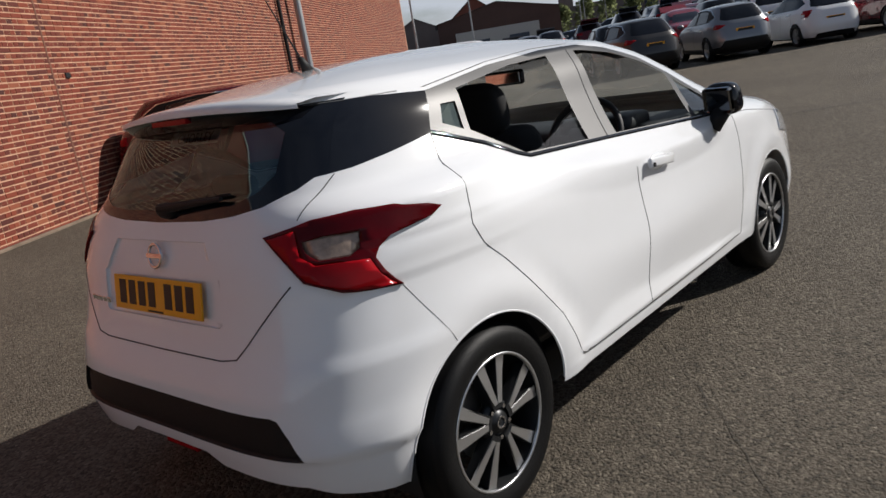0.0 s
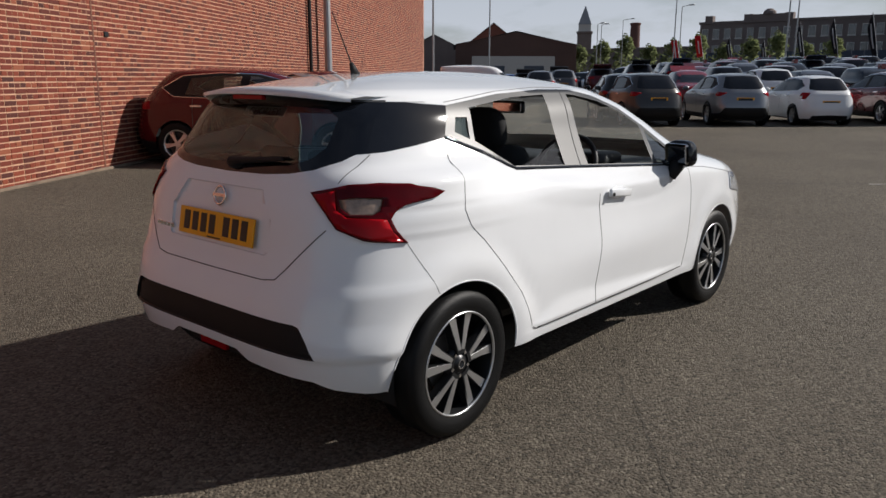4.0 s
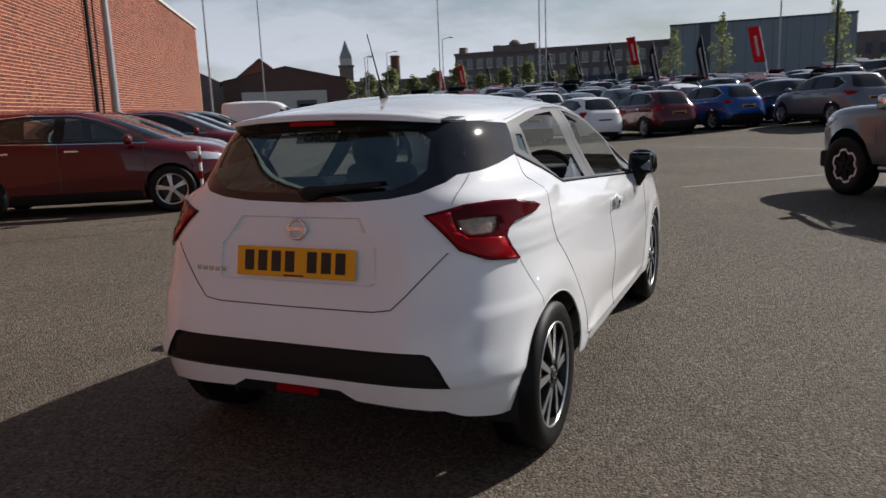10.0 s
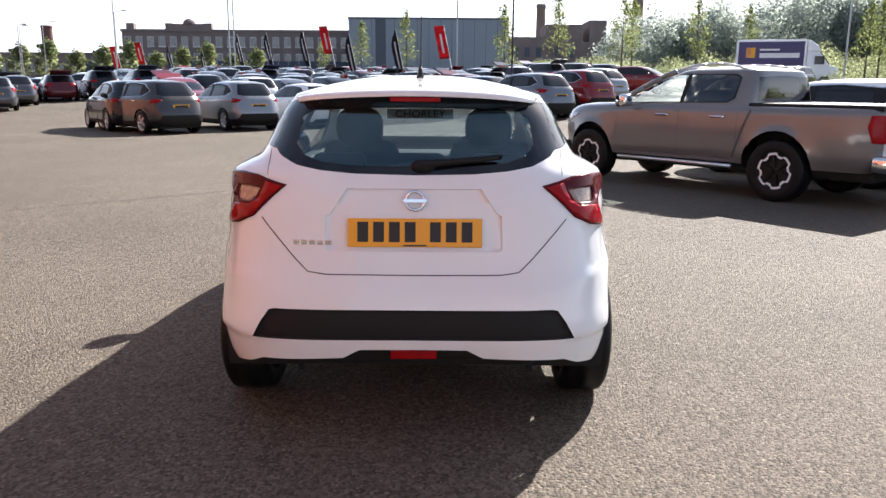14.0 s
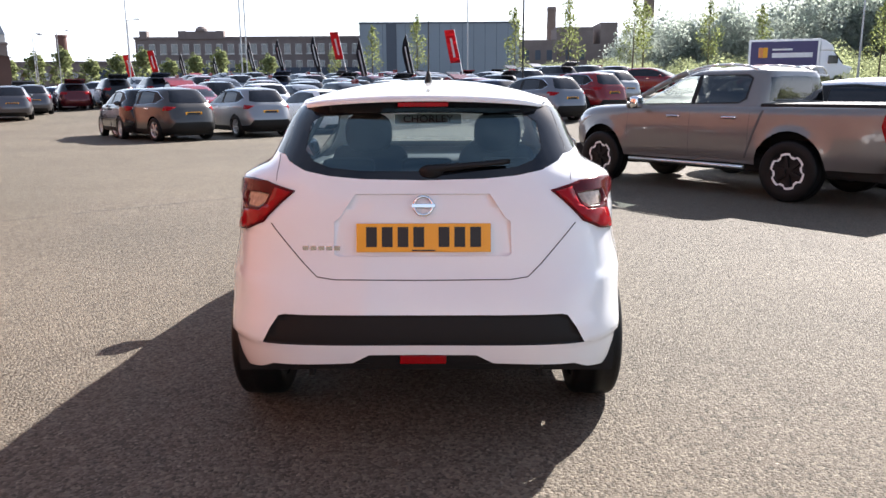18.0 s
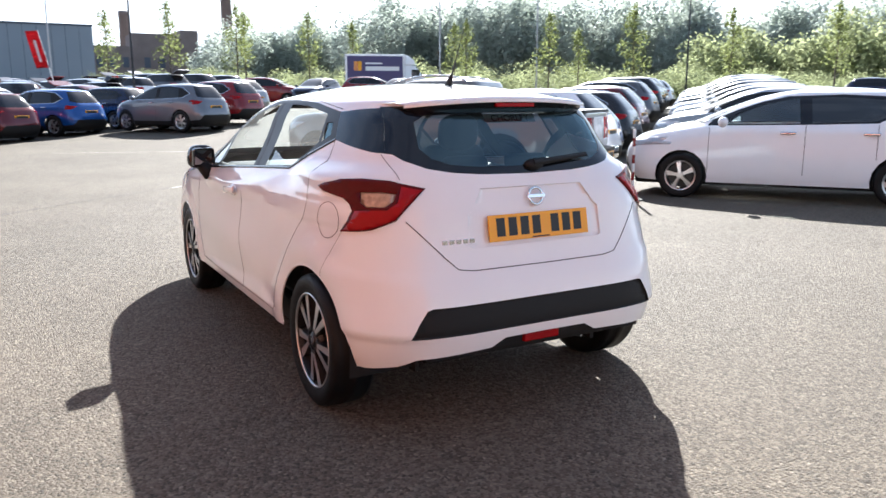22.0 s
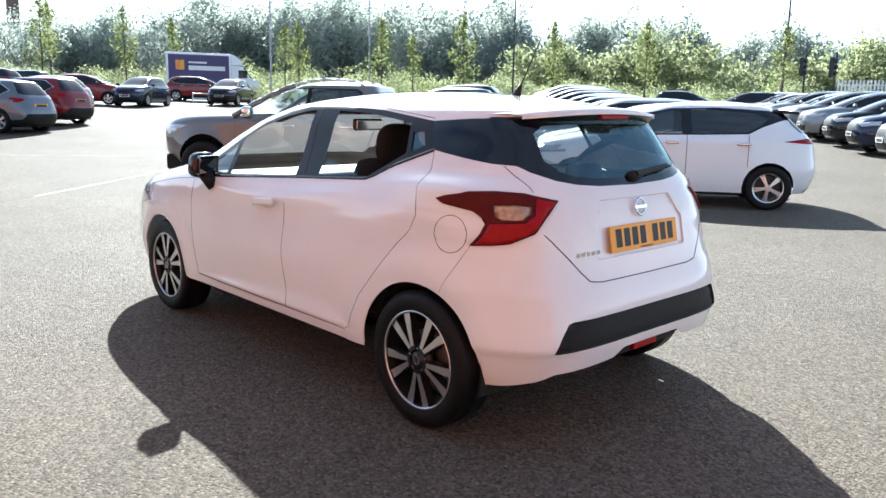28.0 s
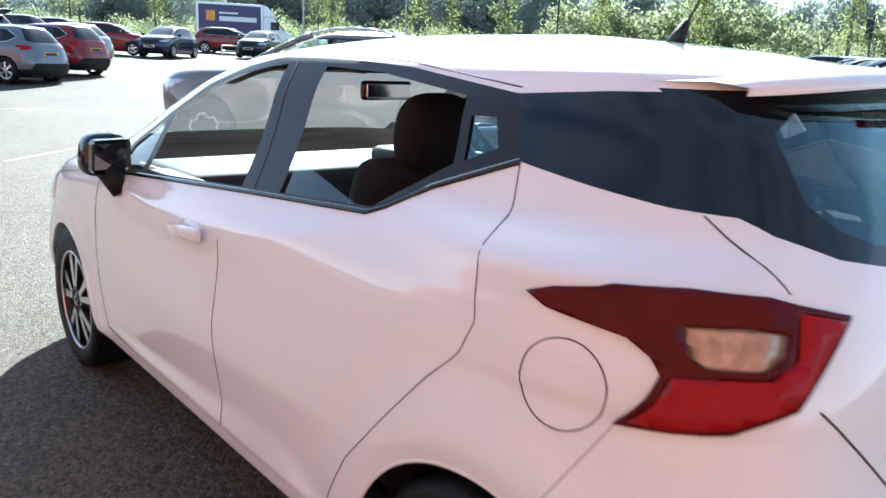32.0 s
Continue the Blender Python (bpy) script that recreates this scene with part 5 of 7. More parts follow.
bodies, glass_me, lamp_me, wheel_me, lot_names, lot_keys = joined_lot()
for j in range(8):
    for i in range(-9, 13):
        if rng.random() < 0.08:
            continue
        x = -6.3 + RX * 2.35 * i + HX * (7.4 + 5.4 * j)
        y = 21.7 + RY * 2.35 * i + HY * (7.4 + 5.4 * j)
        if (x > 3 and y < 44 and x + 0 * y > 3) or y < 27 or x < -31 or (x < -12.5 and y < 37):
            continue
        key = rng.choice(lot_keys)
        f = 1 if j % 2 else -1
        t = thing("parked_car", f"{lot_names[key]} stock car in a packed row", "car", heading(x + rng.uniform(-.15, .15), y + rng.uniform(-.3, .3), HX * f, HY * f), "stock cars")
        s = rng.uniform(0.95, 1.06)
        for n, me in (("body", bodies[key]), ("glasshouse", glass_me), ("tail_lamp", lamp_me[0]), ("tail_lamp", lamp_me[1])):
            o = new(n, me); o.parent = t
            o.scale = (1, 1, s)
        for wx in (-0.79, 0.79):
            for wy in (-1.28, 1.28):
                o = new("wheel", wheel_me); o.parent = t
                o.location = (wx, wy, 0.32)
        if rng.random() < 0.6:   # red ribbon tag stood on the roof, or a raised tailgate
            if rng.random() < 0.5:
                part("roof_tag", boxed(-0.09, 0.09, 0.5, 0.9, 1.45 * s, 1.45 * s + 0.20, 0.02), M["red"], t, "red tag on the roof")
            else:
                b2 = boxed(-0.52, 0.52, -0.55, 0.0, -0.03, 0.03, 0.02); b2.transform(Matrix.Translation((0, -1.55, 1.50 * s)) @ pose(0, 0, 0, -24))
                part("raised_tailgate", b2, bodies[key].materials[0], t, "raised tailgate")


# ---- pickup truck ----
def pickup():
    t = thing("pickup_truck", "bronze-grey double-cab pickup with plastic film on its tailgate", "pickup truck")
    low = [(0.44, 0.86, -1.10, 3.92, 12, 4.2), (0.58, 0.91, -1.20, 4.02, 12, 4.2), (0.82, 0.925, -1.22, 4.05, 12, 4.0), (1.02, 0.915, -1.215, 4.0, 12, 3.8), (1.13, 0.895, -1.21, 3.82, 12, 3.7), (1.18, 0.86, -1.20, 3.50, 12, 3.6)]
    bm = shell(low, 60, 4, 1.215, lambda x, y, z: (x + math.copysign(sum(0.035 * bell((math.hypot(y - a, z - 0.39) - 0.47) / 0.07) for a in (0, 3.15)), x) if abs(x) > 0.5 else x, y, z), 7)
    SURFACE[0] = BVHTree.FromBMesh(bm)
    for s in (-1, 1):
        for y, z0, z1 in ((0.58, 0.62, 1.12), (1.50, 0.5, 1.13), (2.62, 0.70, 1.12)):
            ribbon("door_joint", [(y, z0), (y, z1)], 0, s, 0.006, 0.001, M["gap"], t)
        ribbon("door_joint", [(0.72, 0.50), (2.48, 0.50)], 0, s, 0.006, 0.001, M["gap"], t)
        ribbon("bed_joint", [(0.62, 0.52), (0.40, 1.14)], 0, s, 0.040, 0.001, M["gap"], t)
    SURFACE[0] = SKIN
    for s in (-1, 1):
        for a in (0.0, 3.15):
            bmesh.ops.delete(bm, geom=carve(bm, circle(a, 0.42, 0.475, 24), 0, side(s)), context="FACES")
        tl = lift(bm, carve(bm, [(-1.3, 1.12), (-1.08, 1.11), (-1.06, 0.98), (-1.12, 0.80), (-1.3, 0.78)], 0, side(s)), "tail_lamp", M["lamp_red"], t, "large red tail lamp", out=0.006, rim=0.012)
        lift(bm, carve(bm, [(3.45, 1.02), (3.72, 1.02), (4.1, 0.93), (4.1, 0.80), (3.80, 0.84)], 0, lambda c: c.x * s > 0.45), "headlamp", M["lamp_glass"], t, "clear headlamp", out=0.006, rim=0.012)
    lift(bm, carve(bm, both([(0.0, 0.58), (0.42, 0.60), (0.50, 0.92), (0.0, 0.94)]), 1, lambda c: c.y > 3.3), "grille", M["trim"], t, "black grille", out=0.003)
    lift(bm, carve(bm, both([(0.0, 0.62), (0.72, 0.62), (0.74, 1.12), (0.0, 1.12)]), 1, lambda c: c.y < -1.0), "tailgate", mat("clear_plastic_film", (0.55, 0.56, 0.57), 0.25, 0.3, vary=0.35, scale=9, bump=0.9, fscale=14), t, "tailgate wrapped in creased plastic film", out=0.01, rim=0.02)
    lift(bm, list(bm.faces), "lower_body", M["truck"], t)
    bm.free()
    cab = [(1.06, 0.875, 0.44, 3.0, 9, 4.6), (1.17, 0.855, 0.445, 2.78, 9, 5), (1.29, 0.815, 0.45, 2.50, 9, 5), (1.43, 0.76, 0.46, 2.20, 9, 5), (1.56, 0.71, 0.475, 1.95, 8, 5), (1.645, 0.66, 0.51, 1.74, 7, 5)]
    bm = shell(cab, 60, 4, 1.725, None, 7)
    for s in (-1, 1):
        lift(bm, carve(bm, [(1.54, 1.225), (2.46, 1.205), (2.18, 1.40), (1.94, 1.53), (1.70, 1.585), (1.52, 1.59)], 0, side(s)), "front_side_window", M["glass"], t, out=-0.004)
        lift(bm, carve(bm, [(0.72, 1.29), (0.80, 1.24), (1.47, 1.225), (1.45, 1.59), (0.78, 1.58), (0.70, 1.54)], 0, side(s)), "rear_side_window", M["dark_tint"], t, out=-0.004)
        lift(bm, carve(bm, [(0.69, 1.28), (0.79, 1.222), (2.52, 1.19), (2.19, 1.42), (1.95, 1.55), (1.70, 1.607), (0.76, 1.60), (0.675, 1.55)], 0, side(s)), "window_frame", M["trim"], t, out=0.001)
    lift(bm, carve(bm, both([(0.0, 1.25), (0.66, 1.25), (0.60, 1.56), (0.0, 1.58)]), 1, lambda c: c.y < 1.0), "rear_window", M["dark_tint"], t, out=-0.003)
    lift(bm, [f for f in bm.faces if (c := f.calc_center_median()).y > 1.6 and 1.15 < c.z < 1.63 and f.normal.y > 0.3 and abs(c.x) < 0.74], "windscreen", M["glass"], t)
    lift(bm, list(bm.faces), "cab", M["truck"], t)
    bm.free()
    for s in (-1, 1):
        line = [(s * 0.862, 2.66, 1.165), (s * 0.825, 2.50, 1.27), (s * 0.775, 2.22, 1.42), (s * 0.725, 1.96, 1.55), (s * 0.675, 1.74, 1.64)]
        bm = bmesh.new()
        for p, q in zip(line, line[1:]):
            cyl(bm, p, q, 0.042, None, 10)
        part("windscreen_pillar", bm, M["truck"], t, "", True)
    part("bed_cover", boxed(-0.80, 0.80, -1.19, 0.50, 1.16, 1.228, 0.02), M["trim"], t, "black bed cover")
    part("high_brake_lamp", boxed(-0.10, 0.10, 0.60, 0.68, 1.65, 1.68, 0.008), M["lamp_red"], t)
    part("rear_bumper", boxed(-0.86, 0.86, -1.38, -1.12, 0.46, 0.66, 0.05), M["chrome"], t, "chrome rear bumper", True)
    part("bumper_step", boxed(-0.40, 0.40, -1.40, -1.20, 0.60, 0.675, 0.02), M["trim"], t)
    small_plate(t, -1.405, 0.56, M["plate_y"], -1)
    small_plate(t, 4.07, 0.52, M["plate_w"], 1)
    for s in (-1, 1):
        bm = bmesh.new()
        cyl(bm, (s * 0.90, 0.62, 0.40), (s * 0.90, 2.55, 0.40), 0.027, None, 12)
        part("side_step", bm, M["alloy"], t, "bright tubular side step", True)
        bm = bmesh.new()
        pts = [(s * 0.60, 0.68, 1.655), (s * 0.59, 0.82, 1.705), (s * 0.58, 1.05, 1.735), (s * 0.58, 1.30, 1.738), (s * 0.585, 1.55, 1.715), (s * 0.60, 1.78, 1.655)]
        for p, q in zip(pts, pts[1:]):
            cyl(bm, p, q, 0.017, None, 10)
        part("roof_rail", bm, M["alloy"], t, "silver roof rail", True)
        for y in (1.62 - 0.75, 2.5 - 0.73):
            part("door_handle", boxed(min(s * 0.90, s * 0.945), max(s * 0.90, s * 0.945), y - 0.11, y + 0.11, 1.025, 1.06, 0.012), M["chrome"], t, "chrome door handle")
        b2 = boxed(min(s * 0.93, s * 1.12), max(s * 0.93, s * 1.12), 2.28, 2.42, 1.14, 1.32, 0.04)
        part("door_mirror", b2, M["chrome"], t, "chrome door mirror", True)
        for a in (0.0, 3.15):
            part("arch_liner", boxed(min(s * 0.45, s * 0.56), max(s * 0.45, s * 0.56), a - 0.46, a + 0.46, 0.3, 0.9), M["under"], t)
    part("underbody", boxed(-0.70, 0.70, -1.1, 3.9, 0.32, 0.56, 0.04), M["under"], t)
    part("seats", boxed(-0.62, 0.62, 1.25, 1.45, 0.9, 1.38, 0.06), M["cloth"], t)
    rim_m = mat("black_rim", (0.006, 0.006, 0.007), 0.5, 0.0, spec=0.25)
    first = None
    for s in (-1, 1):
        for a in (0.0, 3.15):
            wh = new("wheel"); wh.parent = t
            wh.matrix_local = pose(s * 0.79, a, 0.39, 11, 0, 0 if s > 0 else 180)
            if first is None:
                ty = tyre_part(wh, 0.39, 0.26, 0.235)
                bm = spun([(0.235, -0.1), (0.225, 0.09), (0.238, 0.115), (0.215, 0.105), (0.19, 0.08), (0.10, 0.085), (0.0005, 0.10)], 36)
                ri = part("rim", bm, rim_m, wh, "", True)
                bm = bmesh.new()   # notched bright edge
                n = 48
                ring = []
                for i in range(n):
                    an = 2 * math.pi * i / n
                    d = 0.5 + 0.5 * math.cos(6 * an)
                    r1 = 0.232 - 0.034 * (d > 0.72)
                    ring.append([bm.verts.new((0.113, rr * math.cos(an), rr * math.sin(an))) for rr in (r1, r1 - 0.030)])
                for i in range(n):
                    p, q = ring[i], ring[(i + 1) % n]
                    bm.faces.new((p[0], q[0], q[1], p[1]))
                for k in range(6):
                    part("spoke", spoke_mesh(0.03, 0.20, 0.028, 0.022, math.pi * (k + 0.5) / 3, 0.085, 0.112), rim_m, ri)
                ed = part("rim_edge", bm, M["white_print"], ri, "white notched edge")
                first = (ty.data, ri.data, ed.data, ri)
            else:
                new("tyre", first[0]).parent = wh
                ri = new("rim", first[1]); ri.parent = wh
                for o in [o for o in first[3].children if o.name.startswith("spoke")]:
                    new("spoke", o.data).parent = ri
                new("rim_edge", first[2]).parent = ri
    t.matrix_world = heading(5.03, 6.72, -0.593, 0.805)


pickup()


# ---- vans ----
def panel_van(m, label):
    t = thing("panel_van", label, "van")
    lv = [(0.30, 0.90, -2.6, 2.45, 12, 4.5), (0.55, 0.97, -2.7, 2.65, 12, 4.2), (0.95, 0.99, -2.7, 2.62, 12, 4.0), (1.20, 0.985, -2.7, 2.45, 12, 4.0), (1.45, 0.97, -2.69, 2.05, 12, 4.5), (1.80, 0.93, -2.67, 1.62, 12, 5), (2.15, 0.88, -2.63, 1.22, 12, 5), (2.30, 0.82, -2.58, 0.9, 10, 5)]
    bm = shell(lv, 50, 3, 2.42, None, 6)
    for s in (-1, 1):
        for a in (-1.6, 1.7):
            bmesh.ops.delete(bm, geom=carve(bm, circle(a, 0.34, 0.40, 18), 0, side(s)), context="FACES")
        lift(bm, carve(bm, [(0.95, 1.30), (1.95, 1.22), (1.55, 1.75), (1.0, 1.80)], 0, side(s)), "side_window", M["gloss"], t)
        part("arch_liner", boxed(min(s * 0.5, s * 0.6), max(s * 0.5, s * 0.6), -2.0, 2.1, 0.25, 0.8), M["under"], t)
    lift(bm, [f for f in bm.faces if (c := f.calc_center_median()).y > 1.0 and 1.35 < c.z < 1.95 and f.normal.y > 0.35], "windscreen", M["gloss"], t)
    for s in (-1, 1):
        lift(bm, carve(bm, [(s * 0.55, 0.98), (s * 0.95, 1.12), (s * 1.0, 0.90), (s * 0.65, 0.86)], 1, lambda c: c.y > 1.8), "headlamp", M["lamp_glass"], t, out=0.006, rim=0.01)
    lift(bm, carve(bm, both([(0.0, 0.45), (0.7, 0.45), (0.7, 0.62), (0.0, 0.62)]), 1, lambda c: c.y > 1.8), "grille", M["trim"], t, out=0.003)
    lift(bm, list(bm.faces), "body_shell", M["white"], t)
    bm.free()
    part("underbody", boxed(-0.7, 0.7, -2.5, 2.4, 0.2, 0.5, 0.03), M["under"], t)
    add_wheels(t, 0.95, (-1.6, 1.7), 0.34, 0.21, 0.21, M["alloy"])
    t.matrix_world = m


c = on_wall(31.5, 3.4)
panel_van(heading(c.x, c.y, RX, RY) @ Matrix.Diagonal((0.88, 0.82, 0.80, 1)), "white small panel van parked by the brick wall")
place("white_suv", -8.4, 30.5, HX, HY)


def box_van(x, y, dx, dy):
    t = thing("box_van", "purple and white box van queueing on the road", "van")
    purple = mat("purple_panel", (0.045, 0.035, 0.12), 0.4, vary=0.04)
    part("cargo_box", boxed(-1.05, 1.05, -3.4, 1.2, 0.9, 3.2, 0.04), M["white"], t, "white framed cargo box")

    def profile(name, pts, half, material, label="", taper=0.92):
        """A body of one side outline, drawn in a little towards its top."""
        bm = bmesh.new()
        z1 = max(p[1] for p in pts); z0 = min(p[1] for p in pts)
        sides = [[bm.verts.new((sx * half * (1 - (1 - taper) * (z - z0) / (z1 - z0)), yy, z)) for yy, z in pts] for sx in (-1, 1)]
        bm.faces.new(sides[0]); bm.faces.new(sides[1][::-1])
        for i in range(len(pts)):
            j = (i + 1) % len(pts)
            bm.faces.new((sides[0][i], sides[0][j], sides[1][j], sides[1][i]))
        bmesh.ops.recalc_face_normals(bm, faces=bm.faces)
        bmesh.ops.bevel(bm, geom=bm.edges[:], offset=0.07, segments=3, affect="EDGES", profile=0.5)
        return part(name, bm, material, t, label, True)

    profile("cab_body", [(1.22, 0.45), (3.35, 0.45), (3.45, 0.95), (3.25, 1.28), (2.72, 1.42), (2.05, 2.35), (1.22, 2.42)], 0.99, M["white"], "white cab")
    profile("roof_fairing", [(1.22, 2.38), (2.15, 2.38), (1.95, 2.75), (1.55, 3.08), (1.22, 3.2)], 0.98, M["white"], "white roof fairing")
    profile("windscreen", [(2.70, 1.46), (2.10, 2.28), (2.13, 2.30), (2.74, 1.48)], 0.86, M["gloss"], "", 0.9)
    for s in (-1, 1):
        lo, hi = min(s * 1.04, s * 1.062), max(s * 1.04, s * 1.062)
        panel = part("side_panel", boxed(lo, hi, -3.25, 1.05, 1.05, 3.05, 0.004), purple, t, "purple side panel")
        part("side_window", boxed(min(s * 0.92, s * 1.0), max(s * 0.92, s * 1.0), 1.75, 2.38, 1.5, 2.05, 0.02), M["gloss"], t)
        lo, hi = min(s * 1.05, s * 1.068), max(s * 1.05, s * 1.068)
        part("logo_shape", boxed(lo, hi, -2.75, -2.45, 1.95, 2.65, 0.006), M["orange"], panel, "orange half of a shield shape")
        part("logo_shape", boxed(lo, hi, -2.44, -2.14, 1.95, 2.65, 0.006), M["plate_y"], panel, "yellow half of a shield shape")
        for y0, y1, z0, z1 in ((-1.85, 0.75, 1.95, 2.27), (-1.85, -0.55, 2.44, 2.56)):
            part("lettering_bar", boxed(lo, hi, y0, y1, z0, z1), M["white_print"], panel, "plain white lettering bar")
    part("chassis", boxed(-0.8, 0.8, -3.3, 3.0, 0.4, 0.9, 0.03), M["under"], t)
    add_wheels(t, 1.0, (-2.1, 2.5), 0.36, 0.24, 0.2, M["alloy_dark"])
    t.matrix_world = heading(x, y, dx, dy)


box_van(24.6, 52.6, 0.95, -0.31)

# ---- brick courses ----
def brick_wall():
    rs = np.random.RandomState(3)
    L, H, J = 0.215, 0.062, 0.013
    verts, faces = [], []
    near = []
    rows = int(WALL_H / (H + J))
    for r in range(rows):
        z = r * (H + J)
        head = r % 2 == 1
        w = 0.1025 if head else L
        s = WALL_A + (0.056 if head else (0.1125 if r % 2 else 0.0))
        while s < WALL_B - w:
            if head and s > 14:   # far stretch: keep to stretchers
                w = L
            d = rs.uniform(-0.003, 0.003)
            sc, zc = s + rs.uniform(-0.002, 0.002), z + rs.uniform(-0.002, 0.002)
            if -3.2 < s < 1.6 and 0.25 < z < 1.2 and len(near) < 300 and not head:
                near.append((sc, zc, d))
            else:
                n = len(verts)
                f = 0.010 + d
                a0, a1, z0, z1 = sc, sc + w, zc, zc + H
                verts += [(a0, 0.02, z0), (a1, 0.02, z0), (a1, 0.02, z1), (a0, 0.02, z1), (a0 + 0.003, -f, z0 + 0.003), (a1 - 0.003, -f, z0 + 0.003), (a1 - 0.003, -f, z1 - 0.003), (a0 + 0.003, -f, z1 - 0.003)]
                faces += [(n + 4, n + 5, n + 6, n + 7), (n, n + 1, n + 5, n + 4), (n + 1, n + 2, n + 6, n + 5), (n + 2, n + 3, n + 7, n + 6), (n + 3, n, n + 4, n + 7)]
            s += w + 0.009
    me = bpy.data.meshes.new("brickwork")
    me.from_pydata(verts, [], faces)
    o = link("brickwork", me, M["brick"], bw)
    tagged(o, "red bricks in courses", "", "", "stuff")
    bm = bmesh.new()
    vs = [(0, 0.02, 0), (L, 0.02, 0), (L, 0.02, H), (0, 0.02, H), (0.003, -0.011, 0.003), (L - 0.003, -0.011, 0.003), (L - 0.003, -0.011, H - 0.003), (0.003, -0.011, H - 0.003)]
    bv = [bm.verts.new(v) for v in vs]
    for f in ((4, 5, 6, 7), (0, 1, 5, 4), (1, 2, 6, 5), (2, 3, 7, 6), (3, 0, 4, 7)):
        bm.faces.new([bv[i] for i in f])
    bme = bpy.data.meshes.new("brick"); bm.to_mesh(bme); bm.free()
    bme.materials.append(M["brick_one"])
    for s, z, d in near:
        o = new("brick", bme)
        o.parent = bw
        o.location = (s, -d, z)


def brick_tone(name, node, out):
    m = mat(name, (0.3, 0.1, 0.05), 0.88, vary=0.0, bump=0.35, fscale=120)
    n, l = m.node_tree.nodes, m.node_tree.links
    b = n["Principled BSDF"]
    g = n.new(node)
    ramp = n.new("ShaderNodeValToRGB")
    cols = ((0.0, (0.06, 0.014, 0.010)), (0.10, (0.100, 0.018, 0.010)), (0.50, (0.155, 0.026, 0.012)), (0.88, (0.20, 0.038, 0.016)), (1.0, (0.26, 0.080, 0.038)))
    while len(ramp.color_ramp.elements) < len(cols):
        ramp.color_ramp.elements.new(0.5)
    for e, (p, c) in zip(ramp.color_ramp.elements, cols):
        e.position, e.color = p, (*c, 1)
    l.new(g.outputs[out], ramp.inputs[0])
    tc = n.new("ShaderNodeTexCoord")
    ns = n.new("ShaderNodeTexNoise")
    ns.inputs["Scale"].default_value, ns.inputs["Detail"].default_value = 1.3, 8
    l.new(tc.outputs["Object"], ns.inputs["Vector"])
    k = n.new("ShaderNodeMath"); k.operation = "MULTIPLY_ADD"
    l.new(ns.outputs[0], k.inputs[0]); k.inputs[1].default_value, k.inputs[2].default_value = 0.5, 0.72
    sc = n.new("ShaderNodeVectorMath"); sc.operation = "SCALE"
    l.new(ramp.outputs[0], sc.inputs[0]); l.new(k.outputs[0], sc.inputs["Scale"])
    l.new(sc.outputs[0], b.inputs["Base Color"])
    return m


M["brick"] = brick_tone("red_brick", "ShaderNodeNewGeometry", "Random Per Island")
M["brick_one"] = brick_tone("single_brick", "ShaderNodeObjectInfo", "Random")
brick_wall()
WM = Matrix.Translation(WALL0) @ pose(0, 0, 0, 0, 0, WALL_TURN)


def on_brick(name, bm, material, label, category="pipe"):
    o = part(name, bm, material, None)
    o.matrix_world = WM
    return tagged(o, label, category, "", "")


o = part("coping", boxed(WALL_A, WALL_B + 0.1, -0.08, 0.5, WALL_H, WALL_H + 0.12, 0.01), mat("pale_coping", (0.5, 0.48, 0.44), 0.8, vary=0.2), None)
o.matrix_world = WM
tagged(o, "pale stone coping on the wall top", "coping", "", "structure")
o = part("wall_return", boxed(WALL_B - 0.01, WALL_B + 0.3, 0.3, 12, -0.2, WALL_H), M["brick"], None)
o.matrix_world = WM
tagged(o, "end face of the brick building", "wall", "", "structure")

# ---- ground marks ----
white_line = mat("worn_white_line", (0.30, 0.29, 0.27), 0.8, vary=0.6, scale=7, fine=0.4)
seam = mat("dark_asphalt_seam", (0.032, 0.028, 0.024), 0.9, vary=0.3)


def strip(name, pts, width, material, label, wob=0.0, seed=1):
    r = random.Random(seed)
    bm = bmesh.new()
    last = None
    for (a, b), (c, d) in zip(pts, pts[1:]):
        n = max(2, int(math.hypot(c - a, d - b) / (0.06 if wob else 0.5)))
        nx, ny = -(d - b) / math.hypot(c - a, d - b), (c - a) / math.hypot(c - a, d - b)
        for i in range(n + 1):
            x, y = a + (c - a) * i / n + nx * r.uniform(-wob, wob), b + (d - b) * i / n + ny * r.uniform(-wob, wob)
            w = width * (r.uniform(0.5, 1.3) if wob else 1) / 2
            row = [bm.verts.new((x + nx * w, y + ny * w, rise(x, y) + 0.004)), bm.verts.new((x - nx * w, y - ny * w, rise(x, y) + 0.004))]
            if last:
                bm.faces.new((last[0], last[1], row[1], row[0]))
            last = row
    bmesh.ops.recalc_face_normals(bm, faces=bm.faces)
    return tagged(part(name, bm, material), label, "ground marking", "", "structure")


strip("white_line", [(0.25, 9.5), (3.3, 12.42)], 0.05, white_line, "faded white line on the asphalt")
strip("white_line", [(-1.0, 18.4), (1.56, 16.9), (4.47, 15.0), (7.0, 13.5)], 0.05, white_line, "faded white line on the asphalt")
strip("asphalt_seam", [(0.55, 1.55), (1.22, 0.77), (1.65, 0.18), (2.06, -0.38), (3.0, -1.7)], 0.004, mat("filled_crack", (0.045, 0.038, 0.030), 0.9, vary=0.4), "cracked seam in the asphalt", 0.012)
strip("asphalt_seam", [(-7.0, 3.0), (-5.23, 4.65), (-3.27, 6.4), (-1.24, 8.29), (0.22, 9.5)], 0.03, seam, "dark seam in the asphalt", 0.012, 2)


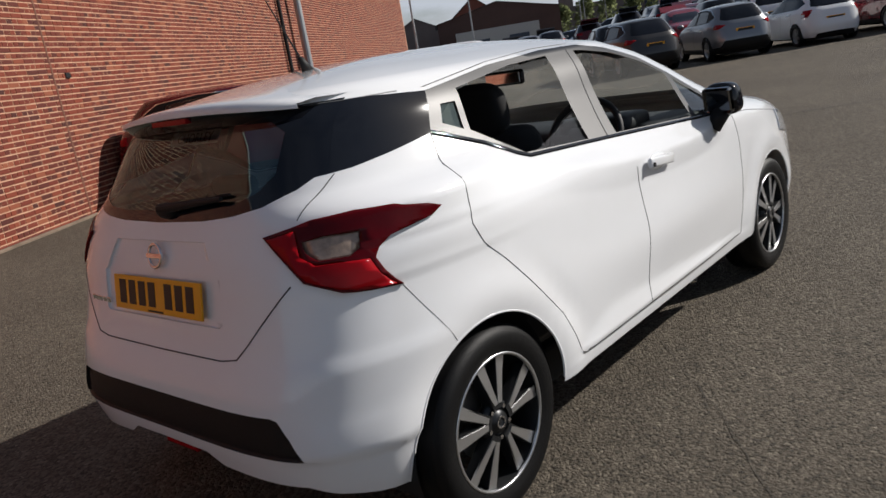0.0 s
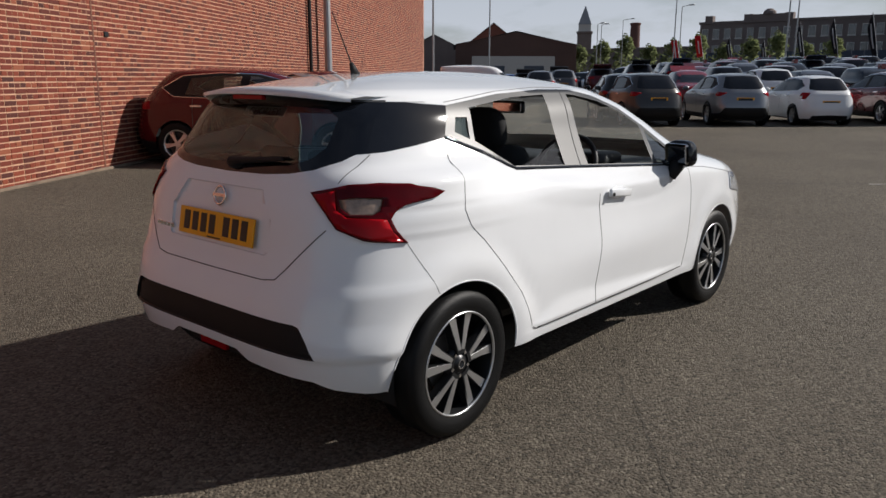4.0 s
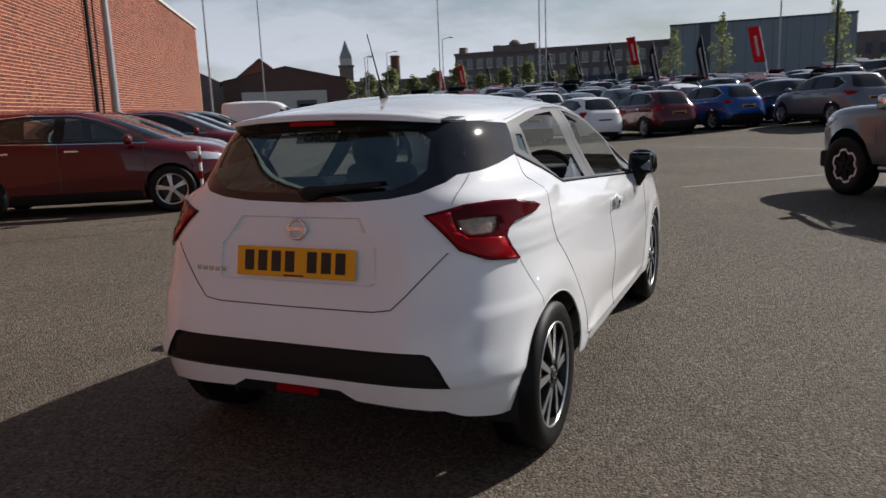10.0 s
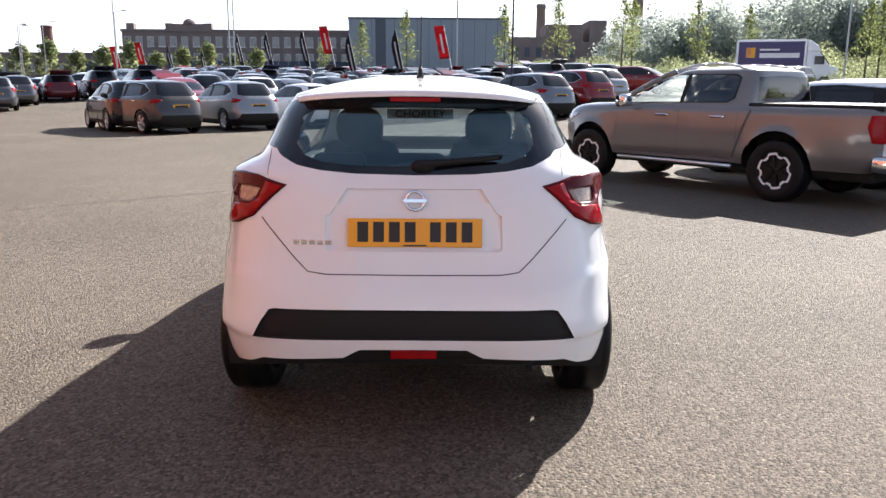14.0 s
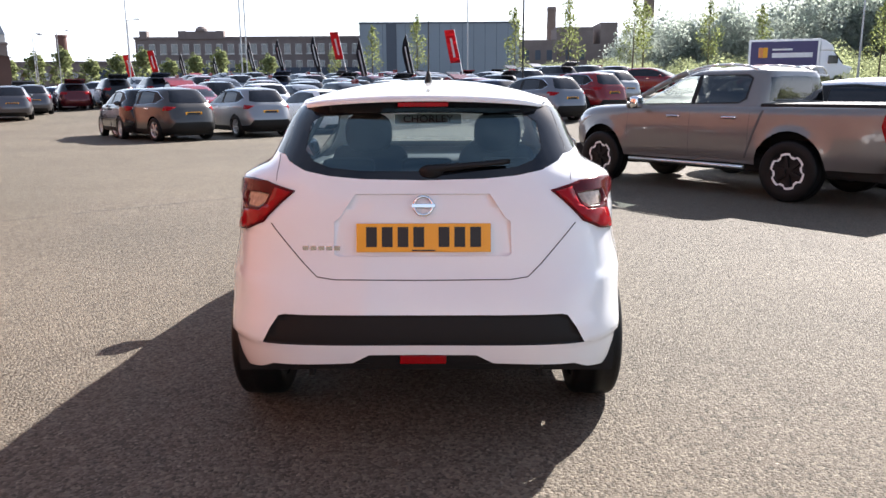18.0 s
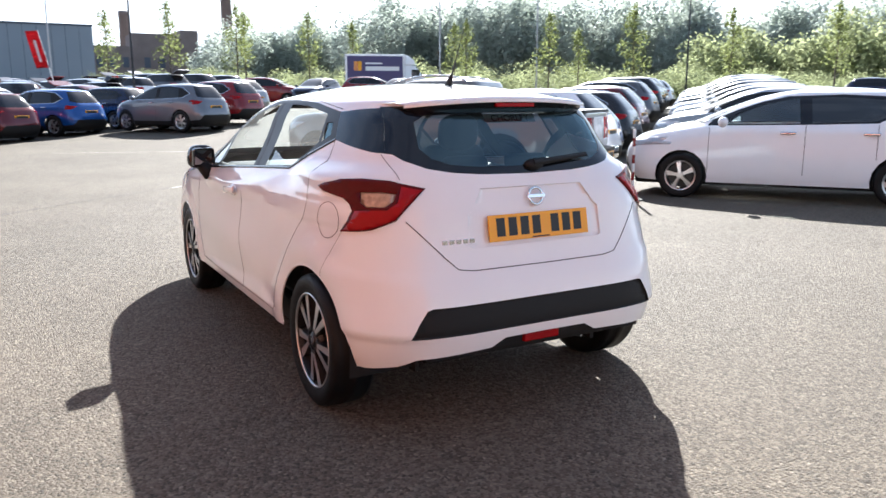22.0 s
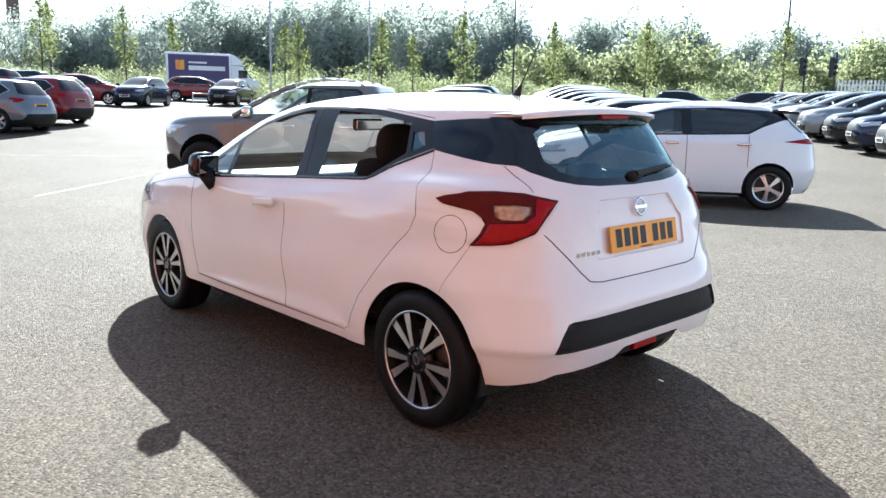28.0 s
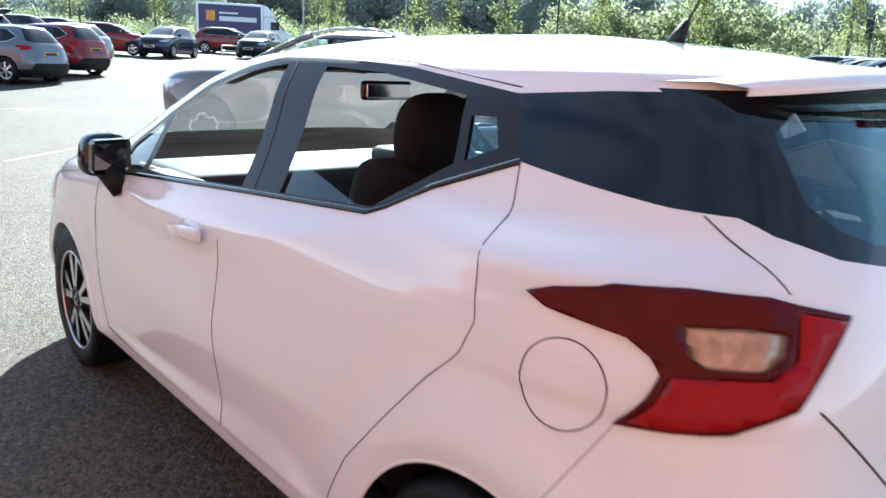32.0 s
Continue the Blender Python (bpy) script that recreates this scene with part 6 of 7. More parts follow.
o = part("wall_foot", boxed(WALL_A, WALL_B, -0.07, 0.0, -0.1, 0.035, 0.012), mat("dusty_mortar", (0.17, 0.125, 0.09), 0.95, vary=0.6, scale=5, fine=0.3), None)
o.matrix_world = WM
tagged(o, "pale dusty mortar fillet along the foot of the wall", "wall", "", "structure")
bm = boxed(-3, 18, -2.0, 6.0, -3.0, 0.0)
for v in bm.verts:
    if v.co.z < -1:
        v.co.y += -5 if v.co.y < 0 else 5
o = part("embankment", bm, mat("rough_grass", (0.10, 0.12, 0.05), 0.95, vary=0.5, scale=1.5, fine=0.4, fscale=20), None)
o.matrix_world = pose(67.0, 19.6, 2.62, 0, 0, 35)
tagged(o, "grassy bank that carries the road", "bank", "", "structure")


# ---- poles, posts, flags ----
def marker_pole(x, y):
    t = thing("marker_pole", "red and white striped marker pole on a round base", "pole", Matrix.Translation((x, y, rise(x, y))), "marker poles")
    part("base", spun([(0.16, 0.0), (0.16, 0.02), (0.05, 0.05), (0.0005, 0.05)], 20, "Z"), M["rubber"], t)
    for k in range(8):
        part("band", rod((0, 0, 0.05 + 0.115 * k), (0, 0, 0.165 + 0.115 * k), 0.022, None, 12), M["white_print"] if k % 2 else M["red"], t)


marker_pole(-5.9, 5.7)
marker_pole(5.5, 4.7)
steel = mat("galvanised_steel", (0.36, 0.37, 0.38), 0.45, 0.7, vary=0.1)
dark_steel = mat("dark_painted_steel", (0.02, 0.022, 0.025), 0.5, 0.2)


def lamp_post(x, y, h, arm=1.0, ax=1.0, dark=False, r=0.07):
    z = rise(x, y)
    t = thing("street_lamp", "dark painted pole standing in the lot" if dark else "tall galvanised lamp column beside the lot", "lamp post", Matrix.Translation((x, y, z)), "lamp posts")
    mt = dark_steel if dark else steel
    part("column", rod((0, 0, 0), (0, 0, h), r, r * 0.6, 10), mt, t)
    if arm:
        part("arm", rod((0, 0, h), (ax * arm, 0, h + 0.12), r * 0.45, r * 0.4, 8), mt, t)
        part("lamp_head", boxed(min(ax * arm, ax * (arm + 0.6)), max(ax * arm, ax * (arm + 0.6)), -0.14, 0.14, h + 0.08, h + 0.2, 0.04), mt, t)


for a in ((-35.8, 47.7, 11, 0), (-45.2, 80.9, 7.6, .4), (-53.2, 102, 9.6, 1.2), (-29.3, 67.4, 13, 0), (-18.0, 63.5, 13, 0), (1.25, 59.3, 12, 0), (-19.3, 70, 13, .5), (-34.6, 80.4, 9.0, .8), (24.1, 43.3, 9, 0), (-50.2, 90.6, 8.2, .5), (30.5, 41, 9.5, 0)):
    lamp_post(*a)
lamp_post(3.8, 38.3, 9, 0, 1, True, 0.06)
lamp_post(37.2, 33.6, 9, 0, 1, True, 0.07)
lamp_post(49.3, 20.3, 9, 0, 1, True, 0.08)
c = on_wall(34.2, 0.4)
lamp_post(c.x, c.y, 9.5, 0)
c = on_wall(12.2, 0.30)
lamp_post(c.x, c.y, 9.5, 0, 1, False, 0.12)
on_brick("drain_pipe", rod((11.1, -0.09, 0), (11.1, -0.09, WALL_H), 0.055, None, 12), M["trim"], "dark cast drain pipe fixed to the brick wall")
on_brick("wall_joint", boxed(0.20, 0.235, -0.014, 0.0, 0, WALL_H), mat("joint_mastic", (0.16, 0.07, 0.045), 0.9), "movement joint down the brick wall", "joint")
on_brick("wall_vent", boxed(0.50, 0.62, -0.03, 0.0, 2.02, 2.10, 0.01), M["trim"], "small vent in the brick wall", "vent")


def banner(x, y, z, red=True):
    """A flag on a pole that leans a little: square red cloth, or a dark feather with a curved tip."""
    t = thing("banner_flag", "red hanging banner on a leaning pole" if red else "dark feather flag on a leaning pole", "flag", Matrix.Translation((x + 0.6, y, rise(x, y))), "banner flags")
    h = z - rise(x, y)
    lean = -0.20
    part("pole", rod((0, 0, 0), (lean * h, 0, h), 0.035, 0.02, 8), M["white_print"] if red else steel, t)
    hh, n, last = (2.1 if red else 2.9), 12, None
    bm = bmesh.new()
    bar = bmesh.new()
    lastb = None
    for i in range(n + 1):
        u = i / n
        zz = h - hh * u
        w = 0.66 if red else 0.42 * min(1, (u + 0.02) * 3.2) ** 0.6 * (1 - 0.45 * max(0, u - 0.6))
        off = lean * zz
        wave = 0.05 * math.sin(5 * u + x)
        row = [bm.verts.new((off, wave, zz)), bm.verts.new((off - w, wave + 0.05, zz - (0.05 if red else 0.25 * (1 - u))))]
        if last:
            bm.faces.new((last[0], last[1], row[1], row[0]))
        last = row
        if 0.18 < u < 0.85:
            rb = [bar.verts.new((off - w * 0.38, wave - 0.02, zz - 0.02)), bar.verts.new((off - w * 0.60, wave - 0.01, zz - 0.04))]
            if lastb:
                bar.faces.new((lastb[0], lastb[1], rb[1], rb[0]))
            lastb = rb
    bmesh.ops.solidify(bm, geom=bm.faces[:], thickness=0.01)
    bmesh.ops.solidify(bar, geom=bar.faces[:], thickness=0.006)
    cl = part("cloth", bm, M["red_cloth"] if red else M["dark_cloth"], t, "", True)
    part("lettering_bar", bar, M["white_print"], cl, "plain white lettering bar")


M["red_cloth"] = mat("red_cloth", (0.55, 0.02, 0.03), 0.7, vary=0.15, scale=2)
M["dark_cloth"] = mat("dark_cloth", (0.02, 0.02, 0.03), 0.7, vary=0.2, scale=2)
for x, y, z in ((-31.7, 74.2, 5.2), (-29.2, 74.3, 5.6), (-8.7, 58.9, 6.1), (0.44, 48.4, 5.4)):
    banner(x, y, z)
for x, y, z in ((-15.8, 69.3, 6.3), (-10.7, 58.9, 5.9), (-5.9, 48.4, 4.9), (-2.5, 43.3, 4.8), (-18.5, 69.3, 6.1), (-28.3, 79.5, 5.6), (-24.9, 79.4, 5.2)):
    banner(x, y, z, False)


def traffic_light(x, y, z):
    t = thing("traffic_light", "black traffic light seen from behind", "traffic light", Matrix.Translation((x, y, rise(x, y))), "traffic lights")
    h = z - rise(x, y)
    part("post", rod((0, 0, 0), (0, 0, h), 0.07, None, 10), dark_steel, t)
    part("signal_head", boxed(-0.75, -0.25, -0.15, 0.15, h - 1.6, h - 0.3, 0.05), dark_steel, t)
    for k in range(3):
        part("visor", rod((-0.5, -0.3, h - 0.55 - 0.4 * k), (-0.5, 0.0, h - 0.55 - 0.4 * k), 0.14, None, 12), dark_steel, t)


traffic_light(54.9, 21.2, 5.6)
traffic_light(51.1, 17.7, 5.3)
t = thing("cycle_rail", "low white tubular rail in the lot", "rail", heading(19.2, 43.2, 0.92, 0.38))
for p, q in (((0, -0.9, 0), (0, -0.9, 0.55)), ((0, 0.9, 0), (0, 0.9, 0.55)), ((0, -0.9, 0.55), (0, 0.9, 0.55)), ((0, -0.9, 0.25), (0, 0.9, 0.25))):
    part("tube", rod(p, q, 0.035, None, 8), M["white_print"], t)
t = thing("palisade_fence", "pale steel palisade fence by the road", "fence", pose(43.0, 14.5, rise(43.0, 14.5), 0, 0, -70))
for i in range(70):
    part("pale", boxed(i * 0.18, i * 0.18 + 0.09, -0.01, 0.01, 0, 2.4), M["white_print"], t)
for z in (0.3, 2.1):
    part("rail", boxed(0, 12.6, 0.01, 0.05, z, z + 0.06), M["white_print"], t)


# ---- trees and bushes ----
def leaf_mat(name, base, vary):
    m = bpy.data.materials.new(name)
    m.use_nodes = True
    n, l = m.node_tree.nodes, m.node_tree.links
    n.remove(n["Principled BSDF"])
    g = n.new("ShaderNodeNewGeometry")
    k = n.new("ShaderNodeMath"); k.operation = "MULTIPLY_ADD"
    l.new(g.outputs["Random Per Island"], k.inputs[0]); k.inputs[1].default_value, k.inputs[2].default_value = 2 * vary, 1 - vary
    sc = n.new("ShaderNodeVectorMath"); sc.operation = "SCALE"
    sc.inputs[0].default_value = base
    l.new(k.outputs[0], sc.inputs["Scale"])
    d, t = n.new("ShaderNodeBsdfDiffuse"), n.new("ShaderNodeBsdfTranslucent")
    l.new(sc.outputs[0], d.inputs[0]); l.new(sc.outputs[0], t.inputs[0])
    mix = n.new("ShaderNodeMixShader"); mix.inputs[0].default_value = 0.62
    l.new(d.outputs[0], mix.inputs[1]); l.new(t.outputs[0], mix.inputs[2])
    l.new(mix.outputs[0], n["Material Output"].inputs[0])
    return m


M["leaf"] = leaf_mat("young_leaves", (0.19, 0.22, 0.085), 0.4)
# haze over the far wood is put into this pale, greyish leaf colour
M["hazed_wood_leaf"] = leaf_mat("hazed_wood_leaves", (0.44, 0.49, 0.43), 0.12)
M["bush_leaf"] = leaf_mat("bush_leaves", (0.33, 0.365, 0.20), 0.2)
M["street_leaf"] = leaf_mat("street_tree_leaves", (0.20, 0.23, 0.11), 0.3)
M["bark"] = mat("bark", (0.09, 0.07, 0.05), 0.9, vary=0.3, bump=0.5, fscale=40)


def leaves_mesh(name, blobs, count, size, seed):
    """Small bent leaf clumps scattered over blobs (x, y, z, rx, ry, rz), thick outside and with gaps."""
    rs = np.random.RandomState(seed)
    vs, fs, ns = [], [], []
    for bx, by, bz, rx, ry, rz in blobs:
        n = int(count)
        d = rs.normal(size=(n, 3)); d /= np.linalg.norm(d, axis=1)[:, None]
        lump = 1 + 0.22 * np.sin(4 * d[:, 0] + bx) * np.sin(5 * d[:, 2] + by) + 0.12 * np.sin(9 * d[:, 1] + bz)
        rad = (rs.uniform(0.25, 1.0, n) ** 0.45) * lump
        c = np.stack([bx + d[:, 0] * rad * rx, by + d[:, 1] * rad * ry, bz + d[:, 2] * rad * rz], 1)
        u = rs.normal(size=(n, 3)); u /= np.linalg.norm(u, axis=1)[:, None]
        w = np.cross(u, rs.normal(size=(n, 3))); w /= np.linalg.norm(w, axis=1)[:, None]
        s = size * rs.uniform(0.5, 1.3, n)[:, None]
        away = (np.cross(-u, w) * d).sum(1) < 0
        w[away] *= -1
        k = len(vs)
        q = np.stack([c - u * s, c + w * s * 0.55, c + u * s, c - w * s * 0.55], 1).reshape(-1, 3)
        base = sum(len(v) for v in vs)
        vs.append(q)
        soft = d * [1, 1, 0.8] + [0, 0, 0.25] + 0.18 * rs.normal(size=(n, 3))
        ns.append(np.repeat(soft / np.linalg.norm(soft, axis=1)[:, None], 4, axis=0))
        fs.append(np.arange(4 * n).reshape(-1, 4) + base)
    me = bpy.data.meshes.new(name)
    me.from_pydata(np.concatenate(vs).tolist(), [], np.concatenate(fs).tolist())
    me.polygons.foreach_set("use_smooth", [True] * len(me.polygons))
    me.normals_split_custom_set_from_vertices(np.concatenate(ns).tolist())
    return me


def young_tree_meshes(seed):
    r = random.Random(seed)
    bm = bmesh.new()
    cyl(bm, (0, 0, 0), (0.05, 0, 2.6), 0.075, 0.05, 8)
    cyl(bm, (0.05, 0, 2.6), (0.0, 0.05, 5.6), 0.05, 0.012, 7)
    blobs = []
    for k in range(9):
        z = 1.7 + 0.42 * k
        a = r.uniform(0, 6.28)
        ln = (1.05 - 0.085 * k) * r.uniform(0.8, 1.2)
        tip = (ln * math.cos(a), ln * math.sin(a), z + 0.75)
        cyl(bm, (0.03, 0, z), tip, 0.022, 0.006, 5)
        blobs.append((tip[0] * 0.75, tip[1] * 0.75, tip[2] - 0.1, 0.62 - 0.03 * k, 0.62 - 0.03 * k, 0.62))
    blobs += [(0, 0, 3.6, 0.75, 0.75, 1.3), (0, 0, 5.3, 0.32, 0.32, 0.8), (0.05, 0, 6.0, 0.15, 0.15, 0.45)]
    tm = bpy.data.meshes.new("trunk"); bm.to_mesh(tm); bm.free(); tm.materials.append(M["bark"])
    lm = leaves_mesh("crown", blobs, 85, 0.09, seed); lm.materials.append(M["leaf"])
    return tm, lm


young = [young_tree_meshes(k) for k in (11, 12, 13)]
for i, (x, y, h) in enumerate(((-7.4, 69, 5.8), (-3.0, 64, 6.2), (5.0, 58.8, 6.2), (8.6, 54.6, 6.4), (13.2, 54.2, 6.3), (14.9, 58.2, 6.3), (18.5, 53.5, 6.0), (23.8, 57.5, 5.9), (26.5, 45.5, 5.2), (30.6, 39.8, 5.9), (34.0, 35.2, 6.3), (37.4, 30.2, 5.9), (38.8, 24.2, 5.6), (41.5, 17.0, 5.2), (-11.5, 73, 5.0), (25.1, 41.5, 5.2), (28.5, 34.0, 4.6))):
    t = thing("young_tree", "slender young tree with thin green foliage", "tree", Matrix.Translation((x, y, rise(x, y))) @ pose(0, 0, 0, 0, 0, 77 * i) @ Matrix.Diagonal((h / 6.2, h / 6.2, h / 6.2, 1)), "young trees")
    for n, me in zip(("trunk", "crown"), young[i % 3]):
        new(n, me).parent = t

rs = np.random.RandomState(8)
hedge = []
for k in range(170):
    u = rs.uniform(0, 1)
    x, y = (8 + 62 * u, 82 - 78 * u)
    x, y = x + rs.uniform(-4, 9), y + rs.uniform(-4, 9)
    hh = rs.uniform(0.8, 2.5)
    hedge.append((x, y, rise(x, y) + hh * 0.5, rs.uniform(1.2, 2.4), rs.uniform(1.2, 2.4), hh * 0.7))
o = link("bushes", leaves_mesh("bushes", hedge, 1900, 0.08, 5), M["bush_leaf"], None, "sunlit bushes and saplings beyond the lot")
tagged(o, "", "bushes", "", "stuff")
wood = []
for k in range(150):
    u = rs.uniform(0.06, 1.05)
    x, y = (38 + 88 * u, 188 - 140 * u)
    x, y = x + rs.uniform(-6, 16), y + rs.uniform(-6, 16)
    top = 14.5 + 7.5 * math.sin(math.pi * min(1, max(0, u * 1.05))) - (5 if 0.66 < u < 0.78 else 0)
    top *= rs.uniform(0.78, 1.05)
    wood.append((x, y, top * 0.58, rs.uniform(3.2, 6), rs.uniform(3.2, 6), top * 0.44))
o = link("woodland", leaves_mesh("woodland", wood, 3200, 0.32, 6), M["hazed_wood_leaf"], None, "dense green woodland on the horizon, leaf colour paled for haze")
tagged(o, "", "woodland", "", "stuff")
near_wood = []
for k in range(46):
    u = rs.uniform(0, 1)
    x, y = 60 + 26 * u + rs.uniform(-4, 4), 52 - 50 * u + rs.uniform(-4, 4)
    top = rs.uniform(4.5, 8.5)
    near_wood.append((x, y, 1 + top * 0.5, rs.uniform(2, 3.6), rs.uniform(2, 3.6), top * 0.48))
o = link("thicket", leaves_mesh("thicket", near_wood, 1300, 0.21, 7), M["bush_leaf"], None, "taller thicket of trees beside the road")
tagged(o, "", "thicket", "", "stuff")
left_trees = leaves_mesh("crown", [(0, 0, 4.2, 1.7, 1.7, 2.6), (0.5, 0.3, 6.0, 1.0, 1.0, 1.4)], 420, 0.3, 9)
left_trees.materials.append(M["street_leaf"])
bm = bmesh.new(); cyl(bm, (0, 0, 0), (0, 0, 3.2), 0.14, 0.09, 8)
left_trunk = bpy.data.meshes.new("trunk"); bm.to_mesh(left_trunk); bm.free(); left_trunk.materials.append(M["bark"])
for k in range(11):
    x, y = -62 + 3.4 * k, 104 + 1.0 * k
    t = thing("street_tree", "dark green street tree before the old town", "tree", Matrix.Translation((x, y, 0)) @ Matrix.Diagonal((1, 1, 0.85 + 0.2 * ((k * 7) % 3) / 2, 1)), "street trees")
    new("trunk", left_trunk).parent = t
    new("crown", left_trees).parent = t

# ---- buildings beyond ----
# old brick, greyed and paled a little: distance haze put into the colour
dark_brick = mat("hazed_sooty_brick", (0.16, 0.13, 0.122), 0.9, vary=0.3, scale=0.4, fine=0.2, fscale=6)
red_brick = mat("far_red_brick", (0.22, 0.075, 0.05), 0.9, vary=0.25, scale=0.5, fine=0.2, fscale=6)
roof_slate = mat("slate_roof", (0.07, 0.075, 0.085), 0.7, vary=0.2, scale=0.7)
clad = mat("grey_blue_cladding", (0.17, 0.21, 0.25), 0.5, 0.2, vary=0.06, scale=0.3)
clad_dark = mat("dark_cladding", (0.05, 0.065, 0.09), 0.5, 0.2, vary=0.1)
hoarding = mat("blue_hoarding", (0.03, 0.045, 0.075), 0.7, vary=0.15)
pane = mat("old_window_pane", (0.10, 0.11, 0.12), 0.15, vary=0.5, scale=0.6, coat=0.5)
pale_frame = mat("pale_window_frame", (0.45, 0.44, 0.42), 0.7)


def building(name, label, x0, x1, y, depth, top, wallm, rows=(), cols=0, w=1.6, h=2.2, parapet=True):
    t = thing(name, label, "building")
    part("wall", boxed(x0, x1, y, y + depth, -0.5, top), wallm, t)
    if parapet:
        part("parapet", boxed(x0 - 0.2, x1 + 0.2, y - 0.25, y + depth, top, top + 0.5), wallm, t)
    n = 0
    for z in rows:
        for i in range(cols):
            x = x0 + (i + 0.5) * (x1 - x0) / cols
            wn_ = part("window", boxed(x - w / 2, x + w / 2, y - 0.08, y + 0.02, z, z + h), pale_frame, t)
            part("pane", boxed(x - w / 2 + 0.12, x + w / 2 - 0.12, y - 0.10, y - 0.06, z + 0.12, z + h - 0.12), pane, wn_)
            part("sill", boxed(x - w / 2 - 0.1, x + w / 2 + 0.1, y - 0.2, y, z - 0.2, z), pale_frame, wn_)
    return t


t = building("old_mill", "long sooty brick mill, greyed for haze, with rows of tall windows", -67.5, -19.5, 163, 20, 12.6, dark_brick, (6.2, 9.6), 20, 1.35, 2.0)
part("gable", boxed(-57.5, -49.0, 162.7, 166, 12.6, 14.2), dark_brick, t)
part("gable_crown", spun([(1.3, 14.2), (1.2, 14.7), (0.6, 15.2), (0.0005, 15.3)], 16, "Z"), dark_brick, t).location = (-53.3, 163.5, 0)
for x in (-65.5, -57.3, -49.2):
    part("turret", boxed(x - 0.8, x + 0.8, 162.6, 164, 12.6, 14.3), dark_brick, t)
t = thing("site_hoarding", "dark blue hoarding before the mill", "hoarding")
for i in range(26):
    part("panel", boxed(-70 + 2.0 * i, -68.05 + 2.0 * i, 150, 150.1, -0.5, 6.3), hoarding, t)
t = building("clad_warehouse", "grey-blue clad warehouse with a dark stripe", -17.2, 12.2, 142, 30, 13.7, clad, parapet=False)
part("dark_stripe", boxed(-12.3, -10.4, 141.9, 142.1, 0, 13.7), clad_dark, t)
part("parapet_trim", boxed(-17.3, 12.3, 141.85, 142.3, 13.7, 14.0), clad_dark, t)
for i in range(14):
    part("panel_joint", boxed(-17.2 + 2.1 * i, -17.14 + 2.1 * i, 141.96, 142.0, 0, 13.7), clad_dark, t)
t = thing("derelict_works", "roofless derelict brick works", "building")
for x0, x1, z in ((16, 27, 14.6), (27, 36.5, 17.8), (38.4, 42.8, 18.9), (36.5, 38.4, 13.5), (42.8, 50, 11.5)):
    part("wall", boxed(x0, x1, 203, 215, -0.5, z), dark_brick, t)
for i, x in enumerate((18.5, 21.5, 24.5, 29.5, 33.0, 40.2)):
    part("window_opening", boxed(x, x + 1.4, 202.9, 203.1, 9.5, 12.0), clad_dark, t)
for x, y, r, z in ((28.4, 226, 1.25, 25.2), (58.8, 236.4, 1.5, 36.0)):
    t = thing("mill_chimney", "tall round brick mill chimney", "chimney", Matrix.Translation((x, y, 0)), "mill chimneys")
    part("shaft", spun([(r * 1.25, -0.5), (r, z - 1.2), (r * 1.12, z - 1.1), (r * 1.12, z - 0.4), (r * 0.95, z)], 20, "Z"), dark_brick, t, "", True)
t = thing("round_tower", "short round red brick chimney stub", "chimney", Matrix.Translation((-96.2, 189, 0)))
part("shaft", spun([(1.5, 0), (1.25, 15.0), (1.4, 15.1), (1.4, 15.5), (1.1, 15.6)], 18, "Z"), mat("sooty_red_brick", (0.10, 0.048, 0.04), 0.9, vary=0.25, scale=0.6), t)
t = thing("clock_tower", "square brick tower with a pyramid spire", "tower", pose(-133, 225, 0, 0, 0, 30))
part("shaft", boxed(-2.3, 2.3, -2.3, 2.3, 0, 15.5), dark_brick, t)
part("cornice", boxed(-2.6, 2.6, -2.6, 2.6, 15.5, 16.2, 0.1), dark_brick, t)
part("belfry", boxed(-2.0, 2.0, -2.0, 2.0, 16.2, 18.4), pale_frame, t)
bm = bmesh.new(); bmesh.ops.create_cone(bm, cap_ends=True, segments=4, radius1=3.0, radius2=0.05, depth=6.0, matrix=Matrix.Translation((0, 0, 21.4)) @ Matrix.Rotation(radians(45), 4, "Z"))
part("spire", bm, mat("weathered_lead", (0.24, 0.25, 0.27), 0.6, vary=0.15, scale=0.8), t)


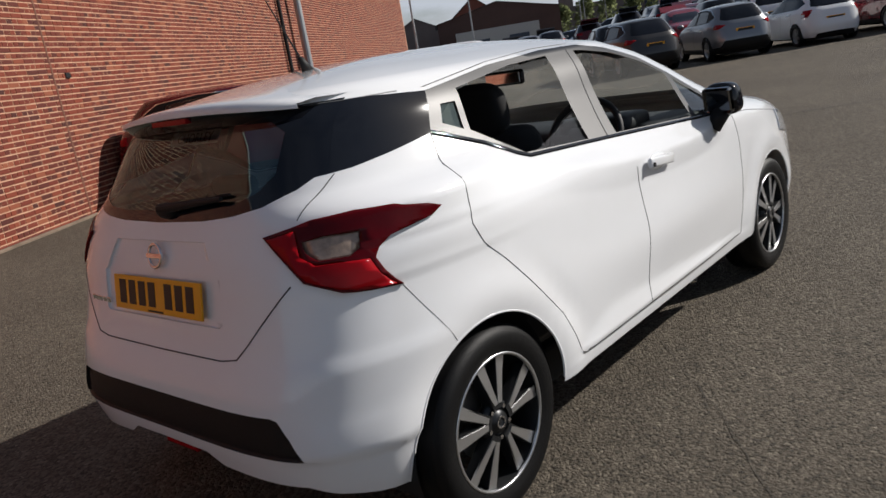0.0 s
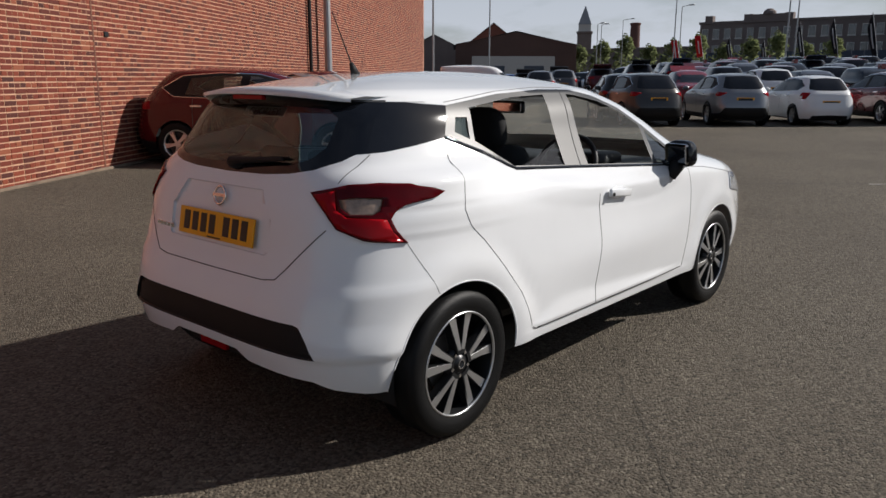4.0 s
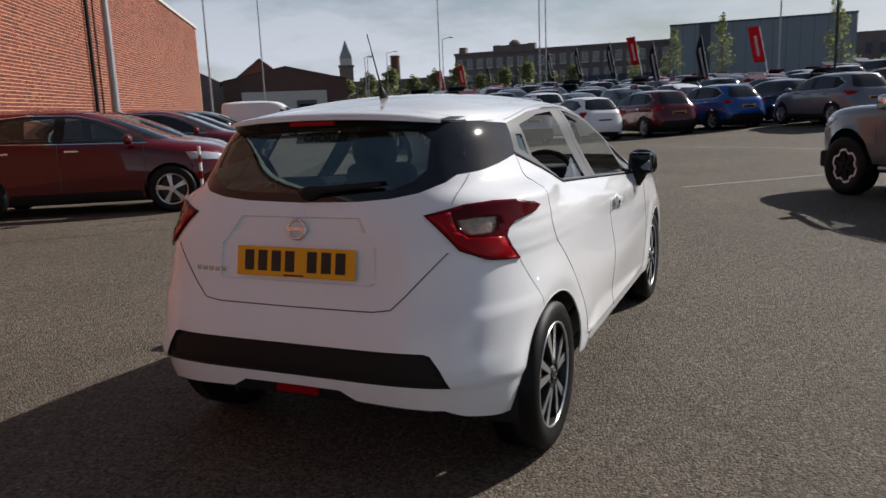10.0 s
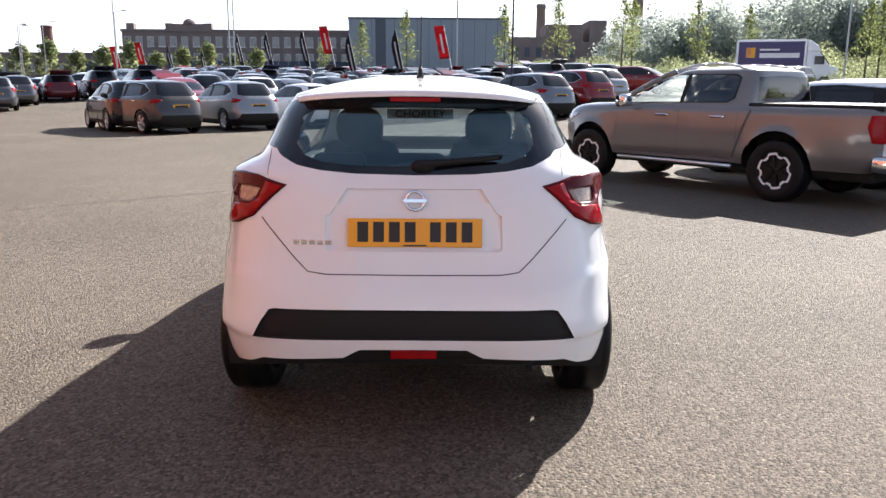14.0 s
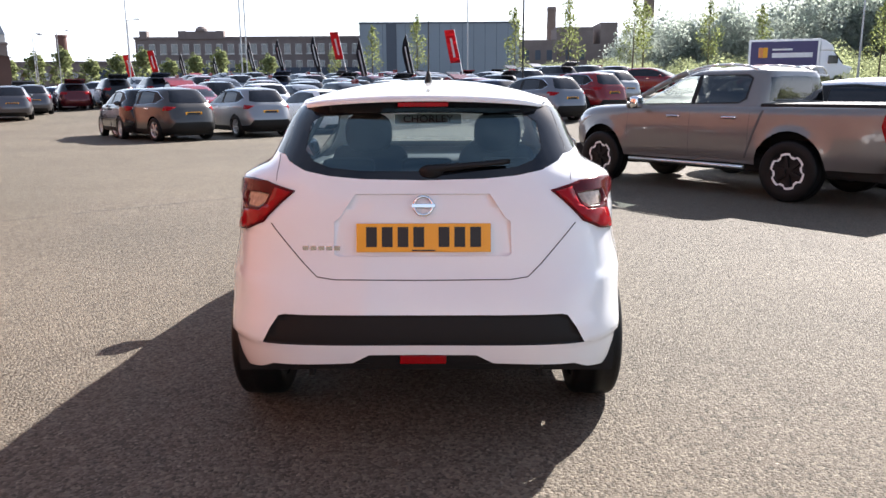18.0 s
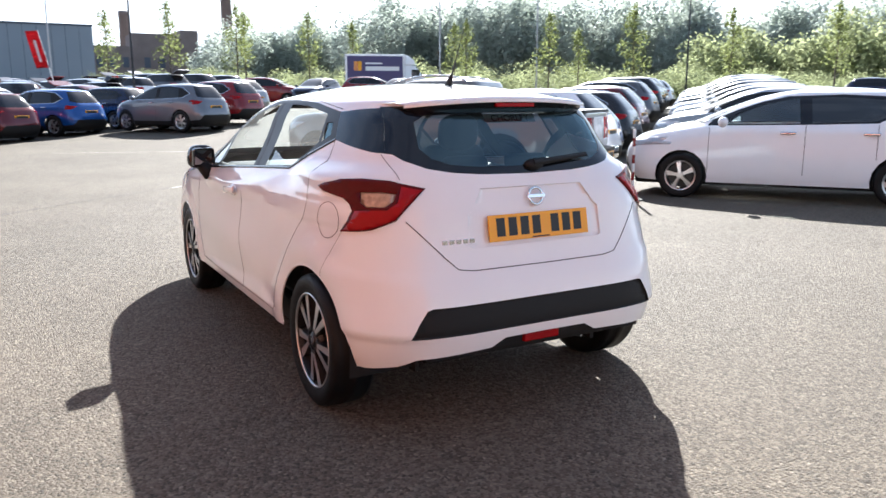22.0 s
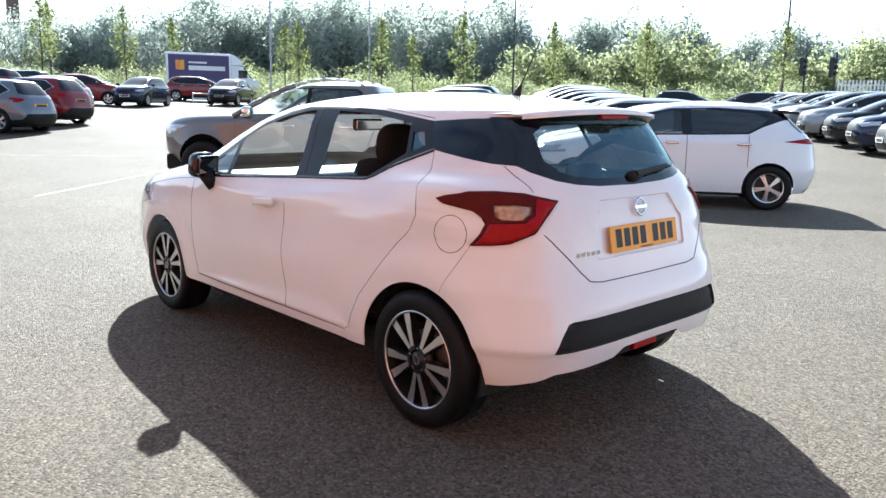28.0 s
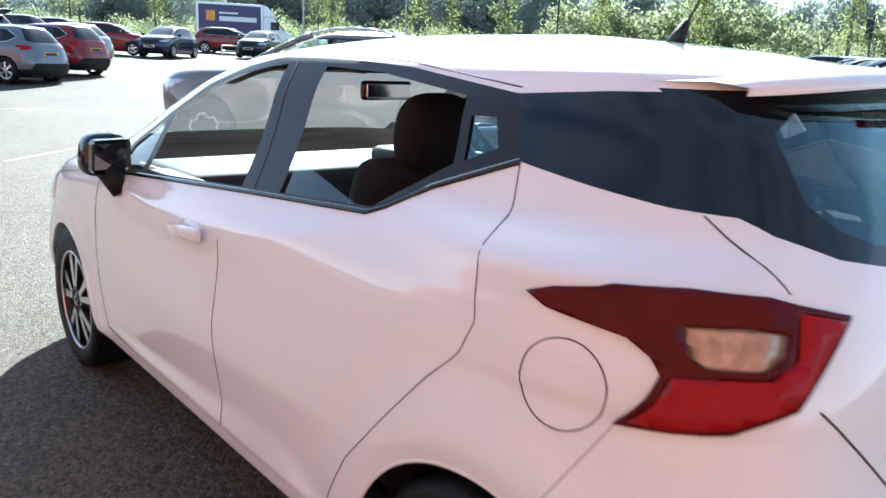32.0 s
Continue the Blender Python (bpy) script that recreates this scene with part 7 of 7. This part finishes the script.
def gabled(name, label, m, w, d, eave, ridge, wallm, roofm):
    t = thing(name, label, "building", m)
    bm = bmesh.new()
    a = [bm.verts.new(p) for p in ((-w, 0, -0.5), (w, 0, -0.5), (w, 0, eave), (0, 0, ridge), (-w, 0, eave))]
    b = [bm.verts.new((v.co.x, d, v.co.z)) for v in a]
    bm.faces.new(a); bm.faces.new(b[::-1])
    for i in range(5):
        bm.faces.new((a[i], b[i], b[(i + 1) % 5], a[(i + 1) % 5]))
    bmesh.ops.recalc_face_normals(bm, faces=bm.faces)
    part("wall", bm, wallm, t)
    for s in (-1, 1):
        bm = bmesh.new()
        q = [bm.verts.new(p) for p in ((s * (w + 0.3), -0.2, eave - 0.12), (0, -0.2, ridge + 0.12), (0, d + 0.2, ridge + 0.12), (s * (w + 0.3), d + 0.2, eave - 0.12))]
        bm.faces.new(q)
        bmesh.ops.solidify(bm, geom=bm.faces[:], thickness=0.15)
        part("roof", bm, roofm, t)
    return t


brown_brick = mat("brown_brick", (0.075, 0.042, 0.036), 0.9, vary=0.25, scale=0.5, fine=0.2, fscale=6)
gabled("brown_shed", "low dark brick shed with a shallow roof", pose(-52.3, 74.3, 0, 0, 0, 40), 7.2, 16, 5.3, 6.7, brown_brick, roof_slate)
t = thing("white_unit", "white low unit with roller shutters", "building", pose(-49.0, 69.3, 0, 0, 0, 40))
part("wall", boxed(-4.6, 4.6, 0, 3, -0.5, 3.75), pale_frame, t)
for x in (-3.2, 1.2):
    part("shutter", boxed(x, x + 2.2, -0.06, 0.02, 0, 2.7), clad_dark, t)
gabled("old_house", "red brick house with a steep slate roof", pose(-66.5, 88.5, 0, 0, 0, 38), 3.6, 12, 6.2, 9.0, red_brick, roof_slate)
gabled("old_house", "red brick house with a steep slate roof", pose(-73.5, 83.5, 0, 0, 0, 38), 4.6, 12, 5.2, 7.4, dark_brick, roof_slate)
building("terrace", "distant row of old brick houses", -118, -72, 175, 10, 8.2, dark_brick, (4.6,), 14, 1.2, 1.6)
building("terrace", "distant row of old brick houses", -70, -50, 190, 10, 9.6, red_brick, (5.6,), 8, 1.2, 1.6)
